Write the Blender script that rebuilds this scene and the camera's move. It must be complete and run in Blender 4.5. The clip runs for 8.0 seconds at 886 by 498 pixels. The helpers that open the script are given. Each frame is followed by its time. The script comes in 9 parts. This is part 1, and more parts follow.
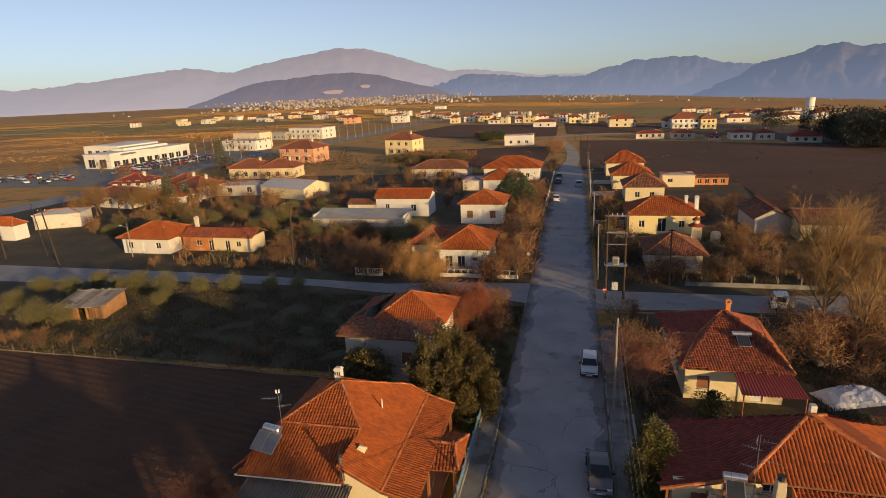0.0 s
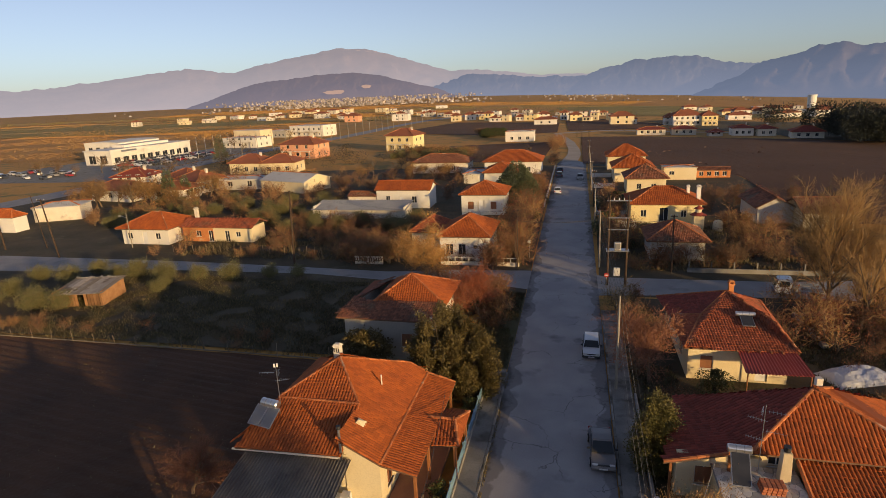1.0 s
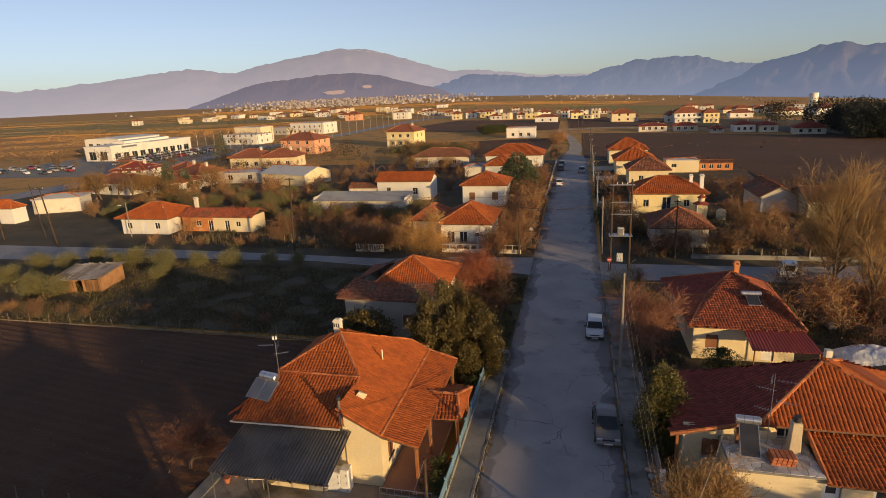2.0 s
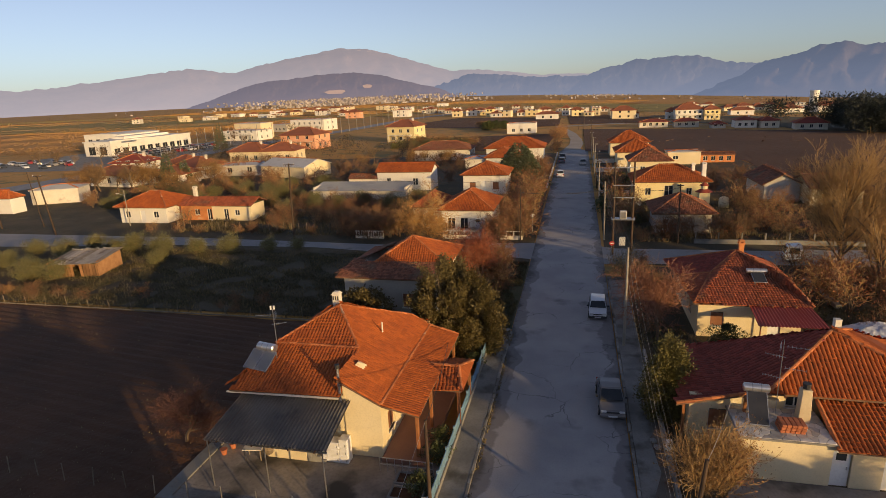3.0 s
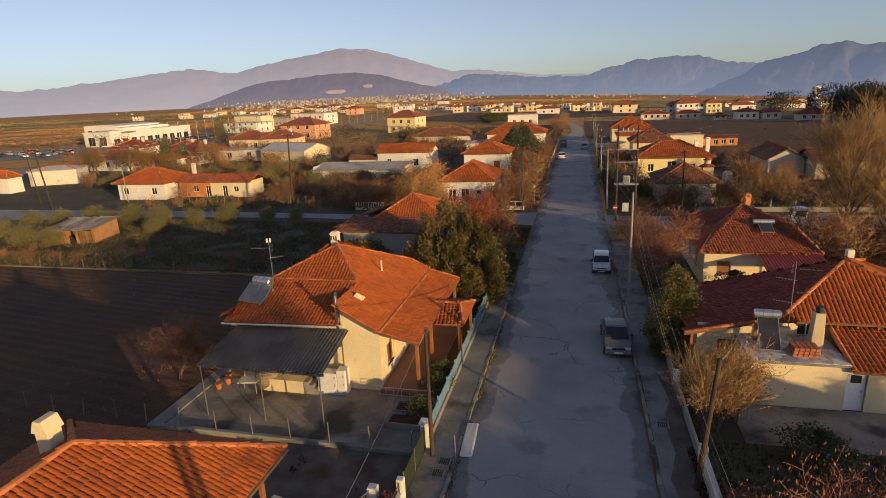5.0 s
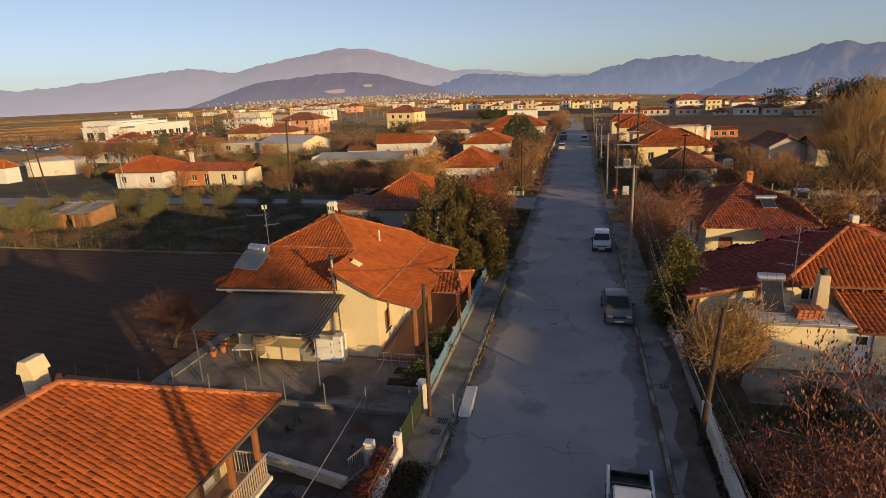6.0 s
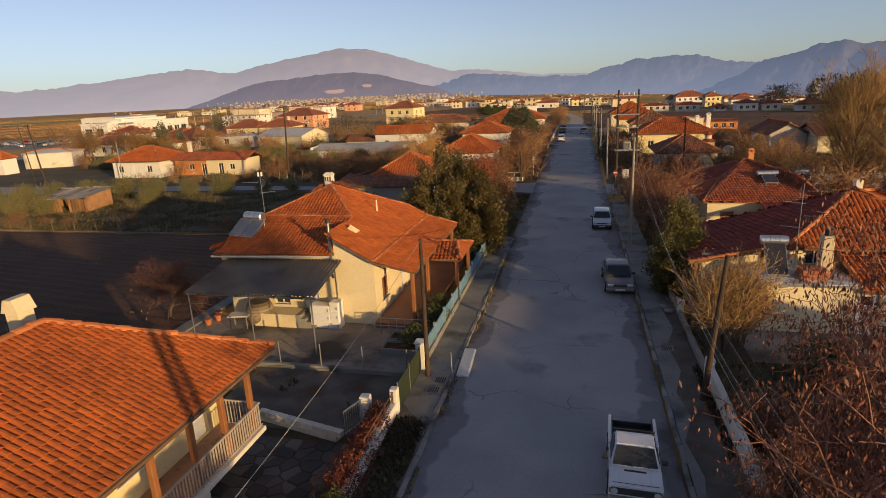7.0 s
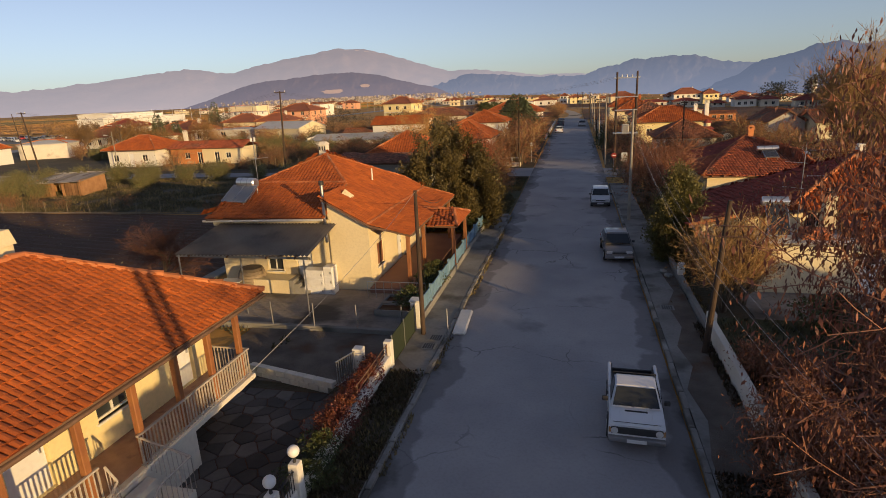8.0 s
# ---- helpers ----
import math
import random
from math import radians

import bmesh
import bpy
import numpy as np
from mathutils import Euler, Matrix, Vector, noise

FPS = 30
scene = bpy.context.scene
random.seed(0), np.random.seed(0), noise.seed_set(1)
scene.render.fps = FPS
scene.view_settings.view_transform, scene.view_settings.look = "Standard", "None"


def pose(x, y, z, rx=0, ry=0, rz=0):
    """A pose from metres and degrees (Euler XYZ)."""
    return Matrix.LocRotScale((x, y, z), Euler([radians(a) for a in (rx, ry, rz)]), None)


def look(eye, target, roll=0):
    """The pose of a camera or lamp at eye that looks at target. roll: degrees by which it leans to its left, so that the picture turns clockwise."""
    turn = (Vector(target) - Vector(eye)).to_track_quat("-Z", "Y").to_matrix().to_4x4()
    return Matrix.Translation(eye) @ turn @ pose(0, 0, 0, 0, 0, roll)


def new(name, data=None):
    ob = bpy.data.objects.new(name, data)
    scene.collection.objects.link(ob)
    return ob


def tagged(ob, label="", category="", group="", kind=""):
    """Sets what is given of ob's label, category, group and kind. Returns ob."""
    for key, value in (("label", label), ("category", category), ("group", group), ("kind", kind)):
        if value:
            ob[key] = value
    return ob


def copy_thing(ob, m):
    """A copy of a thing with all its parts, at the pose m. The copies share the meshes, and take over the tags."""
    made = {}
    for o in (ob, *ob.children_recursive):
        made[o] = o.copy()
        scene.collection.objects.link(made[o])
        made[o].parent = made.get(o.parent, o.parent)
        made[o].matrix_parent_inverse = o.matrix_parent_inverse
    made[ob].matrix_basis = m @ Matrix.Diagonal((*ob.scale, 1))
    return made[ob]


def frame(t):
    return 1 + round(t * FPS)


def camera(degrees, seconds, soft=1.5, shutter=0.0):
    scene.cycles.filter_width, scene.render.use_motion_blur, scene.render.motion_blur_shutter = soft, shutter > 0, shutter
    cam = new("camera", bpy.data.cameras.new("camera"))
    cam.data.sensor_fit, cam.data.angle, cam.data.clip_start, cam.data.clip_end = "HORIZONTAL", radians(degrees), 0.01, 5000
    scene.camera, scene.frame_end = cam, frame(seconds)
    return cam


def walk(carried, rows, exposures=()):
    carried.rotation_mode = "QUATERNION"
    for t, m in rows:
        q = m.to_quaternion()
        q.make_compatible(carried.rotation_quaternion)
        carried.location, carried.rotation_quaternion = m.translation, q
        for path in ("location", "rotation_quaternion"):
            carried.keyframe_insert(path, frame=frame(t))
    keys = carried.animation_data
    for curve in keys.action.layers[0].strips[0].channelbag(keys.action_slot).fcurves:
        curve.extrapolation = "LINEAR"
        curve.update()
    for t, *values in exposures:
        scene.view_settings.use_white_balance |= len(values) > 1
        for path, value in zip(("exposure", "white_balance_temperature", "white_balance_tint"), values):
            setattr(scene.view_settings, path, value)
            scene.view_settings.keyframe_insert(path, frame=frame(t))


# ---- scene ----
cam = camera(76.6, 8.0, soft=0.7)
PATH = [
    (0, (0.689, 0.12, 25.102), (0.235, 1.99, 24.558), -2.5),
    (0.5, (0.725, 0.077, 24.22), (0.271, 1.948, 23.676), -2.5),
    (1, (0.688, 0.087, 23.313), (0.23, 1.957, 22.77), -2.6),
    (2.5, (0.414, 0.2, 20.432), (-0.047, 2.07, 19.891), -2.6),
    (3, (0.344, 0.239, 19.431), (-0.117, 2.108, 18.89), -2.6),
    (3.5, (0.331, 0.179, 18.395), (-0.13, 2.049, 17.854), -2.6),
    (4, (0.285, 0.082, 17.37), (-0.179, 1.95, 16.828), -2.6),
    (4.5, (0.23, 0.015, 16.349), (-0.234, 1.885, 15.81), -2.6),
    (6, (0.209, -0.079, 13.432), (-0.253, 1.79, 12.893), -2.6),
    (6.5, (0.223, -0.12, 12.478), (-0.238, 1.75, 11.939), -2.6),
    (7, (0.223, -0.148, 11.541), (-0.238, 1.722, 11.003), -2.7),
    (7.5, (0.221, -0.161, 10.579), (-0.239, 1.71, 10.041), -2.7),
    (8, (0.241, -0.136, 9.609), (-0.214, 1.736, 9.072), -2.7),
]
walk(cam, [(t, look(eye, target, roll)) for t, eye, target, roll in PATH], exposures=((0, 0.07, 7000, 14), (8, 0.07, 7000, 14)))

# ---- light: low evening sun from behind and to the right, clear sky ----
SUN_AZ, SUN_EL = 128.0, 7.4      # degrees clockwise from +y, degrees over the horizon
world = bpy.data.worlds.new("evening_sky")
scene.world = world
world.use_nodes = True
wn = world.node_tree.nodes
sky = wn.new("ShaderNodeTexSky")
sky.sky_type = 'NISHITA'
sky.sun_disc = False
sky.sun_elevation = radians(SUN_EL)
sky.sun_rotation = radians(SUN_AZ)
sky.altitude = 50
sky.air_density, sky.dust_density, sky.ozone_density = 0.73, 0.55, 2.6
wn["Background"].inputs["Strength"].default_value = 0.155
pale, warm = wn.new("ShaderNodeHueSaturation"), wn.new("ShaderNodeMix")     # hazy, pale evening air over the whole sky
pale.inputs["Saturation"].default_value = 0.74
warm.data_type, warm.blend_type = 'RGBA', 'MULTIPLY'
warm.inputs["Factor"].default_value = 1.0
warm.inputs["B"].default_value = (1.0, 0.96, 1.0, 1)
world.node_tree.links.new(sky.outputs["Color"], pale.inputs["Color"])
world.node_tree.links.new(pale.outputs["Color"], warm.inputs["A"])
world.node_tree.links.new(warm.outputs["Result"], wn["Background"].inputs["Color"])
sun = new("sun", bpy.data.lights.new("sun", 'SUN'))
sun.data.energy, sun.data.angle, sun.data.color = 4.4, radians(0.6), (1.0, 0.70, 0.32)
sa, se = radians(SUN_AZ), radians(SUN_EL)
SUN_FROM = Vector((math.sin(sa) * math.cos(se), math.cos(sa) * math.cos(se), math.sin(se)))
sun.matrix_world = look(SUN_FROM * 100, (0, 0, 0))


# ---- ground height: flat round the village, sinking gently into the plain ----
def ground_z(x, y):
    d, az = math.hypot(x, y), math.degrees(math.atan2(x, y))
    k = min(1, max(0, (az + 14) / 40))
    return -(0.004 + 0.029 * k ** 1.35) * max(0, d - 170)


# ---- materials ----
def surface(name, c1, c2, scale=1.0, rough=0.85, bump=0.3, fine=12.0, metal=0.0, grain=0.35, vary=0.0, island=False, stain=None, dist=0.02, coat=0.0):
    """Two tones mixed by broad and fine noise, with fine relief; vary: change from piece to piece; stain: a third tone in patches."""
    m = bpy.data.materials.new(name)
    m.use_nodes = True
    nt, N = m.node_tree, m.node_tree.nodes
    L = nt.links.new
    b = N["Principled BSDF"]
    b.inputs["Roughness"].default_value, b.inputs["Metallic"].default_value = rough, metal
    b.inputs["Coat Weight"].default_value = coat
    co = N.new("ShaderNodeNewGeometry")

    def noise_at(sc, detail=4.0):
        n = N.new("ShaderNodeTexNoise")
        n.inputs["Scale"].default_value, n.inputs["Detail"].default_value = sc, detail
        L(co.outputs["Position"], n.inputs["Vector"])
        return n.outputs["Fac"]

    def ramp(fac, lo, hi):
        r = N.new("ShaderNodeMapRange")
        r.inputs["From Min"].default_value, r.inputs["From Max"].default_value = lo, hi
        L(fac, r.inputs["Value"])
        return r.outputs["Result"]

    def blend(fac, a, c, mode='MIX'):
        x = N.new("ShaderNodeMix")
        x.data_type, x.blend_type = 'RGBA', mode
        if isinstance(fac, float):
            x.inputs["Factor"].default_value = fac
        else:
            L(fac, x.inputs["Factor"])
        for v, sock in ((a, x.inputs["A"]), (c, x.inputs["B"])):
            if isinstance(v, tuple):
                sock.default_value = (*v, 1)
            else:
                L(v, sock)
        return x.outputs["Result"]

    f1, f2 = noise_at(scale), noise_at(scale * fine, 6.0)
    col = blend(ramp(f1, 0.35, 0.65), c1, c2)
    dark = tuple(0.55 * v for v in c1)
    col = blend(ramp(f2, 0.45, 0.95), col, blend(grain, col, dark))
    if stain:
        col = blend(ramp(noise_at(scale * 0.6 + 0.13, 8.0), stain[1], stain[1] + 0.12), col, stain[0])
    if vary:
        if island:
            rnd = co.outputs["Random Per Island"]
        else:
            rnd = N.new("ShaderNodeObjectInfo").outputs["Random"]
        hsv = N.new("ShaderNodeHueSaturation")
        mr = N.new("ShaderNodeMapRange")
        mr.inputs["To Min"].default_value, mr.inputs["To Max"].default_value = 1 - vary, 1 + vary
        L(rnd, mr.inputs["Value"])
        L(mr.outputs["Result"], hsv.inputs["Value"])
        L(col, hsv.inputs["Color"])
        col = hsv.outputs["Color"]
    L(col, b.inputs["Base Color"])
    if bump:
        bp = N.new("ShaderNodeBump")
        bp.inputs["Strength"].default_value, bp.inputs["Distance"].default_value = bump, dist
        L(f2, bp.inputs["Height"])
        L(bp.outputs["Normal"], b.inputs["Normal"])
    return m


M_SOIL = surface("ploughed_soil", (0.076, 0.033, 0.014), (0.113, 0.048, 0.021), 0.25, 0.95, 0.9, 14, dist=0.12, stain=((0.10, 0.055, 0.03), 0.6))
M_PLAIN = surface("winter_plain", (0.46, 0.23, 0.05), (0.54, 0.28, 0.065), 0.012, 0.95, 0.4, 60, dist=0.6, stain=((0.20, 0.16, 0.045), 0.54))
M_GRASS = surface("dry_grass", (0.055, 0.048, 0.025), (0.10, 0.072, 0.04), 0.22, 0.95, 0.8, 20, dist=0.1, stain=((0.12, 0.10, 0.055), 0.6))
M_LITTER = surface("soil_with_leaf_litter", (0.105, 0.082, 0.064), (0.19, 0.155, 0.125), 0.9, 0.95, 0.8, 26, grain=0.6, dist=0.05, stain=((0.12, 0.062, 0.034), 0.56))
M_LAWN = surface("green_grass", (0.06, 0.066, 0.026), (0.10, 0.086, 0.045), 0.5, 0.95, 0.8, 20, dist=0.08)
M_FIELD_BROWN = surface("brown_field", (0.085, 0.037, 0.018), (0.12, 0.054, 0.026), 0.03, 0.95, 1.0, 60, dist=0.5)
M_FIELD_GREEN = surface("green_field", (0.25, 0.20, 0.05), (0.31, 0.225, 0.06), 0.02, 0.95, 0.3, 60, dist=0.5)
M_FIELD_OCHRE = surface("ochre_field", (0.50, 0.25, 0.055), (0.43, 0.205, 0.045), 0.02, 0.95, 0.3, 60, dist=0.5)
M_ASPHALT = surface("worn_asphalt", (0.27, 0.26, 0.26), (0.33, 0.315, 0.305), 0.35, 0.9, 0.25, 40, stain=((0.17, 0.165, 0.165), 0.6))
M_STREET = surface("worn_street_asphalt", (0.32, 0.305, 0.31), (0.40, 0.38, 0.375), 0.3, 0.9, 0.25, 40, stain=((0.20, 0.195, 0.195), 0.6))


def street_wear(m):
    """Dark lobed dirt along both kerbs, thin cracks and pale dusty patches."""
    N, L = m.node_tree.nodes, m.node_tree.links.new
    b = N["Principled BSDF"]
    base = b.inputs["Base Color"].links[0].from_socket
    pos, sep = N.new("ShaderNodeNewGeometry"), N.new("ShaderNodeSeparateXYZ")
    L(pos.outputs["Position"], sep.inputs["Vector"])

    def calc(op, a, c=None):
        n = N.new("ShaderNodeMath")
        n.operation = op
        for k, v in enumerate((a, c)):
            if v is None:
                continue
            if isinstance(v, float):
                n.inputs[k].default_value = v
            else:
                L(v, n.inputs[k])
        return n.outputs[0]

    def grain_at(scale, detail=4.0):
        n = N.new("ShaderNodeTexNoise")
        n.inputs["Scale"].default_value, n.inputs["Detail"].default_value = scale, detail
        L(pos.outputs["Position"], n.inputs["Vector"])
        return n.outputs["Fac"]

    def between(v, lo, hi):
        n = N.new("ShaderNodeMapRange")
        n.inputs["From Min"].default_value, n.inputs["From Max"].default_value = lo, hi
        L(v, n.inputs["Value"])
        return n.outputs["Result"]

    def over(fac, a, colour):
        n = N.new("ShaderNodeMix")
        n.data_type = 'RGBA'
        L(fac, n.inputs["Factor"])
        L(a, n.inputs["A"])
        n.inputs["B"].default_value = (*colour, 1)
        return n.outputs["Result"]

    side = calc('ABSOLUTE', calc('ADD', sep.outputs["X"], 0.58))
    lobes = calc('ADD', side, calc('MULTIPLY', calc('ADD', grain_at(0.32, 6.0), -0.5), 3.6))
    col = over(calc('MULTIPLY', between(grain_at(0.55, 8.0), 0.56, 0.7), 0.5), base, (0.37, 0.35, 0.335))
    col = over(calc('MULTIPLY', between(lobes, 3.2, 3.36), 0.62), col, (0.14, 0.132, 0.13))
    col = over(calc('MULTIPLY', between(calc('ADD', lobes, grain_at(2.5, 6.0)), 4.3, 4.8), 0.7), col, (0.055, 0.05, 0.045))
    crack = N.new("ShaderNodeTexVoronoi")
    crack.feature = 'DISTANCE_TO_EDGE'
    crack.inputs["Scale"].default_value = 0.35
    wob = N.new("ShaderNodeVectorMath")
    wob.operation = 'ADD'
    nv = N.new("ShaderNodeTexNoise")
    nv.inputs["Scale"].default_value, nv.inputs["Detail"].default_value = 0.9, 5.0
    L(pos.outputs["Position"], nv.inputs["Vector"])
    L(pos.outputs["Position"], wob.inputs[0])
    L(nv.outputs["Color"], wob.inputs[1])
    L(wob.outputs["Vector"], crack.inputs["Vector"])
    line = calc('MULTIPLY', calc('SUBTRACT', 1.0, between(crack.outputs["Distance"], 0.004, 0.012)), between(grain_at(0.2), 0.5, 0.6))
    col = over(calc('MULTIPLY', line, 0.7), col, (0.09, 0.085, 0.085))
    L(col, b.inputs["Base Color"])


street_wear(M_STREET)
M_ASPHALT_DARK = surface("dark_asphalt_edge", (0.10, 0.098, 0.10), (0.15, 0.145, 0.14), 0.6, 0.92, 0.4, 30, stain=((0.06, 0.058, 0.055), 0.58))
M_TRACK = surface("earth_track", (0.38, 0.32, 0.26), (0.46, 0.39, 0.32), 0.15, 0.95, 0.5, 20)
M_CONCRETE = surface("old_concrete", (0.20, 0.195, 0.18), (0.28, 0.27, 0.25), 0.5, 0.92, 0.35, 16, stain=((0.10, 0.10, 0.085), 0.58))
M_PAVEMENT = surface("stained_pavement", (0.19, 0.18, 0.165), (0.29, 0.275, 0.25), 0.55, 0.92, 0.4, 14, grain=0.5, stain=((0.10, 0.09, 0.075), 0.52))
# white railing paint, toned darker and pinkish for the shade on it
M_RAIL = surface("shaded_white_railing", (0.42, 0.36, 0.30), (0.48, 0.42, 0.36), 1.0, 0.85, 0.2, 12)
M_KERB = surface("kerb_concrete", (0.22, 0.205, 0.185), (0.30, 0.285, 0.26), 0.9, 0.9, 0.4, 14, vary=0.25, stain=((0.10, 0.09, 0.075), 0.52))
M_PAVING = surface("stone_paving", (0.085, 0.072, 0.062), (0.135, 0.115, 0.10), 0.7, 0.9, 0.5, 10, vary=0.55)
M_PALESTONE = surface("pale_terrace_stone", (0.50, 0.47, 0.43), (0.62, 0.58, 0.53), 1.2, 0.9, 0.4, 10, vary=0.3)
M_YARD = surface("yard_concrete", (0.20, 0.175, 0.15), (0.36, 0.315, 0.27), 0.42, 0.95, 0.4, 14, grain=0.6, stain=((0.075, 0.068, 0.058), 0.5))
M_CREAM = surface("cream_render", (0.72, 0.60, 0.38), (0.78, 0.67, 0.45), 0.35, 0.9, 0.2, 30, stain=((0.60, 0.49, 0.32), 0.66))
M_OLDCREAM = surface("stained_cream_render", (0.50, 0.41, 0.27), (0.60, 0.50, 0.34), 0.8, 0.92, 0.4, 14, stain=((0.30, 0.25, 0.18), 0.52))
M_YELLOW = surface("yellow_render", (0.80, 0.66, 0.34), (0.84, 0.71, 0.40), 0.3, 0.88, 0.15, 30)
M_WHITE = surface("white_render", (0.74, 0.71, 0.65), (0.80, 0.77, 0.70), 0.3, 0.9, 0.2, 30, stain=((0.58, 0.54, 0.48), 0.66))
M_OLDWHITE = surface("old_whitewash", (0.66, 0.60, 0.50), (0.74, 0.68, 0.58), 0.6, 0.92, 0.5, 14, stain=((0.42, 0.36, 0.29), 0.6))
# grey render; on two houses the grey also holds the walls' shade
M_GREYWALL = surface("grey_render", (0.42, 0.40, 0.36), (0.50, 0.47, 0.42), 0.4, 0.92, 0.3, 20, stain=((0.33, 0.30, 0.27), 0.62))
M_PINK = surface("salmon_render", (0.72, 0.36, 0.22), (0.76, 0.41, 0.26), 0.3, 0.9, 0.2, 30)
M_BRICK = surface("red_brickwork", (0.62, 0.25, 0.09), (0.52, 0.19, 0.07), 1.2, 0.9, 0.6, 10, stain=((0.55, 0.42, 0.28), 0.62))
M_TILE = surface("clay_roof_tile", (0.44, 0.108, 0.02), (0.34, 0.08, 0.018), 0.5, 0.8, 0.3, 20, vary=0.18, island=True, stain=((0.33, 0.075, 0.025), 0.66))
M_TILE_PIECE = surface("clay_roof_tile_single", (0.44, 0.108, 0.02), (0.34, 0.08, 0.018), 0.5, 0.8, 0.3, 20, vary=0.18, stain=((0.33, 0.075, 0.025), 0.66))
# clay darkened in colour for the shade between the cover tiles
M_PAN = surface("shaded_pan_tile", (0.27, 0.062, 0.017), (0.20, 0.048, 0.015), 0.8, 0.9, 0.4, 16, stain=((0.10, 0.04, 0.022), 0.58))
M_TILE_OLD = surface("weathered_roof_tile", (0.27, 0.10, 0.055), (0.20, 0.085, 0.05), 0.6, 0.88, 0.4, 16, vary=0.4, island=True, stain=((0.16, 0.11, 0.075), 0.56))
M_TILE_MID = surface("brownish_roof_tile", (0.38, 0.095, 0.04), (0.30, 0.08, 0.035), 0.5, 0.85, 0.35, 16, vary=0.3, island=True, stain=((0.2, 0.085, 0.05), 0.6))
# dark roofs' own tile, also the terrace house's shaded copy of the clay tile
M_TILE_DARK = surface("dark_and_shaded_roof_tile", (0.30, 0.055, 0.035), (0.25, 0.05, 0.03), 0.4, 0.8, 0.3, 16, vary=0.25, island=True)
M_CAP = surface("ridge_tile", (0.50, 0.17, 0.06), (0.42, 0.135, 0.05), 0.9, 0.85, 0.4, 14, vary=0.3, island=True, stain=((0.50, 0.40, 0.30), 0.6))
M_CAP_SINGLE = surface("ridge_tile_single", (0.50, 0.17, 0.06), (0.42, 0.135, 0.05), 0.9, 0.85, 0.4, 14, vary=0.3, stain=((0.50, 0.40, 0.30), 0.6))
M_UNDER = surface("roof_boarding", (0.14, 0.08, 0.05), (0.19, 0.11, 0.07), 2.0, 0.9, 0.3, 8)
M_ASBESTOS = surface("grey_corrugated_sheet", (0.125, 0.105, 0.088), (0.19, 0.165, 0.14), 0.6, 0.92, 0.3, 18, stain=((0.075, 0.07, 0.065), 0.58))
M_REDSHEET = surface("red_metal_sheet", (0.36, 0.05, 0.03), (0.30, 0.045, 0.03), 0.5, 0.5, 0.1, 16)
M_PALESHEET = surface("pale_metal_sheet", (0.50, 0.50, 0.50), (0.58, 0.57, 0.55), 0.2, 0.7, 0.2, 20, stain=((0.36, 0.33, 0.30), 0.6))
M_GREYSHEET = surface("blue_grey_sheet", (0.27, 0.28, 0.30), (0.36, 0.37, 0.38), 0.25, 0.8, 0.2, 20, stain=((0.20, 0.19, 0.18), 0.58))
M_WOOD = surface("varnished_wood", (0.34, 0.14, 0.05), (0.27, 0.10, 0.04), 2.0, 0.6, 0.3, 12)
M_POLE = surface("creosoted_pole", (0.048, 0.03, 0.02), (0.08, 0.05, 0.032), 1.5, 0.9, 0.5, 10)
M_POLE_PALE = surface("grey_concrete_pole", (0.27, 0.245, 0.205), (0.33, 0.30, 0.25), 1.0, 0.9, 0.3, 10)
M_OLDWOOD = surface("grey_old_wood", (0.22, 0.17, 0.12), (0.30, 0.24, 0.17), 1.5, 0.95, 0.5, 10, vary=0.35)
M_SHACK = surface("weathered_orange_planks", (0.27, 0.135, 0.06), (0.36, 0.19, 0.09), 1.2, 0.95, 0.5, 10, vary=0.45)
M_SHEETOLD = surface("old_pale_roof_sheet", (0.40, 0.34, 0.28), (0.50, 0.43, 0.35), 1.2, 0.9, 0.5, 10, vary=0.3, stain=((0.20, 0.14, 0.10), 0.55))
M_BARK = surface("bark", (0.13, 0.09, 0.06), (0.19, 0.14, 0.09), 2.0, 0.95, 0.7, 8)
M_TWIG = surface("brown_twigs", (0.15, 0.092, 0.05), (0.21, 0.13, 0.07), 1.0, 0.95, 0.0, 8)
M_TWIG_RED = surface("reddish_twigs", (0.24, 0.105, 0.065), (0.30, 0.14, 0.085), 1.0, 0.95, 0.0, 8)
# reddish twigs darkened in colour for the field tree's shade
M_TWIG_SHADED = surface("shaded_red_twigs", (0.16, 0.07, 0.045), (0.20, 0.09, 0.055), 1.0, 0.95, 0.0, 8)
M_TWIG_GOLD = surface("golden_twigs", (0.35, 0.215, 0.09), (0.44, 0.28, 0.12), 1.0, 0.95, 0.0, 8)


def leafy(name, c1, c2, vary=0.45, rough=0.6):
    return surface(name, c1, c2, 1.5, rough, 0.0, 6, vary=vary, island=True)


M_LAUREL = leafy("laurel_leaves", (0.085, 0.066, 0.02), (0.11, 0.082, 0.025))
M_CYPRESS = leafy("cypress_foliage", (0.11, 0.10, 0.026), (0.14, 0.12, 0.034))
M_PINE = leafy("fir_needles", (0.075, 0.095, 0.045), (0.105, 0.12, 0.06))
M_OLIVE = leafy("olive_leaves", (0.14, 0.135, 0.05), (0.19, 0.17, 0.07))
M_DEADLEAF = leafy("dead_hanging_leaves", (0.21, 0.072, 0.04), (0.15, 0.052, 0.032))
M_GOLDLEAF = leafy("golden_brown_leaves", (0.25, 0.135, 0.045), (0.19, 0.10, 0.035))
M_TWIG_PALE = surface("pale_twigs", (0.24, 0.15, 0.09), (0.32, 0.21, 0.13), 1.0, 0.95, 0.0, 8)
M_DARKWOOD = leafy("pine_wood", (0.012, 0.018, 0.010), (0.022, 0.027, 0.014))
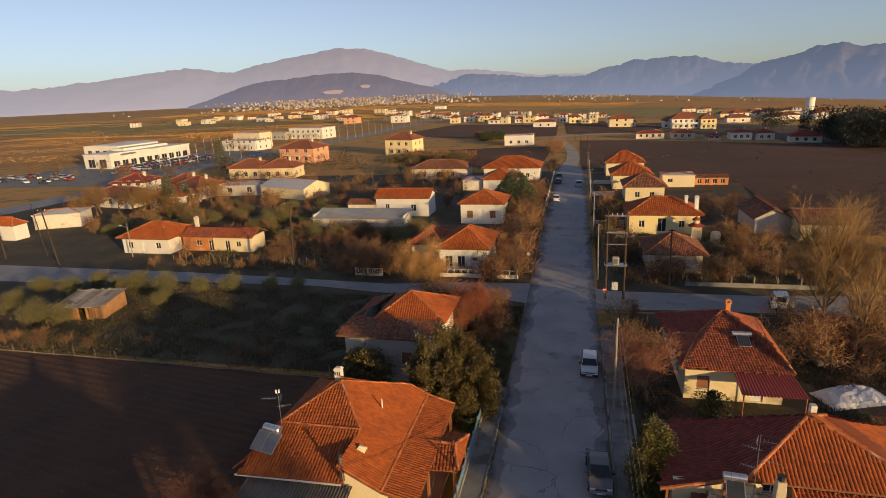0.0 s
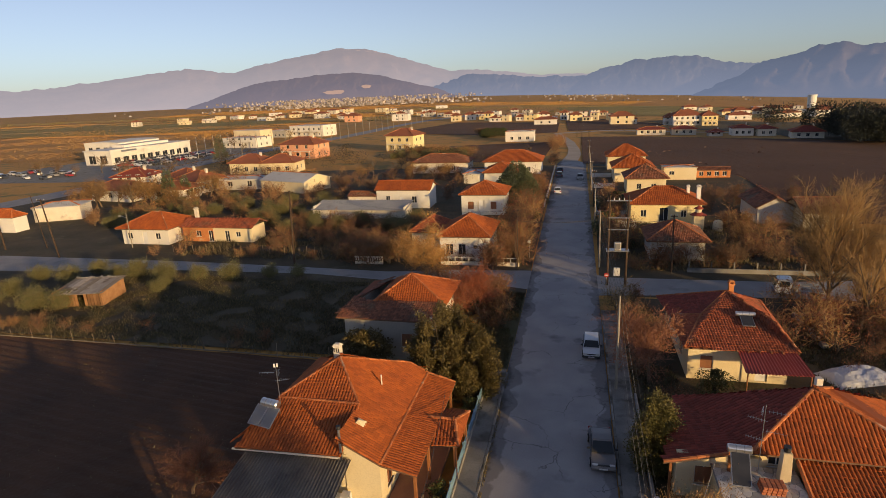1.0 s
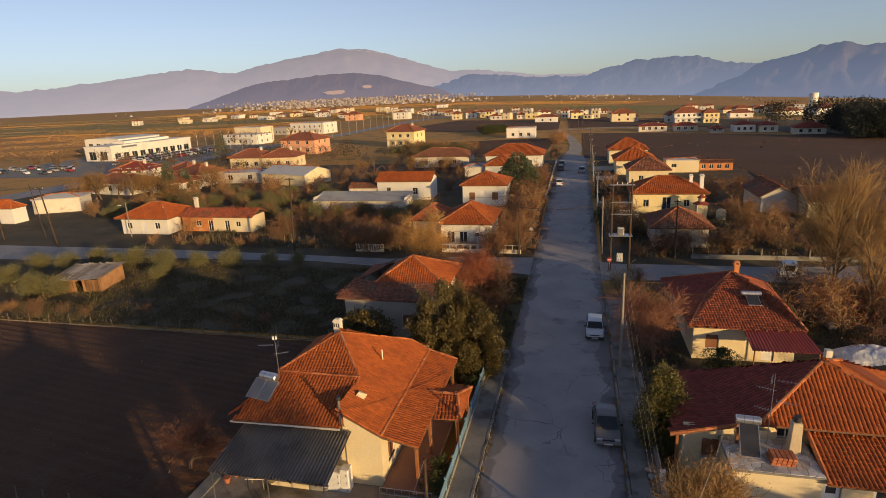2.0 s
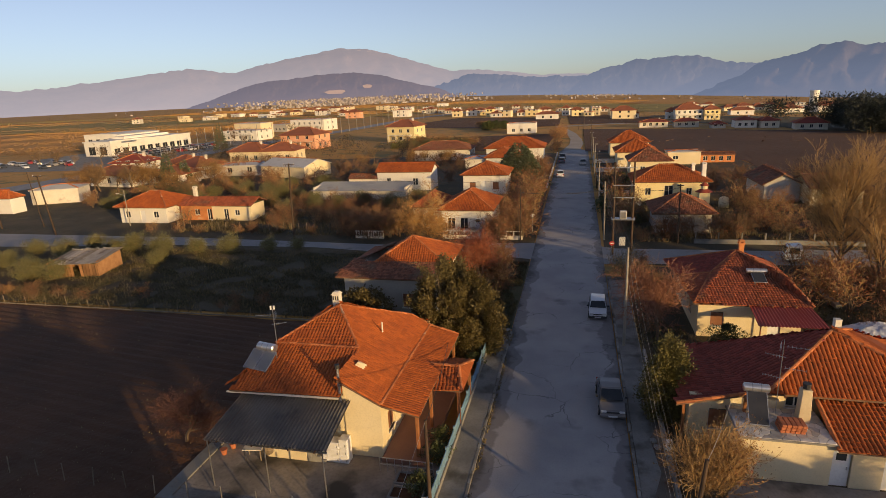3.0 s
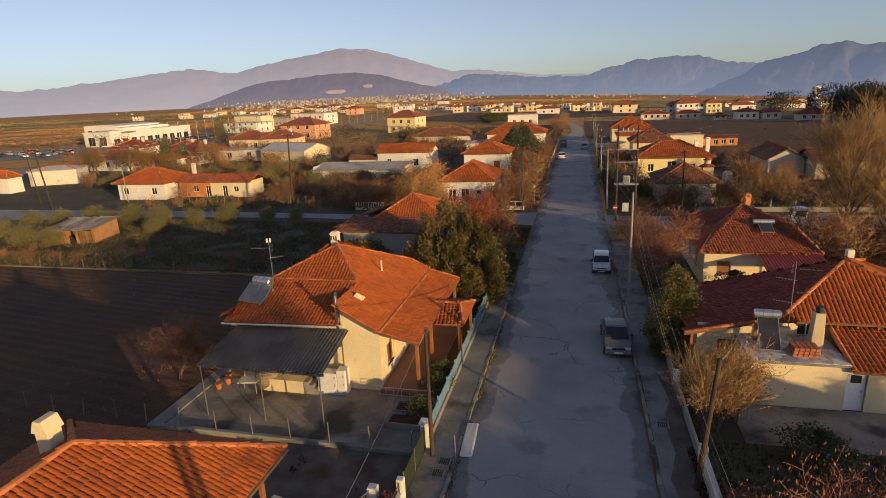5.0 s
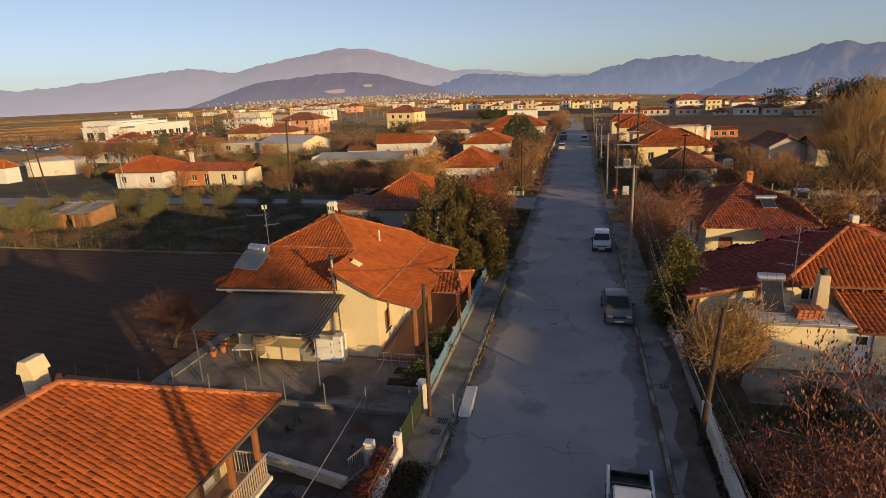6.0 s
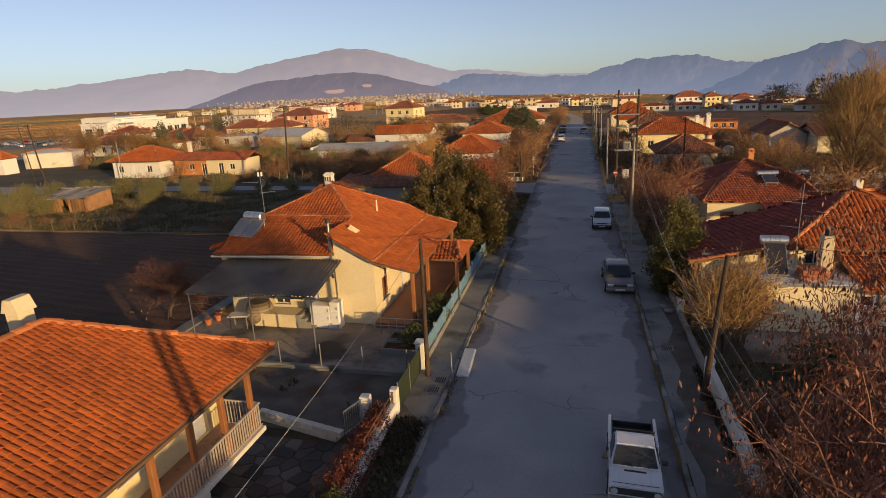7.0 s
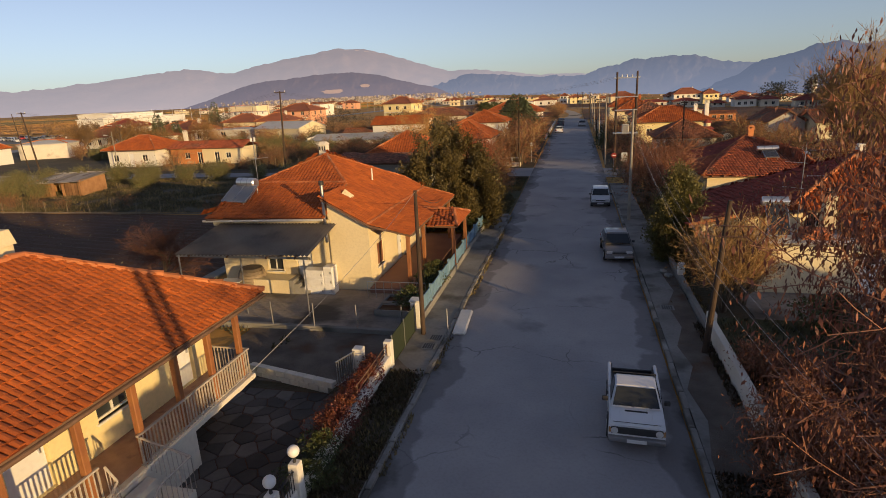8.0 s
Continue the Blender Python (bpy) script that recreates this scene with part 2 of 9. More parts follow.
M_SCRUB = leafy("brown_scrub", (0.055, 0.034, 0.018), (0.08, 0.055, 0.025))
M_SCRUB_GOLD = leafy("golden_scrub", (0.15, 0.085, 0.035), (0.19, 0.11, 0.045))
M_RUST = leafy("rusty_leaves", (0.32, 0.085, 0.03), (0.24, 0.06, 0.026))
M_ORANGE = leafy("orange_leaves", (0.40, 0.17, 0.04), (0.48, 0.26, 0.07))
M_DRYLEAF = leafy("dry_brown_leaves", (0.23, 0.08, 0.036), (0.29, 0.11, 0.045))
M_REDLEAF = leafy("red_hedge_leaves", (0.13, 0.028, 0.022), (0.18, 0.06, 0.028))
M_HEDGE = leafy("hedge_leaves", (0.05, 0.07, 0.02), (0.08, 0.085, 0.025))
M_STRAW = leafy("straw_grass", (0.19, 0.14, 0.065), (0.13, 0.105, 0.045))
M_BLADE = leafy("grass_blades", (0.05, 0.052, 0.02), (0.085, 0.07, 0.03))

M_GLASSDARK = surface("window_glass", (0.03, 0.035, 0.04), (0.04, 0.045, 0.05), 1.0, 0.08, 0.0, 4, grain=0.0)
M_WINFRAME = surface("white_frame_paint", (0.68, 0.66, 0.62), (0.74, 0.72, 0.68), 1.0, 0.6, 0.1, 10)
M_SHUTTER = surface("brown_shutter", (0.30, 0.13, 0.06), (0.24, 0.10, 0.05), 2.0, 0.7, 0.2, 8)
M_DOORWHITE = surface("white_door_paint", (0.74, 0.74, 0.74), (0.80, 0.80, 0.80), 0.8, 0.5, 0.1, 10)
M_STEEL = surface("galvanised_steel", (0.45, 0.45, 0.46), (0.55, 0.55, 0.56), 2.0, 0.38, 0.1, 10, metal=0.85)
M_WIRE = surface("cable_black", (0.05, 0.05, 0.05), (0.07, 0.07, 0.07), 2.0, 0.7, 0.0, 6)
M_WIRE_PALE = surface("cable_grey", (0.30, 0.29, 0.28), (0.36, 0.35, 0.34), 2.0, 0.6, 0.0, 6)
M_TANK = surface("polished_tank_steel", (0.72, 0.70, 0.68), (0.78, 0.76, 0.74), 2.0, 0.3, 0.05, 8, metal=0.9)
# paler copy of the solar glass, with the sky's reflection in its colour
M_PANEL_SKY = surface("sky_sheen_collector_glass", (0.16, 0.165, 0.18), (0.20, 0.205, 0.22), 1.0, 0.2, 0.0, 6, grain=0.1)
M_PANEL = surface("solar_glass", (0.03, 0.032, 0.04), (0.045, 0.047, 0.055), 1.0, 0.15, 0.0, 6, grain=0.1)
M_CARWHITE = surface("white_car_paint", (0.70, 0.72, 0.75), (0.76, 0.77, 0.79), 0.6, 0.3, 0.0, 10, grain=0.1, coat=0.5)
M_CARSILVER = surface("silver_car_paint", (0.40, 0.385, 0.38), (0.45, 0.435, 0.43), 0.6, 0.3, 0.0, 10, metal=0.25, grain=0.1, coat=0.5)
M_CARTAUPE = surface("taupe_car_paint", (0.19, 0.178, 0.175), (0.22, 0.205, 0.20), 0.6, 0.3, 0.0, 10, metal=0.3, grain=0.1, coat=0.5)
M_CARDARK = surface("dark_car_paint", (0.05, 0.055, 0.065), (0.07, 0.075, 0.085), 0.6, 0.3, 0.0, 10, grain=0.1, coat=0.5)
M_CARRED = surface("red_car_paint", (0.40, 0.03, 0.03), (0.45, 0.05, 0.04), 0.6, 0.3, 0.0, 10, grain=0.1, coat=0.5)
M_RUBBER = surface("rubber", (0.02, 0.02, 0.02), (0.03, 0.03, 0.03), 2.0, 0.85, 0.2, 8)
M_PLASTIC = surface("black_plastic", (0.03, 0.03, 0.032), (0.045, 0.045, 0.047), 2.0, 0.6, 0.1, 8)
M_BUMPER = surface("dull_bumper_steel", (0.22, 0.22, 0.23), (0.30, 0.30, 0.31), 2.0, 0.5, 0.1, 8, metal=0.5)
M_INDICATOR = surface("amber_lamp_glass", (0.42, 0.22, 0.10), (0.46, 0.25, 0.12), 2.0, 0.25, 0.0, 6)
M_LAMP = surface("headlight_glass", (0.55, 0.56, 0.58), (0.62, 0.63, 0.65), 2.0, 0.15, 0.0, 6)
M_TAIL = surface("red_lamp_glass", (0.35, 0.02, 0.02), (0.42, 0.04, 0.03), 2.0, 0.2, 0.0, 6)
M_BLUE = surface("pale_blue_fence_paint", (0.12, 0.24, 0.36), (0.17, 0.29, 0.40), 0.8, 0.7, 0.2, 12, stain=((0.22, 0.27, 0.30), 0.62))
M_GREENFENCE = surface("green_mesh_screen", (0.02, 0.032, 0.015), (0.03, 0.042, 0.02), 0.8, 0.8, 0.4, 20)
M_REDSIGN = surface("red_sign_paint", (0.36, 0.03, 0.03), (0.40, 0.045, 0.04), 1.0, 0.5, 0.0, 8)
M_GLOBE = surface("white_lamp_globe", (0.80, 0.80, 0.78), (0.84, 0.84, 0.82), 1.0, 0.3, 0.0, 8)
M_TILEFLOOR = surface("terracotta_floor", (0.26, 0.13, 0.09), (0.31, 0.16, 0.11), 0.8, 0.7, 0.2, 12)
M_PEBBLE = surface("pebble_dash", (0.34, 0.20, 0.14), (0.42, 0.26, 0.18), 3.0, 0.85, 0.4, 14, stain=((0.22, 0.13, 0.10), 0.56))
M_TERRACOTTA = surface("terracotta_block", (0.42, 0.13, 0.06), (0.48, 0.17, 0.08), 2.0, 0.85, 0.3, 8, vary=0.2)
M_TARP = surface("white_tarpaulin", (0.55, 0.56, 0.60), (0.62, 0.63, 0.66), 0.8, 0.6, 0.6, 6)


# ---- mesh helpers ----
def mesh_part(name, verts, faces, material, parent=None, label="", smooth=False, kind=""):
    """One mesh object from numbers, at the world's origin or under parent."""
    me = bpy.data.meshes.new(name)
    me.from_pydata([tuple(v) for v in verts], [], [tuple(f) for f in faces])
    me.materials.append(material)
    if smooth:
        me.polygons.foreach_set("use_smooth", [True] * len(me.polygons))
    me.update()
    ob = new(name, me)
    if parent:
        ob.parent = parent
    if label:
        ob["label"] = label
    if kind:
        ob["kind"] = kind
    return ob


def part(name, bm, material, parent, label="", smooth=False):
    """Link a bmesh as one mesh under a thing or a part."""
    me = bpy.data.meshes.new(name)
    bm.normal_update()
    bm.to_mesh(me)
    bm.free()
    me.materials.append(material)
    if smooth:
        me.polygons.foreach_set("use_smooth", [True] * len(me.polygons))
    ob = new(name, me)
    if parent:
        ob.parent = parent
    if label:
        ob["label"] = label
    return ob


def thing(name, x, y, z, rz, label, category, group="", kind=""):
    ob = new(name)
    ob.matrix_basis = pose(x, y, z, 0, 0, rz)
    return tagged(ob, label, category, group, kind)


def box(bm, x0, x1, y0, y1, z0, z1, bevel=0.0, m=None):
    vs = [bm.verts.new(p) for p in ((x0, y0, z0), (x1, y0, z0), (x1, y1, z0), (x0, y1, z0), (x0, y0, z1), (x1, y0, z1), (x1, y1, z1), (x0, y1, z1))]
    fs = [bm.faces.new([vs[i] for i in f]) for f in ((0, 3, 2, 1), (4, 5, 6, 7), (0, 1, 5, 4), (1, 2, 6, 5), (2, 3, 7, 6), (3, 0, 4, 7))]
    if m:
        bmesh.ops.transform(bm, matrix=m, verts=vs)
    if bevel:
        bmesh.ops.bevel(bm, geom=list({e for f in fs for e in f.edges}), offset=bevel, segments=1, affect='EDGES')
    return vs


def box_bm(*a, **k):
    bm = bmesh.new()
    box(bm, *a, **k)
    return bm


def tube(bm, p0, p1, r0, r1, n=8, cap=True):
    """A tapered round bar from p0 to p1."""
    p0, p1 = Vector(p0), Vector(p1)
    q = (p1 - p0).to_track_quat('Z', 'Y').to_matrix()
    rings = []
    for p, r in ((p0, r0), (p1, r1)):
        rings.append([bm.verts.new(p + q @ Vector((r * math.cos(2 * math.pi * i / n), r * math.sin(2 * math.pi * i / n), 0))) for i in range(n)])
    for i in range(n):
        bm.faces.new((rings[0][i], rings[0][(i + 1) % n], rings[1][(i + 1) % n], rings[1][i]))
    if cap:
        bm.faces.new(rings[0][::-1])
        bm.faces.new(rings[1])


def tube_bm(*a, **k):
    bm = bmesh.new()
    tube(bm, *a, **k)
    return bm


def ball(bm, x, y, z, r, sz=1.0, n=10):
    bmesh.ops.create_uvsphere(bm, u_segments=n * 2, v_segments=n, radius=r, matrix=pose(x, y, z) @ Matrix.Diagonal((1, 1, sz, 1)))


# ---- land ----
def sheet(name, outline, material, lift, label, category="", step=0.0, furrow=None):
    """A patch of ground laid just over the plain; furrow: (angle, spacing, height) of plough lines."""
    bm = bmesh.new()
    bm.faces.new([bm.verts.new((x, y, 0)) for x, y in outline])
    xs, ys = [p[0] for p in outline], [p[1] for p in outline]
    cuts = []
    if furrow:
        ang = radians(furrow[0])
        across = Vector((math.cos(ang), math.sin(ang), 0))
        cuts.append((across, step))
        if max(math.hypot(x, y) for x, y in outline) < 120:
            cuts.append((Vector((-across.y, across.x, 0)), 4.0))
    if max(math.hypot(x, y) for x, y in outline) > 170:
        size = max(8.0, (max(xs) - min(xs)) / 24)
        cuts += [(Vector((1, 0, 0)), size), (Vector((0, 1, 0)), size)]
    for way, gap in cuts:
        dots = [x * way.x + y * way.y for x, y in outline]
        k = min(dots) + gap
        while k < max(dots):
            bmesh.ops.bisect_plane(bm, geom=bm.verts[:] + bm.edges[:] + bm.faces[:], plane_co=way * k, plane_no=way)
            k += gap
    rnd = random.Random(len(name))
    for v in bm.verts:
        z = ground_z(v.co.x, v.co.y) + lift
        if furrow:
            k = round(v.co.dot(across) / step)
            z += furrow[2] * (k % 2) + rnd.uniform(0, furrow[2] * 0.6)
        v.co.z = z
    bm.normal_update()
    bmesh.ops.triangulate(bm, faces=bm.faces[:])
    bm.normal_update()
    for f in bm.faces:
        if f.normal.z < 0:
            f.normal_flip()
    ob = part(name, bm, material, None)
    return tagged(ob, label, category or "ground", kind="structure")


def build_ground():
    """One sheet from under the camera to the foot of the mountains."""
    rings = [0, 15, 40, 80, 120, 170, 190, 210, 240, 280, 330, 400, 500, 650, 850, 1100, 1400, 1800, 2300, 2800, 3600, 4400]
    n = 180
    verts, faces = [(0, 0, -0.03)], []
    for r in rings[1:]:
        for i in range(n):
            a = 2 * math.pi * i / n
            x, y = r * math.sin(a), r * math.cos(a)
            verts.append((x, y, ground_z(x, y) - 0.03))
    for i in range(n):
        faces.append((0, 1 + (i + 1) % n, 1 + i))
    for k in range(len(rings) - 2):
        a, b = 1 + k * n, 1 + (k + 1) * n
        for i in range(n):
            j = (i + 1) % n
            faces.append((a + i, a + j, b + j, b + i))
    ob = mesh_part("ground", verts, faces, M_PLAIN)
    tagged(ob, "flat winter plain of dry brown and green grass", "ground", kind="structure")


build_ground()
sheet("grass_field", [(-54, 44), (-17.2, 44), (-12, 64.2), (-34, 66.2), (-60, 65.2), (-100, 62), (-100, 44)], M_GRASS, 0.0, "rough dark grass field beside the lane", step=1.5, furrow=(70, 3, 0.06))
sheet("ploughed_field", [(-110, 5), (-23.5, 5), (-20.4, 20.5), (-20.2, 26), (-20, 42.8), (-53, 43.2), (-110, 45)], M_SOIL, 0.01, "dark brown ploughed earth field", "field", step=0.45, furrow=(82, 3, 0.06))
sheet("village_soil_left", [(-150, 56), (-4.8, 60), (-6, 175), (-60, 170), (-112, 168), (-136, 130)], M_GRASS, -0.012, "rough winter grass between the village houses")
sheet("village_soil_right", [(5.4, 11), (60, 11), (45, 62), (22, 62.6), (5.4, 62.2)], M_GRASS, -0.005, "trodden earth and grass of the gardens")
sheet("field_right", [(38, 100), (140, 90), (190, 190), (125, 248), (90, 268), (30, 286), (2.5, 286), (2.5, 178), (24, 172), (40, 150)], M_FIELD_BROWN, 0.02, "wide brown ploughed field beside the village", "field", step=2.0, furrow=(8, 3, 0.07))
sheet("field_middle", [(-70, 238), (-9, 258), (-10, 200), (-30, 185), (-58, 190)], M_FIELD_BROWN, 0.02, "brown ploughed field behind the houses", "field", step=2.0, furrow=(80, 3, 0.1))
sheet("field_far_left", [(-112, 330), (-36, 300), (-10, 318), (-12, 420), (-90, 440)], M_FIELD_BROWN, 0.12, "wide far brown field on the plain", "field")
sheet("field_far_right", [(-4, 330), (40, 345), (58, 395), (20, 470), (-8, 440)], M_FIELD_BROWN, 0.12, "wide far brown field on the plain", "field")
sheet("village_soil_far", [(92, 269), (126, 249), (190, 192), (250, 270), (150, 420), (62, 450), (42, 440), (60, 396), (44, 347), (92, 311)], M_GRASS, 0.1, "rough winter grass round the far houses")
sheet("field_green_right", [(-5, 560), (190, 470), (330, 640), (120, 900), (-30, 800)], M_FIELD_GREEN, 0.25, "long green winter field on the plain", "field")
sheet("field_ochre_right", [(60, 900), (420, 700), (700, 1100), (200, 1500)], M_FIELD_OCHRE, 0.5, "ochre stubble field on the plain", "field")
sheet("field_green_left", [(-620, 430), (-330, 420), (-270, 560), (-520, 760), (-900, 700)], M_FIELD_GREEN, 0.25, "green winter field on the plain", "field")
sheet("field_ochre_left", [(-520, 210), (-230, 215), (-215, 330), (-330, 400), (-700, 420)], M_FIELD_OCHRE, 0.2, "ochre stubble field on the plain", "field")
sheet("village_soil_back", [(3.6, 62.7), (60, 62.7), (42, 100), (38, 176), (5.4, 177)], M_GRASS, -0.012, "rough winter grass between the village houses")
sheet("garden_soil", [(-23.4, -25), (-6.3, -25), (-6.3, 15.8), (-20.3, 20.3)], M_GRASS, -0.02, "dark trodden earth round the veranda house")

# asphalt road with dark gritty edges, and the lane that crosses it
sheet("road", [(-4.62, -60), (3.52, -60), (3.45, 60), (3.3, 178), (0.9, 186), (-4.2, 186), (-5.2, 178), (-4.75, 60)], M_STREET, 0.018, "grey asphalt village street", "road")


sheet("lane_left", [(-4.7, 63.8), (-14.6, 66.6), (-23, 65.3), (-34, 66.9), (-57, 66.4), (-84, 63), (-130, 60), (-130, 66), (-92, 70.8), (-57, 70.6), (-40, 69.8), (-24, 68.8), (-15, 70.4), (-4.7, 71)], M_ASPHALT, 0.016, "narrow grey asphalt lane", "road")
sheet("lane_right", [(3.4, 62.6), (12.4, 63.6), (22.2, 63.9), (60, 64), (60, 72), (35, 71), (24, 69.4), (5, 69.2), (3.4, 70)], M_ASPHALT, 0.016, "narrow grey asphalt lane", "road")
sheet("track", [(-4.2, 184), (0.9, 184), (2.2, 205), (1.6, 225), (-0.5, 256), (-5.5, 294), (-8.2, 312), (-11.5, 312), (-9.5, 292), (-4.5, 254), (-2.5, 224), (-2.6, 204)], M_TRACK, 0.04, "pale earth track between the fields", "road", step=12, furrow=(90, 3, 0.0))
sheet("track_across", [(-9, 308), (20, 331), (46, 317), (90, 305), (90, 309), (46, 322), (20, 338), (-12, 313)], M_TRACK, 0.06, "pale earth track along the field", "road")
ROAD_LINE = [(-160, 60), (-143, 100), (-141, 118), (-140, 138), (-140, 160), (-144, 180), (-145, 202), (-144, 240), (-138, 290), (-134, 330), (-134, 400), (-130, 470), (-116, 530), (-100, 620)]
sheet("main_road", [(x - 5.5, y) for x, y in ROAD_LINE] + [(x + 5.5, y) for x, y in ROAD_LINE[::-1]], M_ASPHALT, 0.06, "main road with two lanes past the car dealer", "road", step=20, furrow=(90, 3, 0.0))
sheet("dealer_lot", [(-215, 148), (-147, 150), (-151, 182), (-152, 204), (-151, 262), (-186, 262), (-186, 200), (-215, 214)], M_CONCRETE, 0.04, "paved car park of the dealer", "pavement")

# pavements with kerbs
def pavement(name, x0, x1, y0, y1, label):
    ob = part(name, box_bm(x0, x1, y0, y1, -0.1, 0.115), M_PAVEMENT, None)
    return tagged(ob, label, "pavement", kind="structure")


pav_left = pavement("pavement_left", -6.12, -4.82, -60, 43.5, "cracked concrete pavement with stains")
pav_right = pavement("pavement_right", 3.72, 5.25, -60, 58, "cracked concrete pavement with dirt")
sheet("pavement_soil", [(-6.1, 3.0), (-4.86, 3.0), (-4.84, 15.2), (-5.1, 16.6), (-5.5, 17.3), (-6.1, 18.0)], M_LITTER, 0.12, "dark soil and weeds over the old pavement")
sheet("pavement_soil_right", [(3.8, 3.0), (5.23, 3.0), (5.23, 31), (4.6, 29.5), (4.85, 26.5), (4.3, 24.6), (4.5, 22.2), (4.05, 20.4), (4.3, 18.8), (3.85, 17.2), (4.1, 15.4), (3.82, 13.6)], M_LITTER, 0.121, "dirt and fallen leaves over the old pavement")
verge = sheet("verge_left", [(-9, 43.5), (-4.75, 43.5), (-4.75, 61), (-6.5, 63.5), (-9, 64.5)], M_LAWN, 0.06, "green grass verge beside the street")


def mountain(name, crest, dist, depth, material, label, seed, rough=1.0, soft=1.0):
    """A range along crest, pairs of azimuth and elevation in degrees; it rises from dist to dist + depth."""
    n, m = 240, 28
    az0, az1 = crest[0][0], crest[-1][0]
    verts, faces = [], []
    for i in range(n + 1):
        a = az0 + (az1 - az0) * i / n
        el = float(np.interp(a, [c[0] for c in crest], [c[1] for c in crest]))
        far = dist + depth
        h = 17 + far * math.tan(radians(el))
        h += rough * (noise.noise(Vector((a * 0.7, seed, 0))) * 16 + noise.noise(Vector((a * 2.2, seed, 3))) * 9 + noise.noise(Vector((a * 6.0, seed, 6))) * 4)
        foot = ground_z(dist * math.sin(radians(a)), dist * math.cos(radians(a))) - 4
        for j in range(m + 1):
            v = j / m
            gul = noise.fractal(Vector((a * 0.8 + seed, v * 3.0, seed * 1.7)), 1.0, 2.0, 5)
            z = foot + (h - foot) * v ** 0.75 + gul * 0.22 * soft * max(0, h - foot) * math.sin(math.pi * v) * rough
            t = radians(a + gul * 0.5 * math.sin(math.pi * v))
            d = dist + depth * v
            verts.append((d * math.sin(t), d * math.cos(t), z))
    for i in range(n):
        for j in range(m):
            k = i * (m + 1) + j
            faces.append((k, k + m + 1, k + m + 2, k + 1))
    ob = mesh_part(name, verts, faces, material, smooth=True)
    return tagged(ob, label, "mountain", kind="structure")


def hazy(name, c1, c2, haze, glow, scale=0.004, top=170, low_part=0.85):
    """Far slopes; evening haze is put in as emission, stronger towards the foot."""
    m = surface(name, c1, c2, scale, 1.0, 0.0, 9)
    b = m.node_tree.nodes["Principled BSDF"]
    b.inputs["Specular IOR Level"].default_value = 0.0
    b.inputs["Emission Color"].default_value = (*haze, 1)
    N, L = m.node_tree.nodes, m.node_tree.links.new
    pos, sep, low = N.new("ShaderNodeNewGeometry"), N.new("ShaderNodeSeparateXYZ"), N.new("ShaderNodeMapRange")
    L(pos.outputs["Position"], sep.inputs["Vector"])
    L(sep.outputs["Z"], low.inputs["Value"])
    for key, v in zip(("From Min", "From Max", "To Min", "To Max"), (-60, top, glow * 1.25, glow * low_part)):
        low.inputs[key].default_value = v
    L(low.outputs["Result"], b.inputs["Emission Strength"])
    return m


# second colour triple: the haze each slope emits over its own tones
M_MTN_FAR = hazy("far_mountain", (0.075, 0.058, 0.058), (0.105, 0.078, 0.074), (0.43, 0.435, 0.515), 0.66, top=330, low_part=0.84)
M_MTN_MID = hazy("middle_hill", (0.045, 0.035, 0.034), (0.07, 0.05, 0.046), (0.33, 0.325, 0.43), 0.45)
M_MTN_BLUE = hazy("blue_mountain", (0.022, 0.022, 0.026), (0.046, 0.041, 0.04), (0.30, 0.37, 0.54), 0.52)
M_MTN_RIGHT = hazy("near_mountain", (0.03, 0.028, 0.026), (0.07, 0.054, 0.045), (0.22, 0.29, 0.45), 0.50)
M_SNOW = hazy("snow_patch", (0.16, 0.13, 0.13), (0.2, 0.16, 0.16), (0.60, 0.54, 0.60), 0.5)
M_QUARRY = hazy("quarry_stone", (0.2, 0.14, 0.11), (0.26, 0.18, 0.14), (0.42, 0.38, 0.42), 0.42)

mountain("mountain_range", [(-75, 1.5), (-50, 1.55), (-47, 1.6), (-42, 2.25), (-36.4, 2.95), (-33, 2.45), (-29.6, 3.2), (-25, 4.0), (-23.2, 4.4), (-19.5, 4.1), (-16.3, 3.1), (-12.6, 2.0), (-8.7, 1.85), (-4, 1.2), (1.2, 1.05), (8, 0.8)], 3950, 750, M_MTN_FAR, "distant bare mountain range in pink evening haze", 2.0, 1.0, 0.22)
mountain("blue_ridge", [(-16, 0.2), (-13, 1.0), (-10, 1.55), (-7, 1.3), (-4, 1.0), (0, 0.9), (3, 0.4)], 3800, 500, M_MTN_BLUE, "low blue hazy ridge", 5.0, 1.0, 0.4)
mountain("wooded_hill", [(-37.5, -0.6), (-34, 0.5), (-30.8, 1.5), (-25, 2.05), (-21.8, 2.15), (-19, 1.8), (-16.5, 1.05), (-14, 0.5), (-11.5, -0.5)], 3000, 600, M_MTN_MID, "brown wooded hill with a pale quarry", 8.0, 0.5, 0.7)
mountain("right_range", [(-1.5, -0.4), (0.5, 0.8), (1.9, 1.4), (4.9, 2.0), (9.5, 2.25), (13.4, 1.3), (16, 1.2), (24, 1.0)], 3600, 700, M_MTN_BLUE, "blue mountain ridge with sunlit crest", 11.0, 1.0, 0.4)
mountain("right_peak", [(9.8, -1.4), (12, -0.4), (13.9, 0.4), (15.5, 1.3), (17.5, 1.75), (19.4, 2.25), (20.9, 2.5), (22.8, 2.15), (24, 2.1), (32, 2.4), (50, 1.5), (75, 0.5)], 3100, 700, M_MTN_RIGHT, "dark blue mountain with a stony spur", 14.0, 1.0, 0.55)


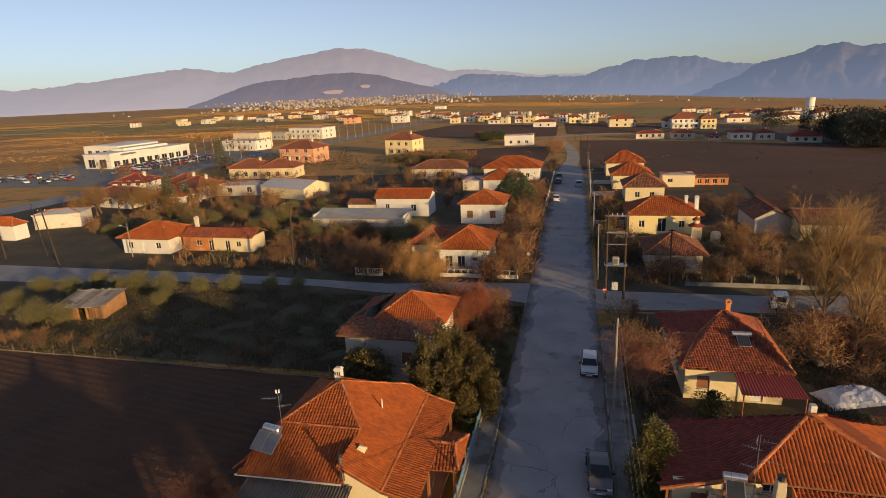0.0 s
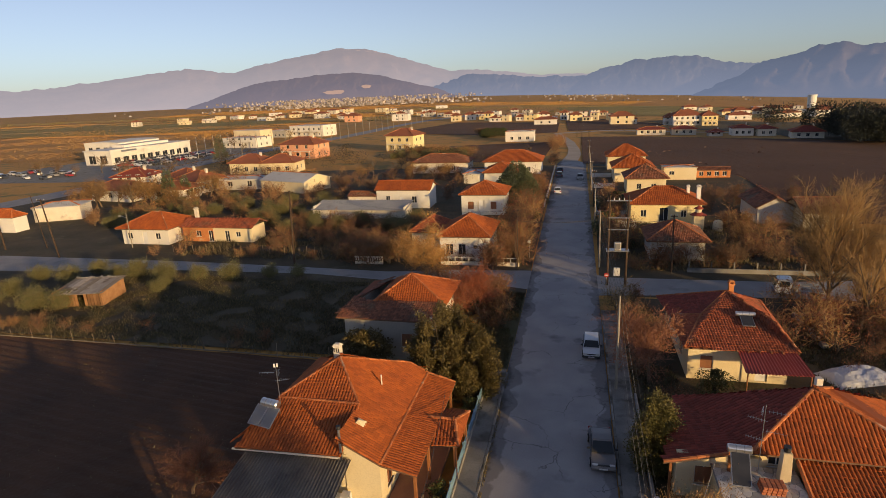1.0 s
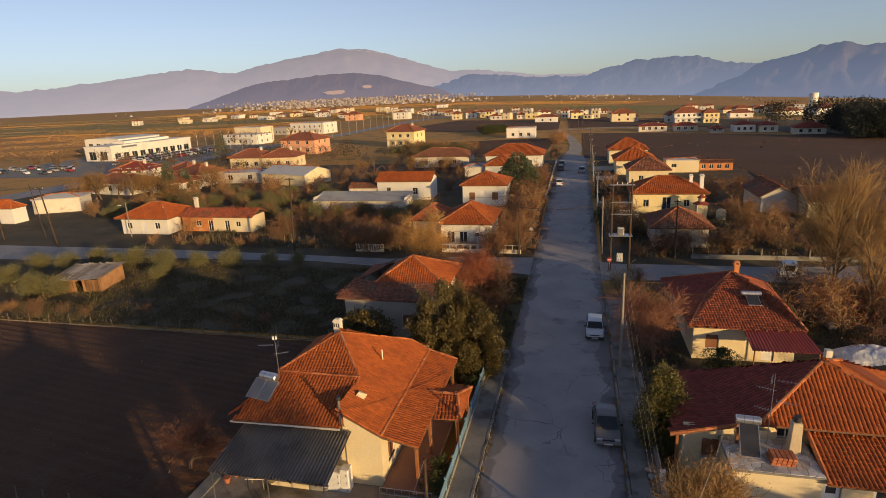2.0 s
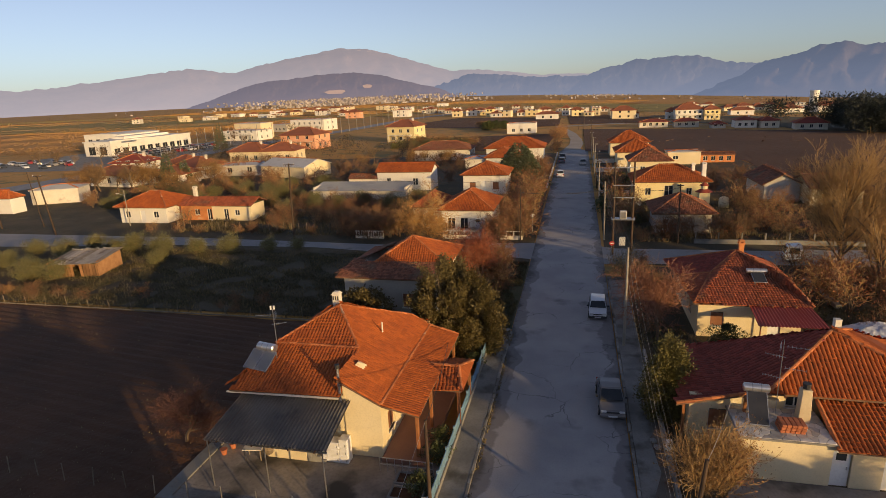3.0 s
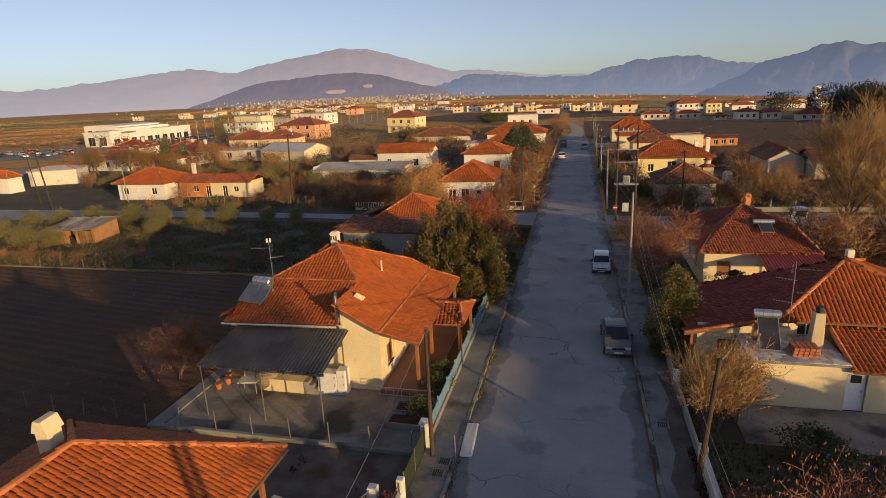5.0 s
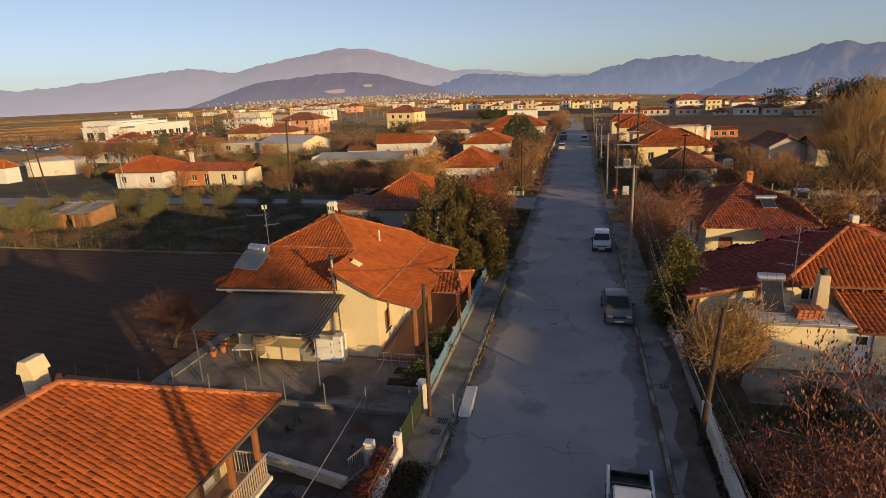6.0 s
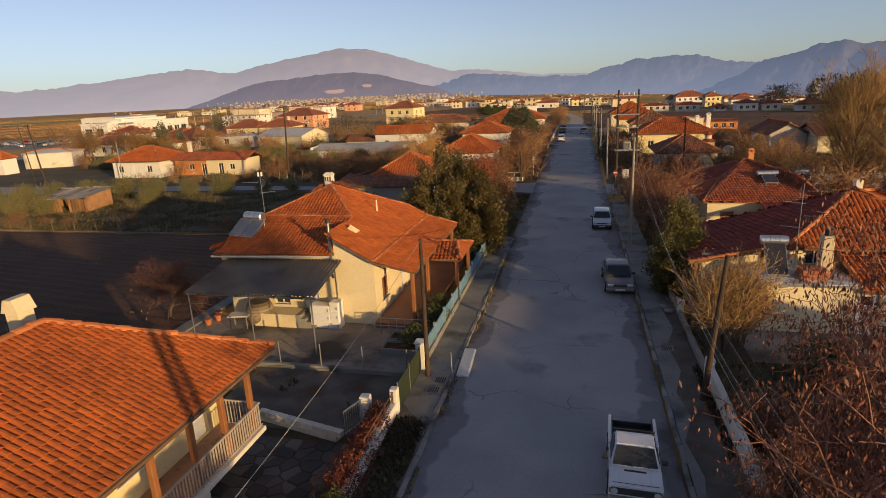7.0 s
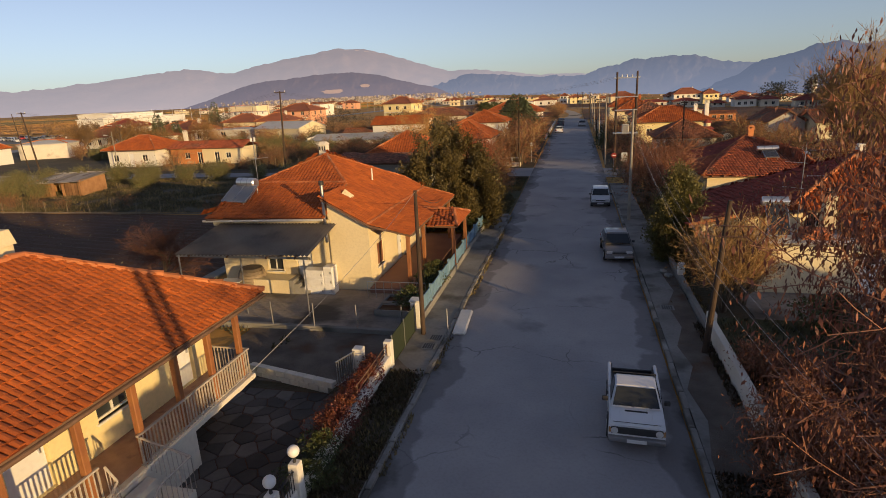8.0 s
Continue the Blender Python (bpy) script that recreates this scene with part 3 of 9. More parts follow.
def patch(name, az, el, dist, w, h, material, label, seed):
    """An irregular bare patch lying against a far slope."""
    bm = bmesh.new()
    ring = []
    for k in range(28):
        a = 2 * math.pi * k / 28
        r = 1 + 0.45 * noise.noise(Vector((math.cos(a) * 2, math.sin(a) * 2, seed)))
        t = radians(az) + w / dist * r * math.cos(a)
        z = 17 + dist * math.tan(radians(el)) + h * r * math.sin(a)
        d = dist + 0.9 * h * r * math.sin(a)
        ring.append(bm.verts.new((d * math.sin(t), d * math.cos(t), z)))
    bm.faces.new(ring)
    bmesh.ops.triangulate(bm, faces=bm.faces[:])
    tagged(part(name, bm, material, None), label, "mountain", kind="structure")


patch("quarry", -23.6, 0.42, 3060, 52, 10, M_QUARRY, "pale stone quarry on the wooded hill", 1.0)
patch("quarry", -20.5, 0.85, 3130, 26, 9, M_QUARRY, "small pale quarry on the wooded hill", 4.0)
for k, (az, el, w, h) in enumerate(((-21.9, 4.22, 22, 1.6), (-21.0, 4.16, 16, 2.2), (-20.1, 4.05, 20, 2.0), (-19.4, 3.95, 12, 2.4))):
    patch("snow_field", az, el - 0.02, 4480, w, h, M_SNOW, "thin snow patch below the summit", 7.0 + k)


# ---- roofs and walls ----
def inside(poly, u, v):
    c = False
    for (x0, y0), (x1, y1) in zip(poly, poly[1:] + poly[:1]):
        if (y0 > v) != (y1 > v) and u < x0 + (v - y0) * (x1 - x0) / (y1 - y0):
            c = not c
    return c


def plane_of(face):
    """Origin, level direction, upslope direction and normal of a roof face."""
    p = [Vector(v) for v in face]
    n = Vector((0, 0, 0))
    for a, b in zip(p, p[1:] + p[:1]):
        n += a.cross(b)
    n.normalize()
    if n.z < 0:
        n = -n
    up = (Vector((0, 0, 1)) - n * n.z).normalized()
    side = up.cross(n).normalized()
    o = sum(p, Vector((0, 0, 0))) / len(p)
    return o, side, up, n, [((q - o).dot(side), (q - o).dot(up)) for q in p]


def tile_shape(w, l, rise, seg=4):
    """Cover tile: an arched strip, a little wider and higher at its lower end."""
    vs = []
    for k, (v, wd, lift) in enumerate(((-0.04, w * 0.5, 0.055), (l, w * 0.42, 0.02))):
        for i in range(seg + 1):
            a = math.pi * i / seg
            vs.append((-wd * math.cos(a), v, lift + rise * math.sin(a)))
    fs = [(i, i + 1, seg + 2 + i, seg + 1 + i) for i in range(seg)]
    fs.append(tuple(range(seg, -1, -1)))
    return vs, fs


def tile_spots(face, w, l, rnd):
    o, side, up, n, poly = plane_of(face)
    us, vs = [q[0] for q in poly], [q[1] for q in poly]
    spots = []
    v = min(vs) + 0.02
    while v < max(vs):
        u = min(us) + w * 0.5
        while u < max(us):
            if inside(poly, u, v + l * 0.45) or inside(poly, u, v + l * 0.1):
                spots.append((o + side * u + up * v, side, up, n))
            u += w
        v += l * 0.9
    return spots


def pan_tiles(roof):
    """Clay pan tiles on a roof's boarding, between the cover tiles; gap shade is in their colour."""
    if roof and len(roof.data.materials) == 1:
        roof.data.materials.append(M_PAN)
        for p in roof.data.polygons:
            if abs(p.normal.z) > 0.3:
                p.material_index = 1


def tiled(name, faces, material, parent, w=0.22, l=0.34, rise=0.066, seg=4, seed=1, label=""):
    """All tiles of a roof in one mesh, each a body of its own."""
    rnd = random.Random(seed)
    tv, tf = tile_shape(w, l, rise, seg)
    tv = np.array(tv)
    V, F, base = [], [], 0
    for face in faces:
        for p, side, up, n in tile_spots(face, w, l, rnd):
            R = np.array([side, up, n])
            j = np.array([rnd.gauss(0, 0.008), rnd.gauss(0, 0.012), rnd.gauss(0, 0.006)])
            V.append((tv + j) @ R + np.array(p))
            F += [tuple(i + base for i in f) for f in tf]
            base += len(tv)
    if not V:
        return None
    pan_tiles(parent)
    return mesh_part(name, np.vstack(V), F, material, parent, label, kind="stuff")


def slab(name, faces, material, parent, thick=0.1, label=""):
    """The boarding under the tiles."""
    bm = bmesh.new()
    for face in faces:
        n = plane_of(face)[3]
        top = [bm.verts.new(Vector(p)) for p in face]
        bot = [bm.verts.new(Vector(p) - Vector((0, 0, thick))) for p in face]
        bm.faces.new(top)
        bm.faces.new(bot[::-1])
        k = len(face)
        for i in range(k):
            bm.faces.new((top[i], bot[i], bot[(i + 1) % k], top[(i + 1) % k]))
    bmesh.ops.remove_doubles(bm, verts=bm.verts[:], dist=2e-3)
    bmesh.ops.recalc_face_normals(bm, faces=bm.faces[:])
    return part(name, bm, material, parent, label)


def caps(name, lines, parent, r=0.11, material=None, l=0.42, single=False):
    """Ridge and hip tiles along lines, bedded in mortar; single: each tile a part of its own."""
    bm = bmesh.new()
    rnd = random.Random(len(lines))
    for a, b in lines:
        a, b = Vector(a), Vector(b)
        d = b - a
        n = max(1, int(d.length / l))
        q = d.to_track_quat('Y', 'Z').to_matrix()
        for i in range(n):
            if single:
                bm = bmesh.new()
            c, e = a + d * (i / n), a + d * ((i + 1.06) / n)
            ring = []
            tip = rnd.gauss(0, 0.012) if single else 0.0
            for p, rr, lift in ((c, r * 1.1, 0.045 + tip), (e, r * 0.88, 0.045)):
                ring.append([bm.verts.new(p + q @ Vector((-rr * math.cos(math.pi * k / 4), 0, lift + rr * math.sin(math.pi * k / 4)))) for k in range(5)])
            for k in range(4):
                bm.faces.new((ring[0][k], ring[0][k + 1], ring[1][k + 1], ring[1][k]))
            bm.faces.new(ring[0][::-1])
            if single:
                part("ridge_tile", bm, material or M_CAP_SINGLE, parent)
    if single:
        return None
    return part(name, bm, material or M_CAP, parent)


def hip_faces(x0, x1, y0, y1, ze, zr, axis='y', inset=None):
    """Faces and hip lines of a hipped roof on a rectangle; inset: how far the ridge's ends stand in (0: gables)."""
    if axis == 'y':
        xm = (x0 + x1) / 2
        i = (x1 - x0) / 2 if inset is None else inset
        i = min(i, (y1 - y0) / 2)
        a, b = (xm, y0 + i, zr), (xm, y1 - i, zr)
        A, B, C, D = (x0, y0, ze), (x1, y0, ze), (x1, y1, ze), (x0, y1, ze)
        tri = abs(a[1] - b[1]) < 0.01
        fs = [(B, C, b, a) if not tri else (B, C, a), (D, A, a, b) if not tri else (D, A, a)]
        lines = [(B, a), (A, a), (C, b), (D, b)]
        if i > 0.01:
            fs += [(A, B, a), (C, D, b)]
    else:
        ym = (y0 + y1) / 2
        i = (y1 - y0) / 2 if inset is None else inset
        i = min(i, (x1 - x0) / 2)
        a, b = (x0 + i, ym, zr), (x1 - i, ym, zr)
        A, B, C, D = (x0, y0, ze), (x1, y0, ze), (x1, y1, ze), (x0, y1, ze)
        tri = abs(a[0] - b[0]) < 0.01
        fs = [(A, B, b, a) if not tri else (A, B, a), (C, D, a, b) if not tri else (C, D, a)]
        lines = [(A, a), (D, a), (B, b), (C, b)]
        if i > 0.01:
            fs += [(D, A, a), (B, C, b)]
    if i <= 0.01:
        lines = []
    if not tri:
        lines.append((a, b))
    return fs, lines


def lean(x0, x1, y0, y1, z0, z1):
    """A single slope from z0 at y0 to z1 at y1."""
    return [((x0, y0, z0), (x1, y0, z0), (x1, y1, z1), (x0, y1, z1))]


def wall(parent, p0, p1, z0, z1, material, openings=(), thick=0.25, name="wall", detail=True, top=None, trim=True):
    """A wall from p0 to p1 seen from its right-hand side, with real openings (u, z, w, h, kind) measured from p0; top: height at p1 if it slopes."""
    p0, p1 = Vector((*p0, 0)), Vector((*p1, 0))
    d = p1 - p0
    L = d.length
    m = Matrix.Translation(p0) @ Matrix.Rotation(math.atan2(d.y, d.x), 4, 'Z')
    end = L - thick if trim else L
    us = sorted({0.0, end, *[round(o[0], 4) for o in openings], *[round(o[0] + o[2], 4) for o in openings]})
    bm = bmesh.new()
    for a, b in zip(us, us[1:]):
        mid = (a + b) / 2
        hole = [o for o in openings if o[0] - 1e-3 < mid < o[0] + o[2] + 1e-3]
        spans, z = [], z0
        for o in sorted(hole, key=lambda o: o[1]):
            spans.append((z, z0 + o[1]))
            z = z0 + o[1] + o[3]
        spans.append((z, z1))
        for s, t in spans:
            if t - s > 0.01:
                vs = box(bm, a, b, 0, thick, s, t)
                if top is not None and t == z1:
                    for v in vs[4:]:
                        v.co.z += (top - z1) * v.co.x / L
    bmesh.ops.remove_doubles(bm, verts=bm.verts[:], dist=1e-4)
    ob = part(name, bm, material, parent)
    ob.matrix_basis = m
    for u, z, w, h, kind in openings:
        opening(ob, u, z0 + z, w, h, kind, detail)
    return ob


def opening(parent, u, z, w, h, kind, detail):
    """Door, window or shuttered window set into a wall's opening."""
    if kind == 'door':
        d = part("door", box_bm(u + 0.03, u + w - 0.03, 0.10, 0.15, z, z + h - 0.03, bevel=0.01), M_DOORWHITE, parent)
        if detail:
            bm = bmesh.new()
            box(bm, u + 0.18, u + w - 0.22, 0.09, 0.1, z + h * 0.72, z + h * 0.92)
            part("door_pane", bm, M_GLASSDARK, d)
            part("door_handle", box_bm(u + w - 0.18, u + w - 0.14, 0.05, 0.1, z + 0.95, z + 1.1), M_STEEL, d)
        return
    win = part("window", box_bm(u + 0.03, u + w - 0.03, 0.14, 0.15, z + 0.03, z + h - 0.03), M_GLASSDARK, parent)
    if kind == 'far':
        return
    bm = bmesh.new()
    t = 0.06
    box(bm, u, u + w, 0.10, 0.16, z, z + t)
    box(bm, u, u + w, 0.10, 0.16, z + h - t, z + h)
    box(bm, u, u + t, 0.10, 0.16, z + t, z + h - t)
    box(bm, u + w - t, u + w, 0.10, 0.16, z + t, z + h - t)
    box(bm, u + w / 2 - t / 2, u + w / 2 + t / 2, 0.10, 0.16, z + t, z + h - t)
    part("window_frame", bm, M_WINFRAME, win)
    if detail:
        part("window_sill", box_bm(u - 0.08, u + w + 0.08, -0.06, 0.1, z - 0.06, z, bevel=0.01), M_WINFRAME, win)
    if kind == 'shutter':
        bm = bmesh.new()
        n = int((h - 0.1) / 0.07)
        rows = []
        for k in range(2 * n + 1):
            zz, yy = z + 0.05 + 0.035 * k, 0.075 if k % 2 else 0.095
            rows.append((bm.verts.new((u + 0.05, yy, zz)), bm.verts.new((u + w - 0.05, yy, zz))))
        for (a, c), (e, f) in zip(rows, rows[1:]):
            bm.faces.new((a, c, f, e))
        part("shutter", bm, M_SHUTTER, win, "brown closed roller shutter")


def chimney(parent, x, y, z0, z1, material, w=0.5, d=None):
    d = d or w
    bm = bmesh.new()
    box(bm, x - w / 2, x + w / 2, y - d / 2, y + d / 2, z0, z1 - 0.3, bevel=0.015)
    box(bm, x - w / 2 - 0.07, x + w / 2 + 0.07, y - d / 2 - 0.07, y + d / 2 + 0.07, z1 - 0.3, z1 - 0.22)
    c = part("chimney", bm, material, parent)
    bm = bmesh.new()
    for sx in (-1, 1):
        for sy in (-1, 1):
            box(bm, x + sx * w * 0.42 - 0.05, x + sx * w * 0.42 + 0.05, y + sy * d * 0.42 - 0.05, y + sy * d * 0.42 + 0.05, z1 - 0.22, z1 - 0.06)
    vs = box(bm, x - w / 2 - 0.04, x + w / 2 + 0.04, y - d / 2 - 0.04, y + d / 2 + 0.04, z1 - 0.06, z1 + 0.06)
    for v in vs[4:]:
        v.co.x, v.co.y = x + (v.co.x - x) * 0.6, y + (v.co.y - y) * 0.6
    part("chimney_cap", bm, material, c)
    return c


def box_house(name, x0, x1, y0, y1, wall_h, ridge_h, label, wall_mat, roof_mat, axis='x', inset=None, over=0.4, front=(), right=(), left=(), tile=2, z=0.0, rz=0.0, chims=(), group="", roof_label=""):
    """A plain house on a rectangle: four walls with openings, tiled roof, ridge tiles, chimneys. Placed by its middle and turned by rz."""
    cx, cy = (x0 + x1) / 2, (y0 + y1) / 2
    a, b = (x1 - x0) / 2, (y1 - y0) / 2
    h = thing(name, cx, cy, z, rz, label, "house", group)
    near = tile == 2
    wall(h, (-a, -b), (a, -b), 0, wall_h, wall_mat, front, detail=near)
    wall(h, (a, -b), (a, b), 0, wall_h, wall_mat, right, detail=near)
    wall(h, (a, b), (-a, b), 0, wall_h, wall_mat)
    wall(h, (-a, b), (-a, -b), 0, wall_h, wall_mat, left, detail=near)
    fs, lines = hip_faces(-a - over, a + over, -b - over, b + over, wall_h - 0.05, ridge_h, axis, inset)
    r = slab("roof", fs, M_UNDER if tile else roof_mat, h, 0.12)
    if tile == 2:
        tiled("roof_tiles", fs, roof_mat, r, seed=int(abs(x0) * 7) + 1)
    elif tile == 1:
        tiled("roof_tiles", fs, roof_mat, r, w=0.31, l=0.55, rise=0.075, seg=3, seed=int(abs(x0) * 7) + 1)
    if lines:
        caps("ridge_tiles", lines, r, r=0.13 if tile else 0.16, l=0.42 if tile == 2 else 1.2)
    if inset == 0:
        for s in (-1, 1):
            bm = bmesh.new()
            tri = [(s * a, -b, wall_h), (s * a, b, wall_h), (s * a, 0, ridge_h - 0.15)] if axis == 'x' else [(-a, s * b, wall_h), (a, s * b, wall_h), (0, s * b, ridge_h - 0.15)]
            off = Vector((-s * 0.2, 0, 0)) if axis == 'x' else Vector((0, -s * 0.2, 0))
            o, i = [bm.verts.new(p) for p in tri], [bm.verts.new(Vector(p) + off) for p in tri]
            bm.faces.new(o)
            bm.faces.new(i[::-1])
            for k in range(3):
                bm.faces.new((o[k], i[k], i[(k + 1) % 3], o[(k + 1) % 3]))
            part("gable", bm, wall_mat, h)
    for q in chims:
        chimney(h, q[0] - cx, q[1] - cy, wall_h, q[2] - z, q[3], *q[4:])
    return h


# ---- plants ----
def branch_mesh(spec, seed):
    """Skeleton of a tree as two bodies: trunk with limbs, and twigs. Returns their numbers and the twigs' ends."""
    rnd = random.Random(seed)
    thick, thin, tips = ([], []), ([], []), []

    def limb(out, pts, r0, r1, n):
        V, F = out
        base = len(V)
        for k, p in enumerate(pts):
            d = (pts[min(k + 1, len(pts) - 1)] - pts[max(k - 1, 0)])
            if d.length < 1e-6:
                d = Vector((0, 0, 1))
            q = d.to_track_quat('Z', 'Y').to_matrix()
            r = r0 + (r1 - r0) * k / (len(pts) - 1)
            for i in range(n):
                a = 2 * math.pi * i / n
                V.append(p + q @ Vector((r * math.cos(a), r * math.sin(a), 0)))
        for k in range(len(pts) - 1):
            for i in range(n):
                j = (i + 1) % n
                F.append((base + k * n + i, base + k * n + j, base + (k + 1) * n + j, base + (k + 1) * n + i))

    def grow(p, d, length, r, level):
        steps = 4 if level < 2 else 3 if level < 3 else 2
        pts = [p]
        for k in range(steps):
            d = (d + Vector((rnd.gauss(0, 1), rnd.gauss(0, 1), rnd.gauss(0, 1))) * (spec['bend'] if level else spec.get('stiff', spec['bend'])) + Vector((0, 0, spec['rise'][min(level, len(spec['rise']) - 1)]))).normalized()
            pts.append(pts[-1] + d * (length / steps))
        r1 = max(r * 0.55, spec['tip'])
        n = spec.get('sides', (8, 6, 3, 3, 3, 3))[level]
        limb(thick if level < 2 else thin, pts, r, r1, n)
        if level >= spec['levels']:
            tips.append((pts[-1], d))
            tips.append((pts[1], d))
            return
        kids = spec['kids'][level]
        for k in range(kids):
            f = spec['from'][level] + (1 - spec['from'][level]) * (k + rnd.random()) / kids
            x = f * steps
            i = min(int(x), steps - 1)
            q = pts[i].lerp(pts[i + 1], x - i)
            dirn = (pts[i + 1] - pts[i]).normalized()
            az = k * 2.4 + rnd.uniform(-0.5, 0.5)
            side = dirn.orthogonal().normalized()
            side.rotate(Matrix.Rotation(az, 3, dirn))
            ang = radians(spec['angle'][min(level, len(spec['angle']) - 1)] + rnd.uniform(-12, 12))
            nd = (dirn * math.cos(ang) + side * math.sin(ang)).normalized()
            grow(q, nd, length * spec['shrink'][min(level, len(spec['shrink']) - 1)] * rnd.uniform(0.75, 1.2), max(r * 0.5 * (1.1 - f * 0.4), spec['tip']), level + 1)

    for k in range(spec.get('stems', 1)):
        a = 2.4 * k
        lean_ = spec.get('lean', 0.0)
        grow(Vector((0.12 * math.cos(a) * (k > 0), 0.12 * math.sin(a) * (k > 0), 0)), Vector((lean_ * math.cos(a), lean_ * math.sin(a), 1)).normalized(), spec['trunk'] * rnd.uniform(0.85, 1.1), spec['r'], 0)
    return thick, thin, tips


def leaf_cloud(points, size, count, rnd, droop=0.0, spread=0.2):
    """Leaves, two triangles each, strewn round the twigs' ends."""
    P = np.array([p for p, d in points])
    g = np.random.RandomState(rnd)
    idx = g.randint(0, len(P), count)
    c = P[idx] + g.normal(0, spread, (count, 3))
    a = g.normal(0, 1, (count, 3))
    a[:, 2] -= droop
    a /= np.linalg.norm(a, axis=1)[:, None]
    b = np.cross(a, g.normal(0, 1, (count, 3)))
    b /= np.linalg.norm(b, axis=1)[:, None] + 1e-9
    s = size * g.uniform(0.6, 1.3, (count, 1))
    v = np.stack([c, c + a * s * 0.5 + b * s * 0.16, c + a * s, c + a * s * 0.5 - b * s * 0.16], 1).reshape(-1, 3)
    f = [(4 * i, 4 * i + 1, 4 * i + 2, 4 * i + 3) for i in range(count)]
    return v, f


def tree(name, x, y, spec, seed, label, twig, leaf=None, leaves=0, size=0.12, droop=0.0, spread=0.2, z=None, rz=0.0, group="", bark=None):
    """A tree or shrub: trunk, twigs and, where it has them, leaves."""
    t = thing(name, x, y, ground_z(x, y) if z is None else z, rz, label, spec.get('cat', "tree"), group)
    thick, thin, tips = branch_mesh(spec, seed)
    mesh_part("trunk", thick[0], thick[1], bark or M_BARK, t, smooth=True)
    if thin[0]:
        mesh_part("branchwork", thin[0], thin[1], twig, t)
    if leaf and leaves:
        v, f = leaf_cloud(tips, size, leaves, seed, droop, spread)
        mesh_part("foliage", v, f, leaf, t)
    return t


def clump(name, x, y, shape, count, size, leaf, label, seed, trunk=0.6, cat="bush", z=None, lobes=9, group=""):
    """A dense evergreen: leaves on many uneven lobes inside a body (rx, ry, height), over a short forked stem."""
    rnd = random.Random(seed)
    rx, ry, h = shape
    t = thing(name, x, y, ground_z(x, y) if z is None else z, rnd.uniform(0, 360), label, cat, group)
    bm = bmesh.new()
    tube(bm, (0, 0, -0.05), (0.05, 0, trunk + h * 0.35), 0.05 + h * 0.018, 0.03 + h * 0.008, 7)
    for k in range(5):
        a = k * 1.26
        tube(bm, (0.02, 0, trunk * 0.7 + 0.1 * k), (rx * 0.5 * math.cos(a), ry * 0.5 * math.sin(a), trunk + h * (0.35 + 0.08 * k)), 0.03 + h * 0.006, 0.015, 5)
    part("trunk", bm, M_BARK, t)
    g = np.random.RandomState(seed)
    C = []
    for k in range(lobes):
        v = (k + 0.5) / lobes
        a = k * 2.4 + rnd.uniform(-0.4, 0.4)
        w = math.sin(math.pi * min(1, 0.18 + v * 0.86)) ** 0.7
        C.append((rx * 0.55 * w * math.cos(a), ry * 0.55 * w * math.sin(a), trunk + (h - trunk) * (0.12 + 0.76 * v), rnd.uniform(0.42, 0.62) * w + 0.12))
    C = np.array(C)
    idx = g.randint(0, len(C), count)
    d = g.normal(0, 1, (count, 3))
    d /= np.linalg.norm(d, axis=1)[:, None]
    rad = C[idx, 3:4] * (g.uniform(0.5, 1.0, (count, 1)) ** 0.5) * (1 + 0.25 * np.sin(d[:, :1] * 9 + idx[:, None]) * np.cos(d[:, 2:] * 8))
    c = C[idx, :3] + d * rad * np.array([rx, ry, (h - trunk) * 0.36])
    c[:, 2] = np.maximum(c[:, 2], 0.08)
    a = d + g.normal(0, 0.7, (count, 3))
    a /= np.linalg.norm(a, axis=1)[:, None]
    b = np.cross(a, g.normal(0, 1, (count, 3)))
    b /= np.linalg.norm(b, axis=1)[:, None] + 1e-9
    s = size * g.uniform(0.6, 1.4, (count, 1))
    v = np.stack([c, c + a * s * 0.5 + b * s * 0.34, c + a * s, c + a * s * 0.5 - b * s * 0.34], 1).reshape(-1, 3)
    mesh_part("foliage", v, [(4 * i, 4 * i + 1, 4 * i + 2, 4 * i + 3) for i in range(count)], leaf, t)
    return t


BARE = dict(trunk=2.6, r=0.16, levels=4, kids=(6, 5, 5, 4), angle=(38, 36, 38), shrink=(0.75, 0.62, 0.6), bend=0.14, rise=(0.02, 0.05, 0.04), tip=0.010)
BARE['from'] = (0.35, 0.2, 0.2, 0.2)
BUSHY = dict(sides=(5, 4, 3, 3), trunk=1.3, r=0.05, levels=3, kids=(5, 5, 4), angle=(34, 36, 38), shrink=(0.72, 0.62, 0.6), bend=0.2, rise=(0.05, 0.04, 0.02), tip=0.009, stems=6, lean=0.35, cat="shrub")
BUSHY['from'] = (0.15, 0.15, 0.15)
POPLAR = dict(trunk=7.5, r=0.30, levels=4, kids=(16, 9, 6, 5), angle=(40, 30, 27), shrink=(0.78, 0.46, 0.5), bend=0.07, rise=(0.0, 0.12, 0.10), tip=0.011)
POPLAR['from'] = (0.10, 0.15, 0.15, 0.15)


# ---- the village houses ----
def windows(L, n, z=0.9, w=1.0, h=1.2, kind='window'):
    gap = (L - n * w) / (n + 1)
    return [(gap + i * (w + gap), z, w, h, kind) for i in range(n)]


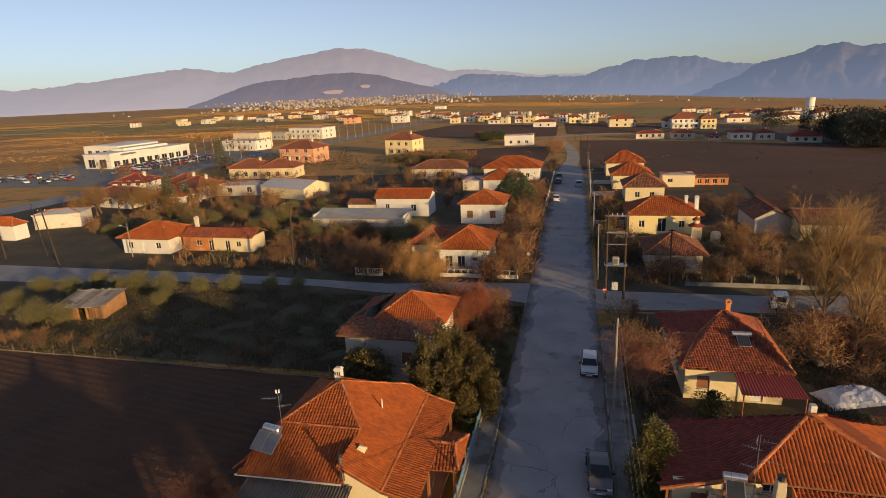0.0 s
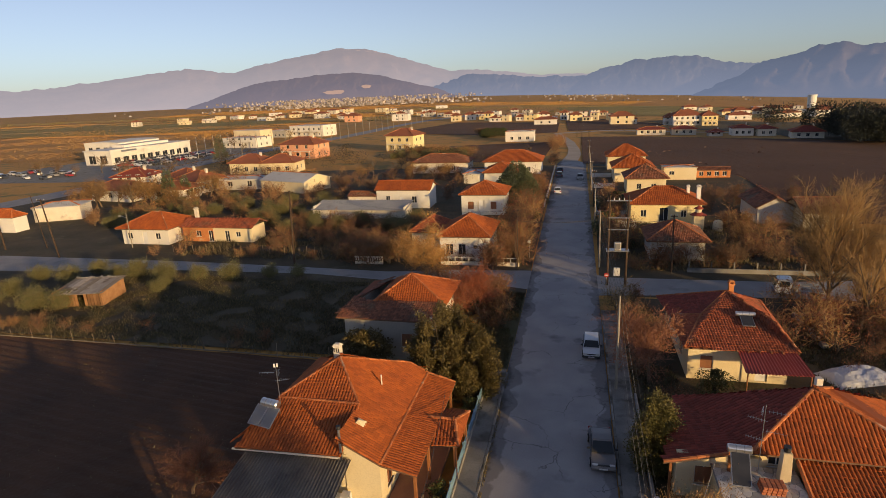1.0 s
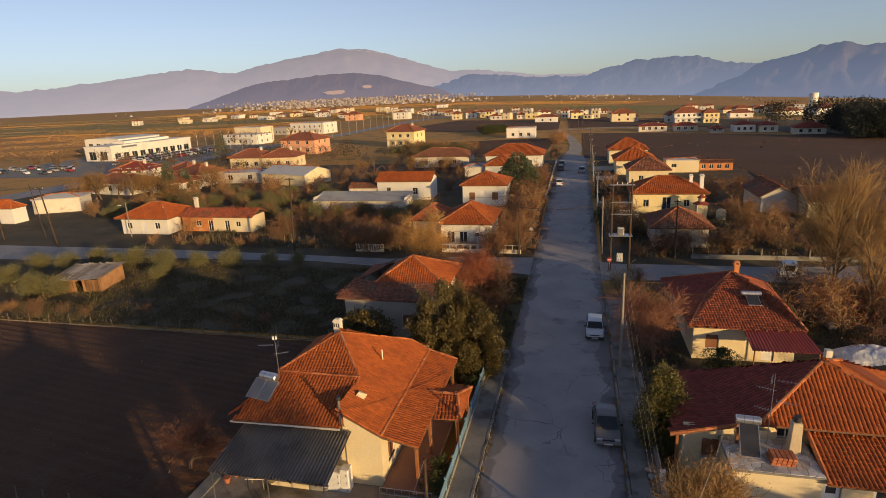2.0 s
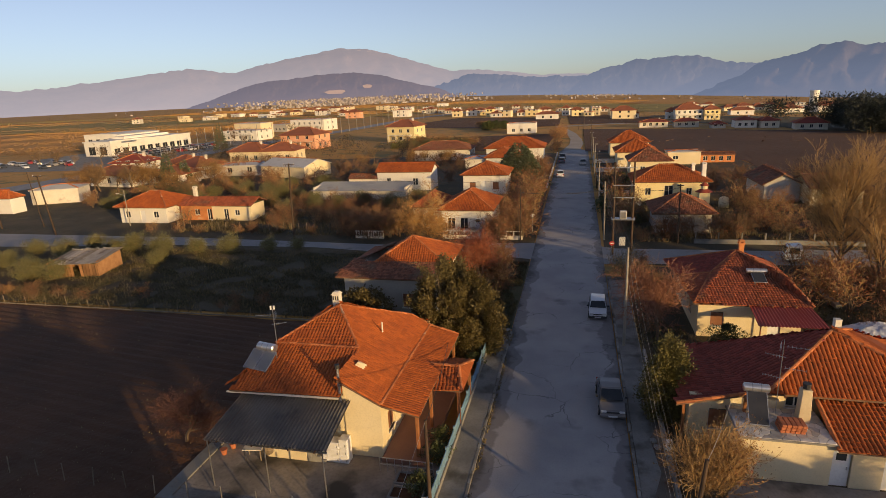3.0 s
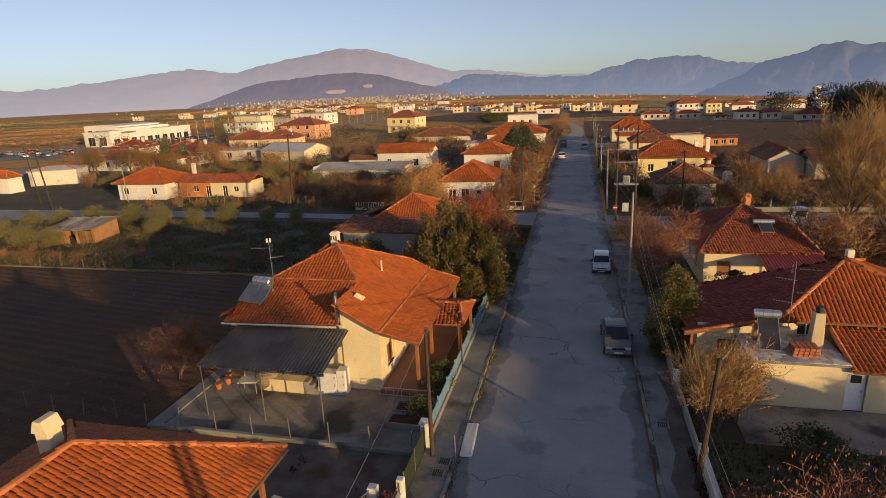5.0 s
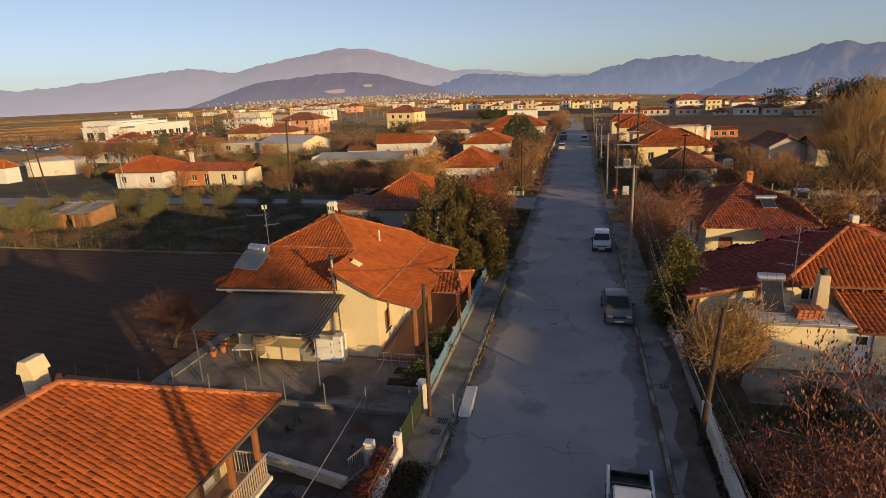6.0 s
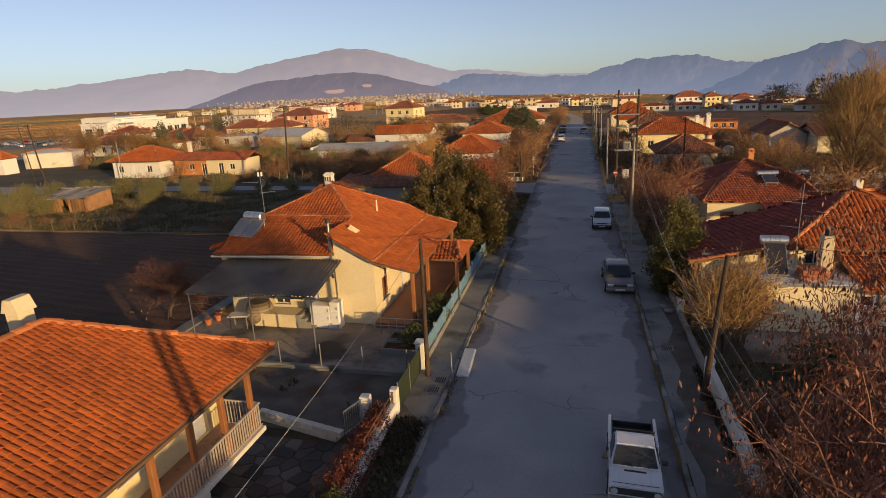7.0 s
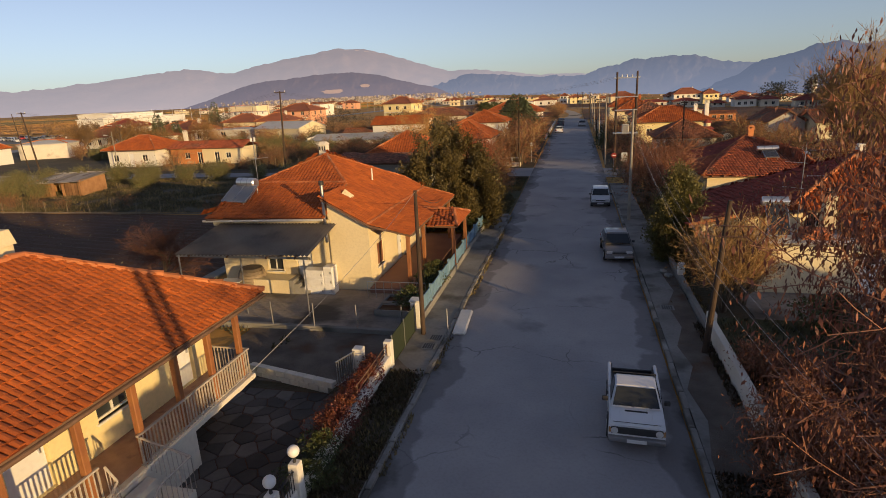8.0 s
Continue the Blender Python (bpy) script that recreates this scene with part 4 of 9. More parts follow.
# house with the grey awning
def awning_house():
    h = thing("awning_house", 0, 0, 0, 0, "cream rendered bungalow with orange clay tile roof and porch", "house")
    wall(h, (-18.2, 25.5), (-11.85, 25.5), 0, 3.72, M_CREAM, [(2.6, 0.9, 0.9, 1.1, 'window'), (4.3, 0.55, 0.9, 2.05, 'door')], trim=False)
    wall(h, (-11.85, 25.4), (-9.75, 25.4), 0, 4.62, M_CREAM, [], top=3.5, trim=False)
    wall(h, (-9.75, 25.66), (-9.75, 35.8), 0, 3.42, M_CREAM, [(0.8, 0.95, 1.1, 1.25, 'shutter'), (4.2, 0.2, 1.0, 2.1, 'door'), (7.2, 0.95, 1.2, 1.2, 'shutter')])
    wall(h, (-9.75, 36.2), (-18.2, 36.2), 0, 3.65, M_CREAM)
    wall(h, (-18.2, 36.2), (-18.2, 25.5), 0, 3.72, M_CREAM, windows(10.7, 3))
    A = (-14.62, 31.95, 6.26)
    east = [A, (-10.87, 35.6, 4.25), (-9.55, 35.6, 3.54), (-9.55, 25.0, 3.54), (-11.95, 25.0, 4.83), (-11.95, 28.4, 4.83)]
    skirt = [(-7.5, 25.1, 3.04), (-7.5, 35.4, 3.04), (-9.55, 35.5, 3.53), (-9.55, 25.0, 3.53)]
    south = [A, (-11.95, 28.4, 4.95), (-17.3, 28.3, 5.12)]
    wing = [(-18.4, 24.75, 3.86), (-11.9, 24.95, 3.86), (-11.95, 28.4, 5.06), (-17.3, 28.35, 5.1)]
    west, west_end = [A, (-18.6, 36.6, 3.5), (-18.6, 28.0, 3.8)], [(-18.4, 24.75, 3.86), (-17.3, 28.35, 5.1), A, (-18.6, 28.0, 3.8)]
    north = [A, (-10.87, 35.65, 4.25), (-9.55, 36.0, 3.5), (-18.6, 36.6, 3.5)]
    roofs = [east, skirt, south, wing]
    r = slab("roof", roofs + [west, west_end, north], M_UNDER, h, 0.1)
    tiled("roof_tiles", roofs + [west, west_end, north], M_TILE, r, w=0.2, l=0.32, rise=0.08, seed=3)
    caps("ridge_tiles", [((-9.55, 25.0, 3.56), (-9.55, 35.6, 3.56)), (A, (-11.95, 28.4, 4.95)), ((-11.95, 28.4, 5.06), (-17.3, 28.35, 5.1)), (A, (-17.3, 28.3, 5.12)), (A, (-10.87, 35.6, 4.27)), ((-10.87, 35.6, 4.27), (-9.55, 35.6, 3.56)), ((-9.55, 35.6, 3.56), (-7.5, 35.4, 3.06))], r, r=0.09, single=True)
    # small dormer vent
    bm = bmesh.new()
    vs = [bm.verts.new(p) for p in ((-11.75, 26.9, 4.66), (-11.1, 26.9, 4.34), (-11.45, 26.95, 5.0), (-11.75, 27.7, 4.7), (-11.1, 27.7, 4.38))]
    for f in ((0, 1, 2), (1, 4, 2), (4, 3, 2), (3, 0, 2), (0, 3, 4, 1)):
        bm.faces.new([vs[i] for i in f])
    part("roof_vent", bm, M_CREAM, r)
    front = [(-7.6, 28.6, 2.66), (-5.95, 28.65, 2.62), (-6.5, 30.6, 3.12), (-8.7, 30.6, 3.18)]
    end = [(-5.95, 28.65, 2.62), (-5.95, 32.5, 2.6), (-6.5, 30.6, 3.12)]
    rear = [(-5.95, 32.5, 2.6), (-7.6, 32.5, 2.66), (-8.7, 30.6, 3.18), (-6.5, 30.6, 3.12)]
    p = slab("porch_roof", [front, end, rear], M_UNDER, h, 0.08)
    tiled("porch_tiles", [front, end, rear], M_TILE, p, seed=5)
    caps("porch_ridge", [((-8.7, 30.6, 3.2), (-6.5, 30.6, 3.14)), ((-6.5, 30.6, 3.14), (-5.95, 28.65, 2.64)), ((-6.5, 30.6, 3.14), (-5.95, 32.5, 2.62))], p, single=True)
    for x, y, z in ((-7.75, 25.5, 2.98), (-7.75, 28.4, 2.98), (-6.2, 28.9, 2.55), (-6.2, 32.2, 2.55), (-7.8, 35.0, 2.95)):
        bm = box_bm(x - 0.09, x + 0.09, y - 0.09, y + 0.09, 0, z, bevel=0.015)
        part("porch_post", bm, M_WOOD, h, "reddish varnished wooden post")
    part("porch_floor", box_bm(-9.75, -7.2, 25.0, 36.2, -0.05, 0.3, bevel=0.02), M_TILEFLOOR, h)
    part("gutter", tube_bm((-18.6, 24.8, 3.72), (-11.9, 24.9, 3.8), 0.06, 0.06, 8), M_OLDWHITE, h)
    part("gable_trim", box_bm(-18.4, -11.7, 25.35, 25.48, 3.35, 3.72), M_CREAM, h)
    c = part("chimney", box_bm(-15.25, -14.75, 32.3, 32.75, 5.4, 6.85, bevel=0.02), M_OLDWHITE, h, "white rendered chimney with slotted cap")
    bm = bmesh.new()
    for k in range(3):
        box(bm, -15.2 + 0.16 * k, -15.12 + 0.16 * k, 32.28, 32.3, 6.5, 6.75)
    part("chimney_slot", bm, M_PLASTIC, c)
    vs_bm = bmesh.new()
    vs = box(vs_bm, -15.3, -14.7, 32.25, 32.8, 6.85, 7.02)
    for v in vs[4:]:
        v.co.x, v.co.y = -15 + (v.co.x + 15) * 0.55, 32.5 + (v.co.y - 32.5) * 0.55
    part("chimney_cap", vs_bm, M_OLDWHITE, c)
    f = part("flue_pipe", tube_bm((-11.9, 25.15, 2.6), (-11.9, 25.15, 5.5), 0.08, 0.08, 10), M_STEEL, h)
    part("flue_cowl", tube_bm((-11.9, 25.15, 5.5), (-11.9, 25.15, 5.7), 0.13, 0.13, 10), M_PLASTIC, f)
    part("vent_pipe", tube_bm((-11.6, 31.5, 4.6), (-11.6, 31.5, 5.45), 0.05, 0.05, 8), M_OLDWHITE, h)


awning_house()


def corrugated(name, p00, p10, p11, p01, material, parent, pitch=0.18, amp=0.035, label=""):
    """A wavy sheet roof over four corners; the waves run from the p00-p10 edge to the p01-p11 edge."""
    p00, p10, p11, p01 = map(Vector, (p00, p10, p11, p01))
    n = int((p10 - p00).length / pitch) * 4
    V, F = [], []
    for i in range(n + 1):
        u = i / n
        dz = amp * math.sin(i * math.pi / 2)
        for e in (0.0, -0.02):
            V.append(p00.lerp(p10, u) + Vector((0, 0, dz + e)))
            V.append(p01.lerp(p11, u) + Vector((0, 0, dz + e)))
    for i in range(n):
        a = 4 * i
        F += [(a, a + 4, a + 5, a + 1), (a + 2, a + 3, a + 7, a + 6), (a, a + 2, a + 6, a + 4), (a + 1, a + 5, a + 7, a + 3)]
    F += [(0, 1, 3, 2), (4 * n, 4 * n + 2, 4 * n + 3, 4 * n + 1)]
    return mesh_part(name, V, F, material, parent, label, smooth=False)


def awning():
    a = thing("awning", 0, 0, 0, 0, "grey corrugated sheet awning on thin steel posts", "awning")
    corrugated("awning_sheet", (-17.95, 21.5, 2.9), (-11.2, 21.6, 2.95), (-11.35, 25.25, 3.55), (-17.9, 25.25, 3.5), M_ASBESTOS, a, 0.19, 0.04)
    part("front_beam", box_bm(-17.95, -11.2, 21.62, 21.7, 2.76, 2.86), M_STEEL, a)
    for x in (-17.85, -14.6, -11.45):
        part("awning_post", tube_bm((x, 21.66, 0), (x, 21.66, 2.8), 0.035, 0.035, 8), M_STEEL, a)
    for x in (-17.2, -15.2, -13.2, -11.8):
        part("rafter", box_bm(x - 0.03, x + 0.03, 0, 3.8, -0.04, 0.04, m=pose(0, 21.5, 2.83, 9.2)), M_UNDER, a)


awning()


def solar_heater(name, x, y, z, rz, tilt, label, wide=0.95, long=1.65, count=2, tank=1.3, r=0.29, legs=0.45, dark=False):
    """Tilted collectors with frames and pipes under a lying tank with end caps and straps, on a steel stand."""
    s = thing(name, x, y, z, rz, label, "solar heater")
    top_y, top_z = long * math.cos(radians(tilt)), long * math.sin(radians(tilt))
    ty, tz = top_y + 0.12, top_z + r * 0.75
    t = part("tank", tube_bm((-tank / 2, ty, tz), (tank / 2, ty, tz), r, r, 20), M_TANK, s, "shiny steel water tank", smooth=False)
    for sx in (-1, 1):
        part("end_cap", tube_bm((sx * tank / 2, ty, tz), (sx * (tank / 2 + 0.05), ty, tz), r * 0.96, r * 0.7, 20), M_TANK, t)
    for sx in (-0.18, 0.18):
        part("strap", tube_bm((sx * tank - 0.02, ty, tz), (sx * tank + 0.02, ty, tz), r + 0.012, r + 0.012, 20), M_STEEL, t)
    m = pose(0, 0, 0.03, tilt)
    for k in range(count):
        x0 = -wide * count / 2 + wide * k + 0.02
        c = part("collector", box_bm(x0, x0 + wide - 0.04, 0, long, 0, 0.07, bevel=0.01, m=m), M_STEEL, s)
        part("collector_glass", box_bm(x0 + 0.04, x0 + wide - 0.08, 0.04, long - 0.04, 0.071, 0.077, m=m), M_PANEL if dark else M_PANEL_SKY, c)
    for sx in (-0.38, 0.38):
        w = wide * count * sx
        part("stand", tube_bm((w, ty, -legs), (w, ty, tz - r * 0.8), 0.025, 0.025, 6), M_STEEL, s)
        part("stand", tube_bm((w, 0.05, -legs), (w, 0.05, 0.06), 0.025, 0.025, 6), M_STEEL, s)
        part("brace", tube_bm((w, 0.05, -legs * 0.5), (w, ty, tz - r), 0.02, 0.02, 6), M_STEEL, s)
    part("pipe", tube_bm((-wide * count * 0.42, top_y - 0.02, top_z), (-tank * 0.4, ty, tz - r * 0.5), 0.018, 0.018, 6), M_PLASTIC, s)
    return s


solar_heater("solar_heater", -17.55, 26.1, 4.42, -12, 34, "solar water heater with panels greyed for reflected sky on the roof tiles", 0.88, 1.3, 2, 1.15, 0.26)


def antenna(name, x, y, z0, z1, label, arms=2, reach=0.5, rz=20):
    """A mast with comb-shaped arms, a grid reflector and thin stays."""
    a = thing(name, x, y, z0, rz, label, "antenna")
    H = z1 - z0
    part("mast", tube_bm((0, 0, -0.3), (0, 0, H), 0.024, 0.018, 6), M_STEEL, a)
    for k in range(arms):
        z = H - 0.35 - 0.6 * k
        side = -1 if k % 2 == 0 else 0.7
        b = part("boom", tube_bm((-0.15, 0, z), (side * reach * 2, 0, z + 0.05), 0.014, 0.012, 5), M_STEEL, a)
        for i in range(7):
            u, w = i / 6, 0.24 - 0.02 * i
            part("element", tube_bm((side * reach * 2 * u, -w, z + 0.05 * u), (side * reach * 2 * u, w, z + 0.05 * u), 0.007, 0.007, 4), M_STEEL, b)
    g = part("reflector", tube_bm((0.1, -0.28, H - 0.55), (0.1, 0.28, H - 0.55), 0.008, 0.008, 4), M_STEEL, a)
    for k in range(4):
        part("reflector_bar", tube_bm((0.1, -0.28, H - 0.5 + 0.1 * k), (0.16, 0.28, H - 0.5 + 0.1 * k), 0.007, 0.007, 4), M_STEEL, g)
    for k in (-0.09, 0.09) if arms < 3 else ():
        part("amplifier", box_bm(k - 0.05, k + 0.05, -0.05, 0.05, H - 0.02, H + 0.22, bevel=0.02), M_WINFRAME, a)
    return a


antenna("roof_antenna", -17.0, 27.9, 4.9, 7.5, "thin metal television antenna on the roof")


# house with the pillared veranda
NH = dict(x0=-18.6, x1=-9.45, y0=3.0, y1=15.05, ze=3.72, zr=5.9)


def veranda_house():
    h = thing("veranda_house", 0, 0, 0, 0, "pale yellow house with orange tile roof and wooden veranda posts", "house")
    wx, floor_z = -11.15, 1.35
    ops = [(0.9, floor_z + 0.85, 1.0, 1.3, 'window'), (3.0, floor_z + 0.02, 1.05, 2.2, 'door'), (5.4, floor_z + 0.75, 1.15, 1.35, 'window'), (8.1, floor_z + 0.02, 0.95, 2.2, 'door')]
    wall(h, (-17.2, 4.4), (wx, 4.4), 0, 3.6, M_YELLOW, [])
    wall(h, (wx, 4.4), (wx, 14.1), 0, 3.6, M_YELLOW, ops)
    wall(h, (wx, 14.1), (-17.2, 14.1), 0, 3.6, M_YELLOW, windows(6, 2, 2.0))
    wall(h, (-17.2, 14.1), (-17.2, 4.4), 0, 3.6, M_YELLOW)
    fs, lines = hip_faces(NH['x0'], NH['x1'], NH['y0'], NH['y1'], NH['ze'], NH['zr'], 'y', 3.75)
    r = slab("roof", fs, M_UNDER, h, 0.12)
    caps("ridge_tiles", lines, r, r=0.12, single=True)
    part("gutter", tube_bm((-9.42, 3.0, 3.62), (-9.42, 15.05, 3.62), 0.055, 0.055, 8), M_UNDER, h)
    c = part("chimney", box_bm(-15.45, -14.95, 11.35, 11.85, 4.6, 6.1, bevel=0.03), M_CREAM, h, "cream rendered chimney with sloping hood")
    bm = bmesh.new()
    vs = box(bm, -15.5, -14.9, 11.3, 11.9, 6.1, 6.5)
    for v in vs[4:]:
        v.co.x = -15.2 + (v.co.x + 15.2) * 0.45
    part("chimney_hood", bm, M_CREAM, c)
    part("veranda_floor", box_bm(wx, -9.5, 4.4, 14.1, floor_z - 0.16, floor_z, bevel=0.02), M_OLDWHITE, h)
    part("veranda_tiles", box_bm(wx + 0.02, -9.72, 4.45, 14.0, floor_z, floor_z + 0.012), M_PEBBLE, h, "reddish pebble-dash floor of the veranda")
    part("base_wall", box_bm(-9.9, -9.68, 4.4, 11.3, -0.05, floor_z - 0.163, bevel=0.01), M_OLDWHITE, h)
    for y in (12.6, 13.95):
        bm = bmesh.new()
        vs = box(bm, wx + 0.08, -9.62, y - 0.12, y + 0.12, floor_z - 0.62, floor_z - 0.163)
        for v in vs[:4]:
            v.co.x = wx + 0.08 + (v.co.x - wx - 0.08) * 0.72
        part("slab_bracket", bm, M_OLDWHITE, h)
    part("plinth", box_bm(wx - 0.02, wx + 0.08, 4.4, 14.1, -0.05, floor_z - 0.16), M_GREYWALL, h)
    for y in (13.72, 12.35, 10.98, 9.52, 7.98, 6.3, 4.6):
        part("veranda_post", box_bm(-9.78, -9.62, y - 0.08, y + 0.08, floor_z, 3.62, bevel=0.015), M_WOOD, h, "varnished wooden post")
    rail = part("railing", box_bm(-9.66, -9.58, 9.32, 14.05, floor_z + 0.82, floor_z + 0.87, bevel=0.01), M_RAIL, h, "white baluster railing")
    k = 0
    y = 9.37
    while y < 14.05:
        part("baluster", box_bm(-9.64, -9.6, y - 0.011, y + 0.011, floor_z + 0.02, floor_z + 0.82), M_RAIL, rail)
        y += 0.118
    part("lower_rail", box_bm(-9.65, -9.59, 9.32, 14.05, floor_z + 0.06, floor_z + 0.1), M_RAIL, rail)
    rail = part("railing", box_bm(-11.1, -9.6, 14.0, 14.06, floor_z + 0.82, floor_z + 0.87, bevel=0.01), M_RAIL, h)
    x = -11.05
    while x < -9.65:
        part("baluster", box_bm(x - 0.011, x + 0.011, 14.01, 14.05, floor_z + 0.02, floor_z + 0.82), M_RAIL, rail)
        x += 0.118
    rail = part("railing", box_bm(-9.66, -9.58, 4.4, 8.2, floor_z + 0.82, floor_z + 0.87, bevel=0.01), M_RAIL, h)
    y = 4.5
    while y < 8.2:
        part("baluster", box_bm(-9.64, -9.6, y - 0.011, y + 0.011, floor_z + 0.02, floor_z + 0.82), M_RAIL, rail)
        y += 0.118
    land = floor_z - 0.34
    part("stair_step", box_bm(-9.5, -9.22, 8.28, 9.26, 0, floor_z - 0.17, bevel=0.012), M_OLDWHITE, h)
    part("stair_landing", box_bm(-9.22, -8.2, 8.28, 9.26, 0, land, bevel=0.015), M_OLDWHITE, h)
    for k in range(5):
        part("stair_step", box_bm(-9.2, -8.2, 8.0 - 0.28 * k, 8.28 - 0.28 * k, 0, land - 0.17 * (k + 1), bevel=0.012), M_OLDWHITE, h)
    for p, q in (((-9.5, 9.3, floor_z), (-8.22, 9.3, land)), ((-8.22, 9.3, land), (-8.22, 8.3, land)), ((-8.22, 8.3, land), (-8.22, 6.9, 0.1)), ((-9.5, 8.24, floor_z), (-9.24, 8.24, land)), ((-9.24, 8.24, land), (-9.24, 6.9, 0.1))):
        p, q = Vector(p), Vector(q)
        up = Vector((0, 0, 0.85))
        rail = part("stair_railing", tube_bm(p + up, q + up, 0.03, 0.03, 6), M_RAIL, h)
        n = max(2, int((q - p).length / 0.13))
        for k in range(n + 1):
            c = p.lerp(q, k / n)
            part("baluster", tube_bm(c, c + up, 0.011, 0.011, 5), M_RAIL, rail)
    return r, fs


veranda_roof, veranda_faces = veranda_house()

# right-hand houses, the nearest with a roof terrace
def terrace_house():
    h = thing("terrace_house", 0, 0, 0, 0, "cream house with dark red tile roof and a paved roof terrace", "house")
    wall(h, (6.6, 29.9), (11.0, 29.9), 0, 2.9, M_CREAM, [(1.0, 0.9, 1.0, 1.2, 'shutter'), (2.7, 0.05, 0.95, 2.05, 'door')], trim=False)
    wall(h, (10.4, 30.2), (19.6, 30.2), 0, 3.35, M_CREAM, [(1.0, 2.35, 0.9, 0.8, 'window')])
    wall(h, (19.6, 30.2), (19.6, 35.6), 0, 3.3, M_CREAM)
    wall(h, (19.6, 35.6), (6.6, 35.6), 0, 2.6, M_CREAM)
    wall(h, (6.6, 35.6), (6.6, 29.9), 0, 2.6, M_CREAM, windows(5.7, 2, 0.9, 1.0, 1.2, 'shutter'))
    A, B = (14.5, 33.6, 5.45), (15.6, 33.9, 5.42)
    west, lean_to = [(10.3, 29.8, 3.35), A, (7.2, 35.9, 2.95)], [(5.8, 29.2, 2.6), (10.3, 29.8, 3.35), (7.2, 35.9, 2.95)]
    south = [(10.3, 29.8, 3.3), (20.2, 29.8, 3.3), A]
    east = [(20.2, 29.8, 3.3), (20.4, 36.2, 3.3), B, A]
    north = [(20.4, 36.2, 3.3), (7.2, 35.9, 2.95), A, B]
    r = slab("roof", [west, lean_to, south, east, north], M_UNDER, h, 0.1)
    # shade of the west and north slopes is put into a darker tile
    tiled("west_tiles", [west, lean_to, north], M_TILE_DARK, r, seed=11, label="clay tiles darkened for the shaded west and north faces")
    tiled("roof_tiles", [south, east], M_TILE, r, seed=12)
    caps("ridge_tiles", [((10.5, 29.9, 3.4), A), ((20.2, 29.8, 3.32), A), (A, B), ((5.8, 29.2, 2.62), (10.3, 29.8, 3.37))], r, r=0.11)
    for k in range(10):
        x = 11.2 + 0.9 * k
        part("rafter_end", box_bm(x, x + 0.09, 29.75, 30.2, 3.1, 3.2), M_WOOD, h)
    # annex with terrace and lean-to
    wall(h, (8.5, 27.05), (20.0, 27.05), 0, 2.25, M_CREAM, [(4.1, 0.0, 0.85, 2.0, 'door'), (6.3, 0.0, 0.85, 2.0, 'door')])
    wall(h, (8.5, 30.1), (8.5, 27.05), 0, 2.25, M_CREAM)
    wall(h, (20.0, 27.05), (20.0, 30.1), 0, 2.25, M_CREAM)
    t = part("terrace", box_bm(8.4, 12.75, 26.95, 30.0, 2.25, 2.36, bevel=0.02), M_CONCRETE, h, "broken stone paving on a flat roof")
    l = lean(12.7, 20.3, 26.75, 29.9, 2.15, 3.0)
    r2 = slab("lean_to_roof", l, M_UNDER, h, 0.08)
    tiled("lean_to_tiles", l, M_TILE, r2, seed=14)
    caps("verge_tiles", [((12.75, 26.8, 2.15), (12.75, 29.9, 3.0))], r2, r=0.12)
    bm = bmesh.new()
    vs = box(bm, 11.5, 12.1, 28.65, 29.2, 2.3, 4.2)
    for v in vs[4:]:
        v.co.x, v.co.y = 11.82 + (v.co.x - 11.82) * 0.78, 28.95 + (v.co.y - 28.95) * 0.8
    bmesh.ops.bevel(bm, geom=bm.edges[:], offset=0.03, segments=1, affect='EDGES')
    c = part("chimney", bm, M_OLDCREAM, h, "stained cream chimney with black pot")
    part("chimney_pot", tube_bm((11.82, 28.95, 4.2), (11.82, 28.95, 4.5), 0.17, 0.2, 10), M_PLASTIC, c)
    part("ridge_chimney", box_bm(14.75, 15.1, 33.9, 34.25, 5.1, 6.0, bevel=0.02), M_OLDWHITE, h)
    for x in (6.2, 9.2):
        part("porch_post", box_bm(x - 0.07, x + 0.07, 29.25, 29.4, 0, 2.6 + 0.24 * (x - 6.2)), M_WOOD, h)
    return t


terrace_floor = terrace_house()
solar_heater("solar_heater", 9.55, 27.98, 2.42, -4, 46, "solar water heater with dark panel on the roof terrace", 1.0, 1.75, 1, 1.15, 0.23, 0.05, True)
antenna("roof_antenna", 10.7, 29.4, 2.3, 6.6, "tall metal television antenna on the terrace", 4, 0.55, 160)
pile = thing("brick_pile", 11.0, 28.0, 2.36, 0, "stack of spare red roof tiles on the terrace", "tiles")
rnd = random.Random(7)
for k in range(3):
    for i in range(5):
        for j in range(2):
            part("tile", box_bm(-0.6 + 0.23 * i + 0.03 * k, -0.39 + 0.23 * i + 0.03 * k, -0.4 + 0.42 * j, 0.0 + 0.42 * j, 0.16 * k, 0.16 * k + 0.15, bevel=0.02), M_TERRACOTTA, pile)


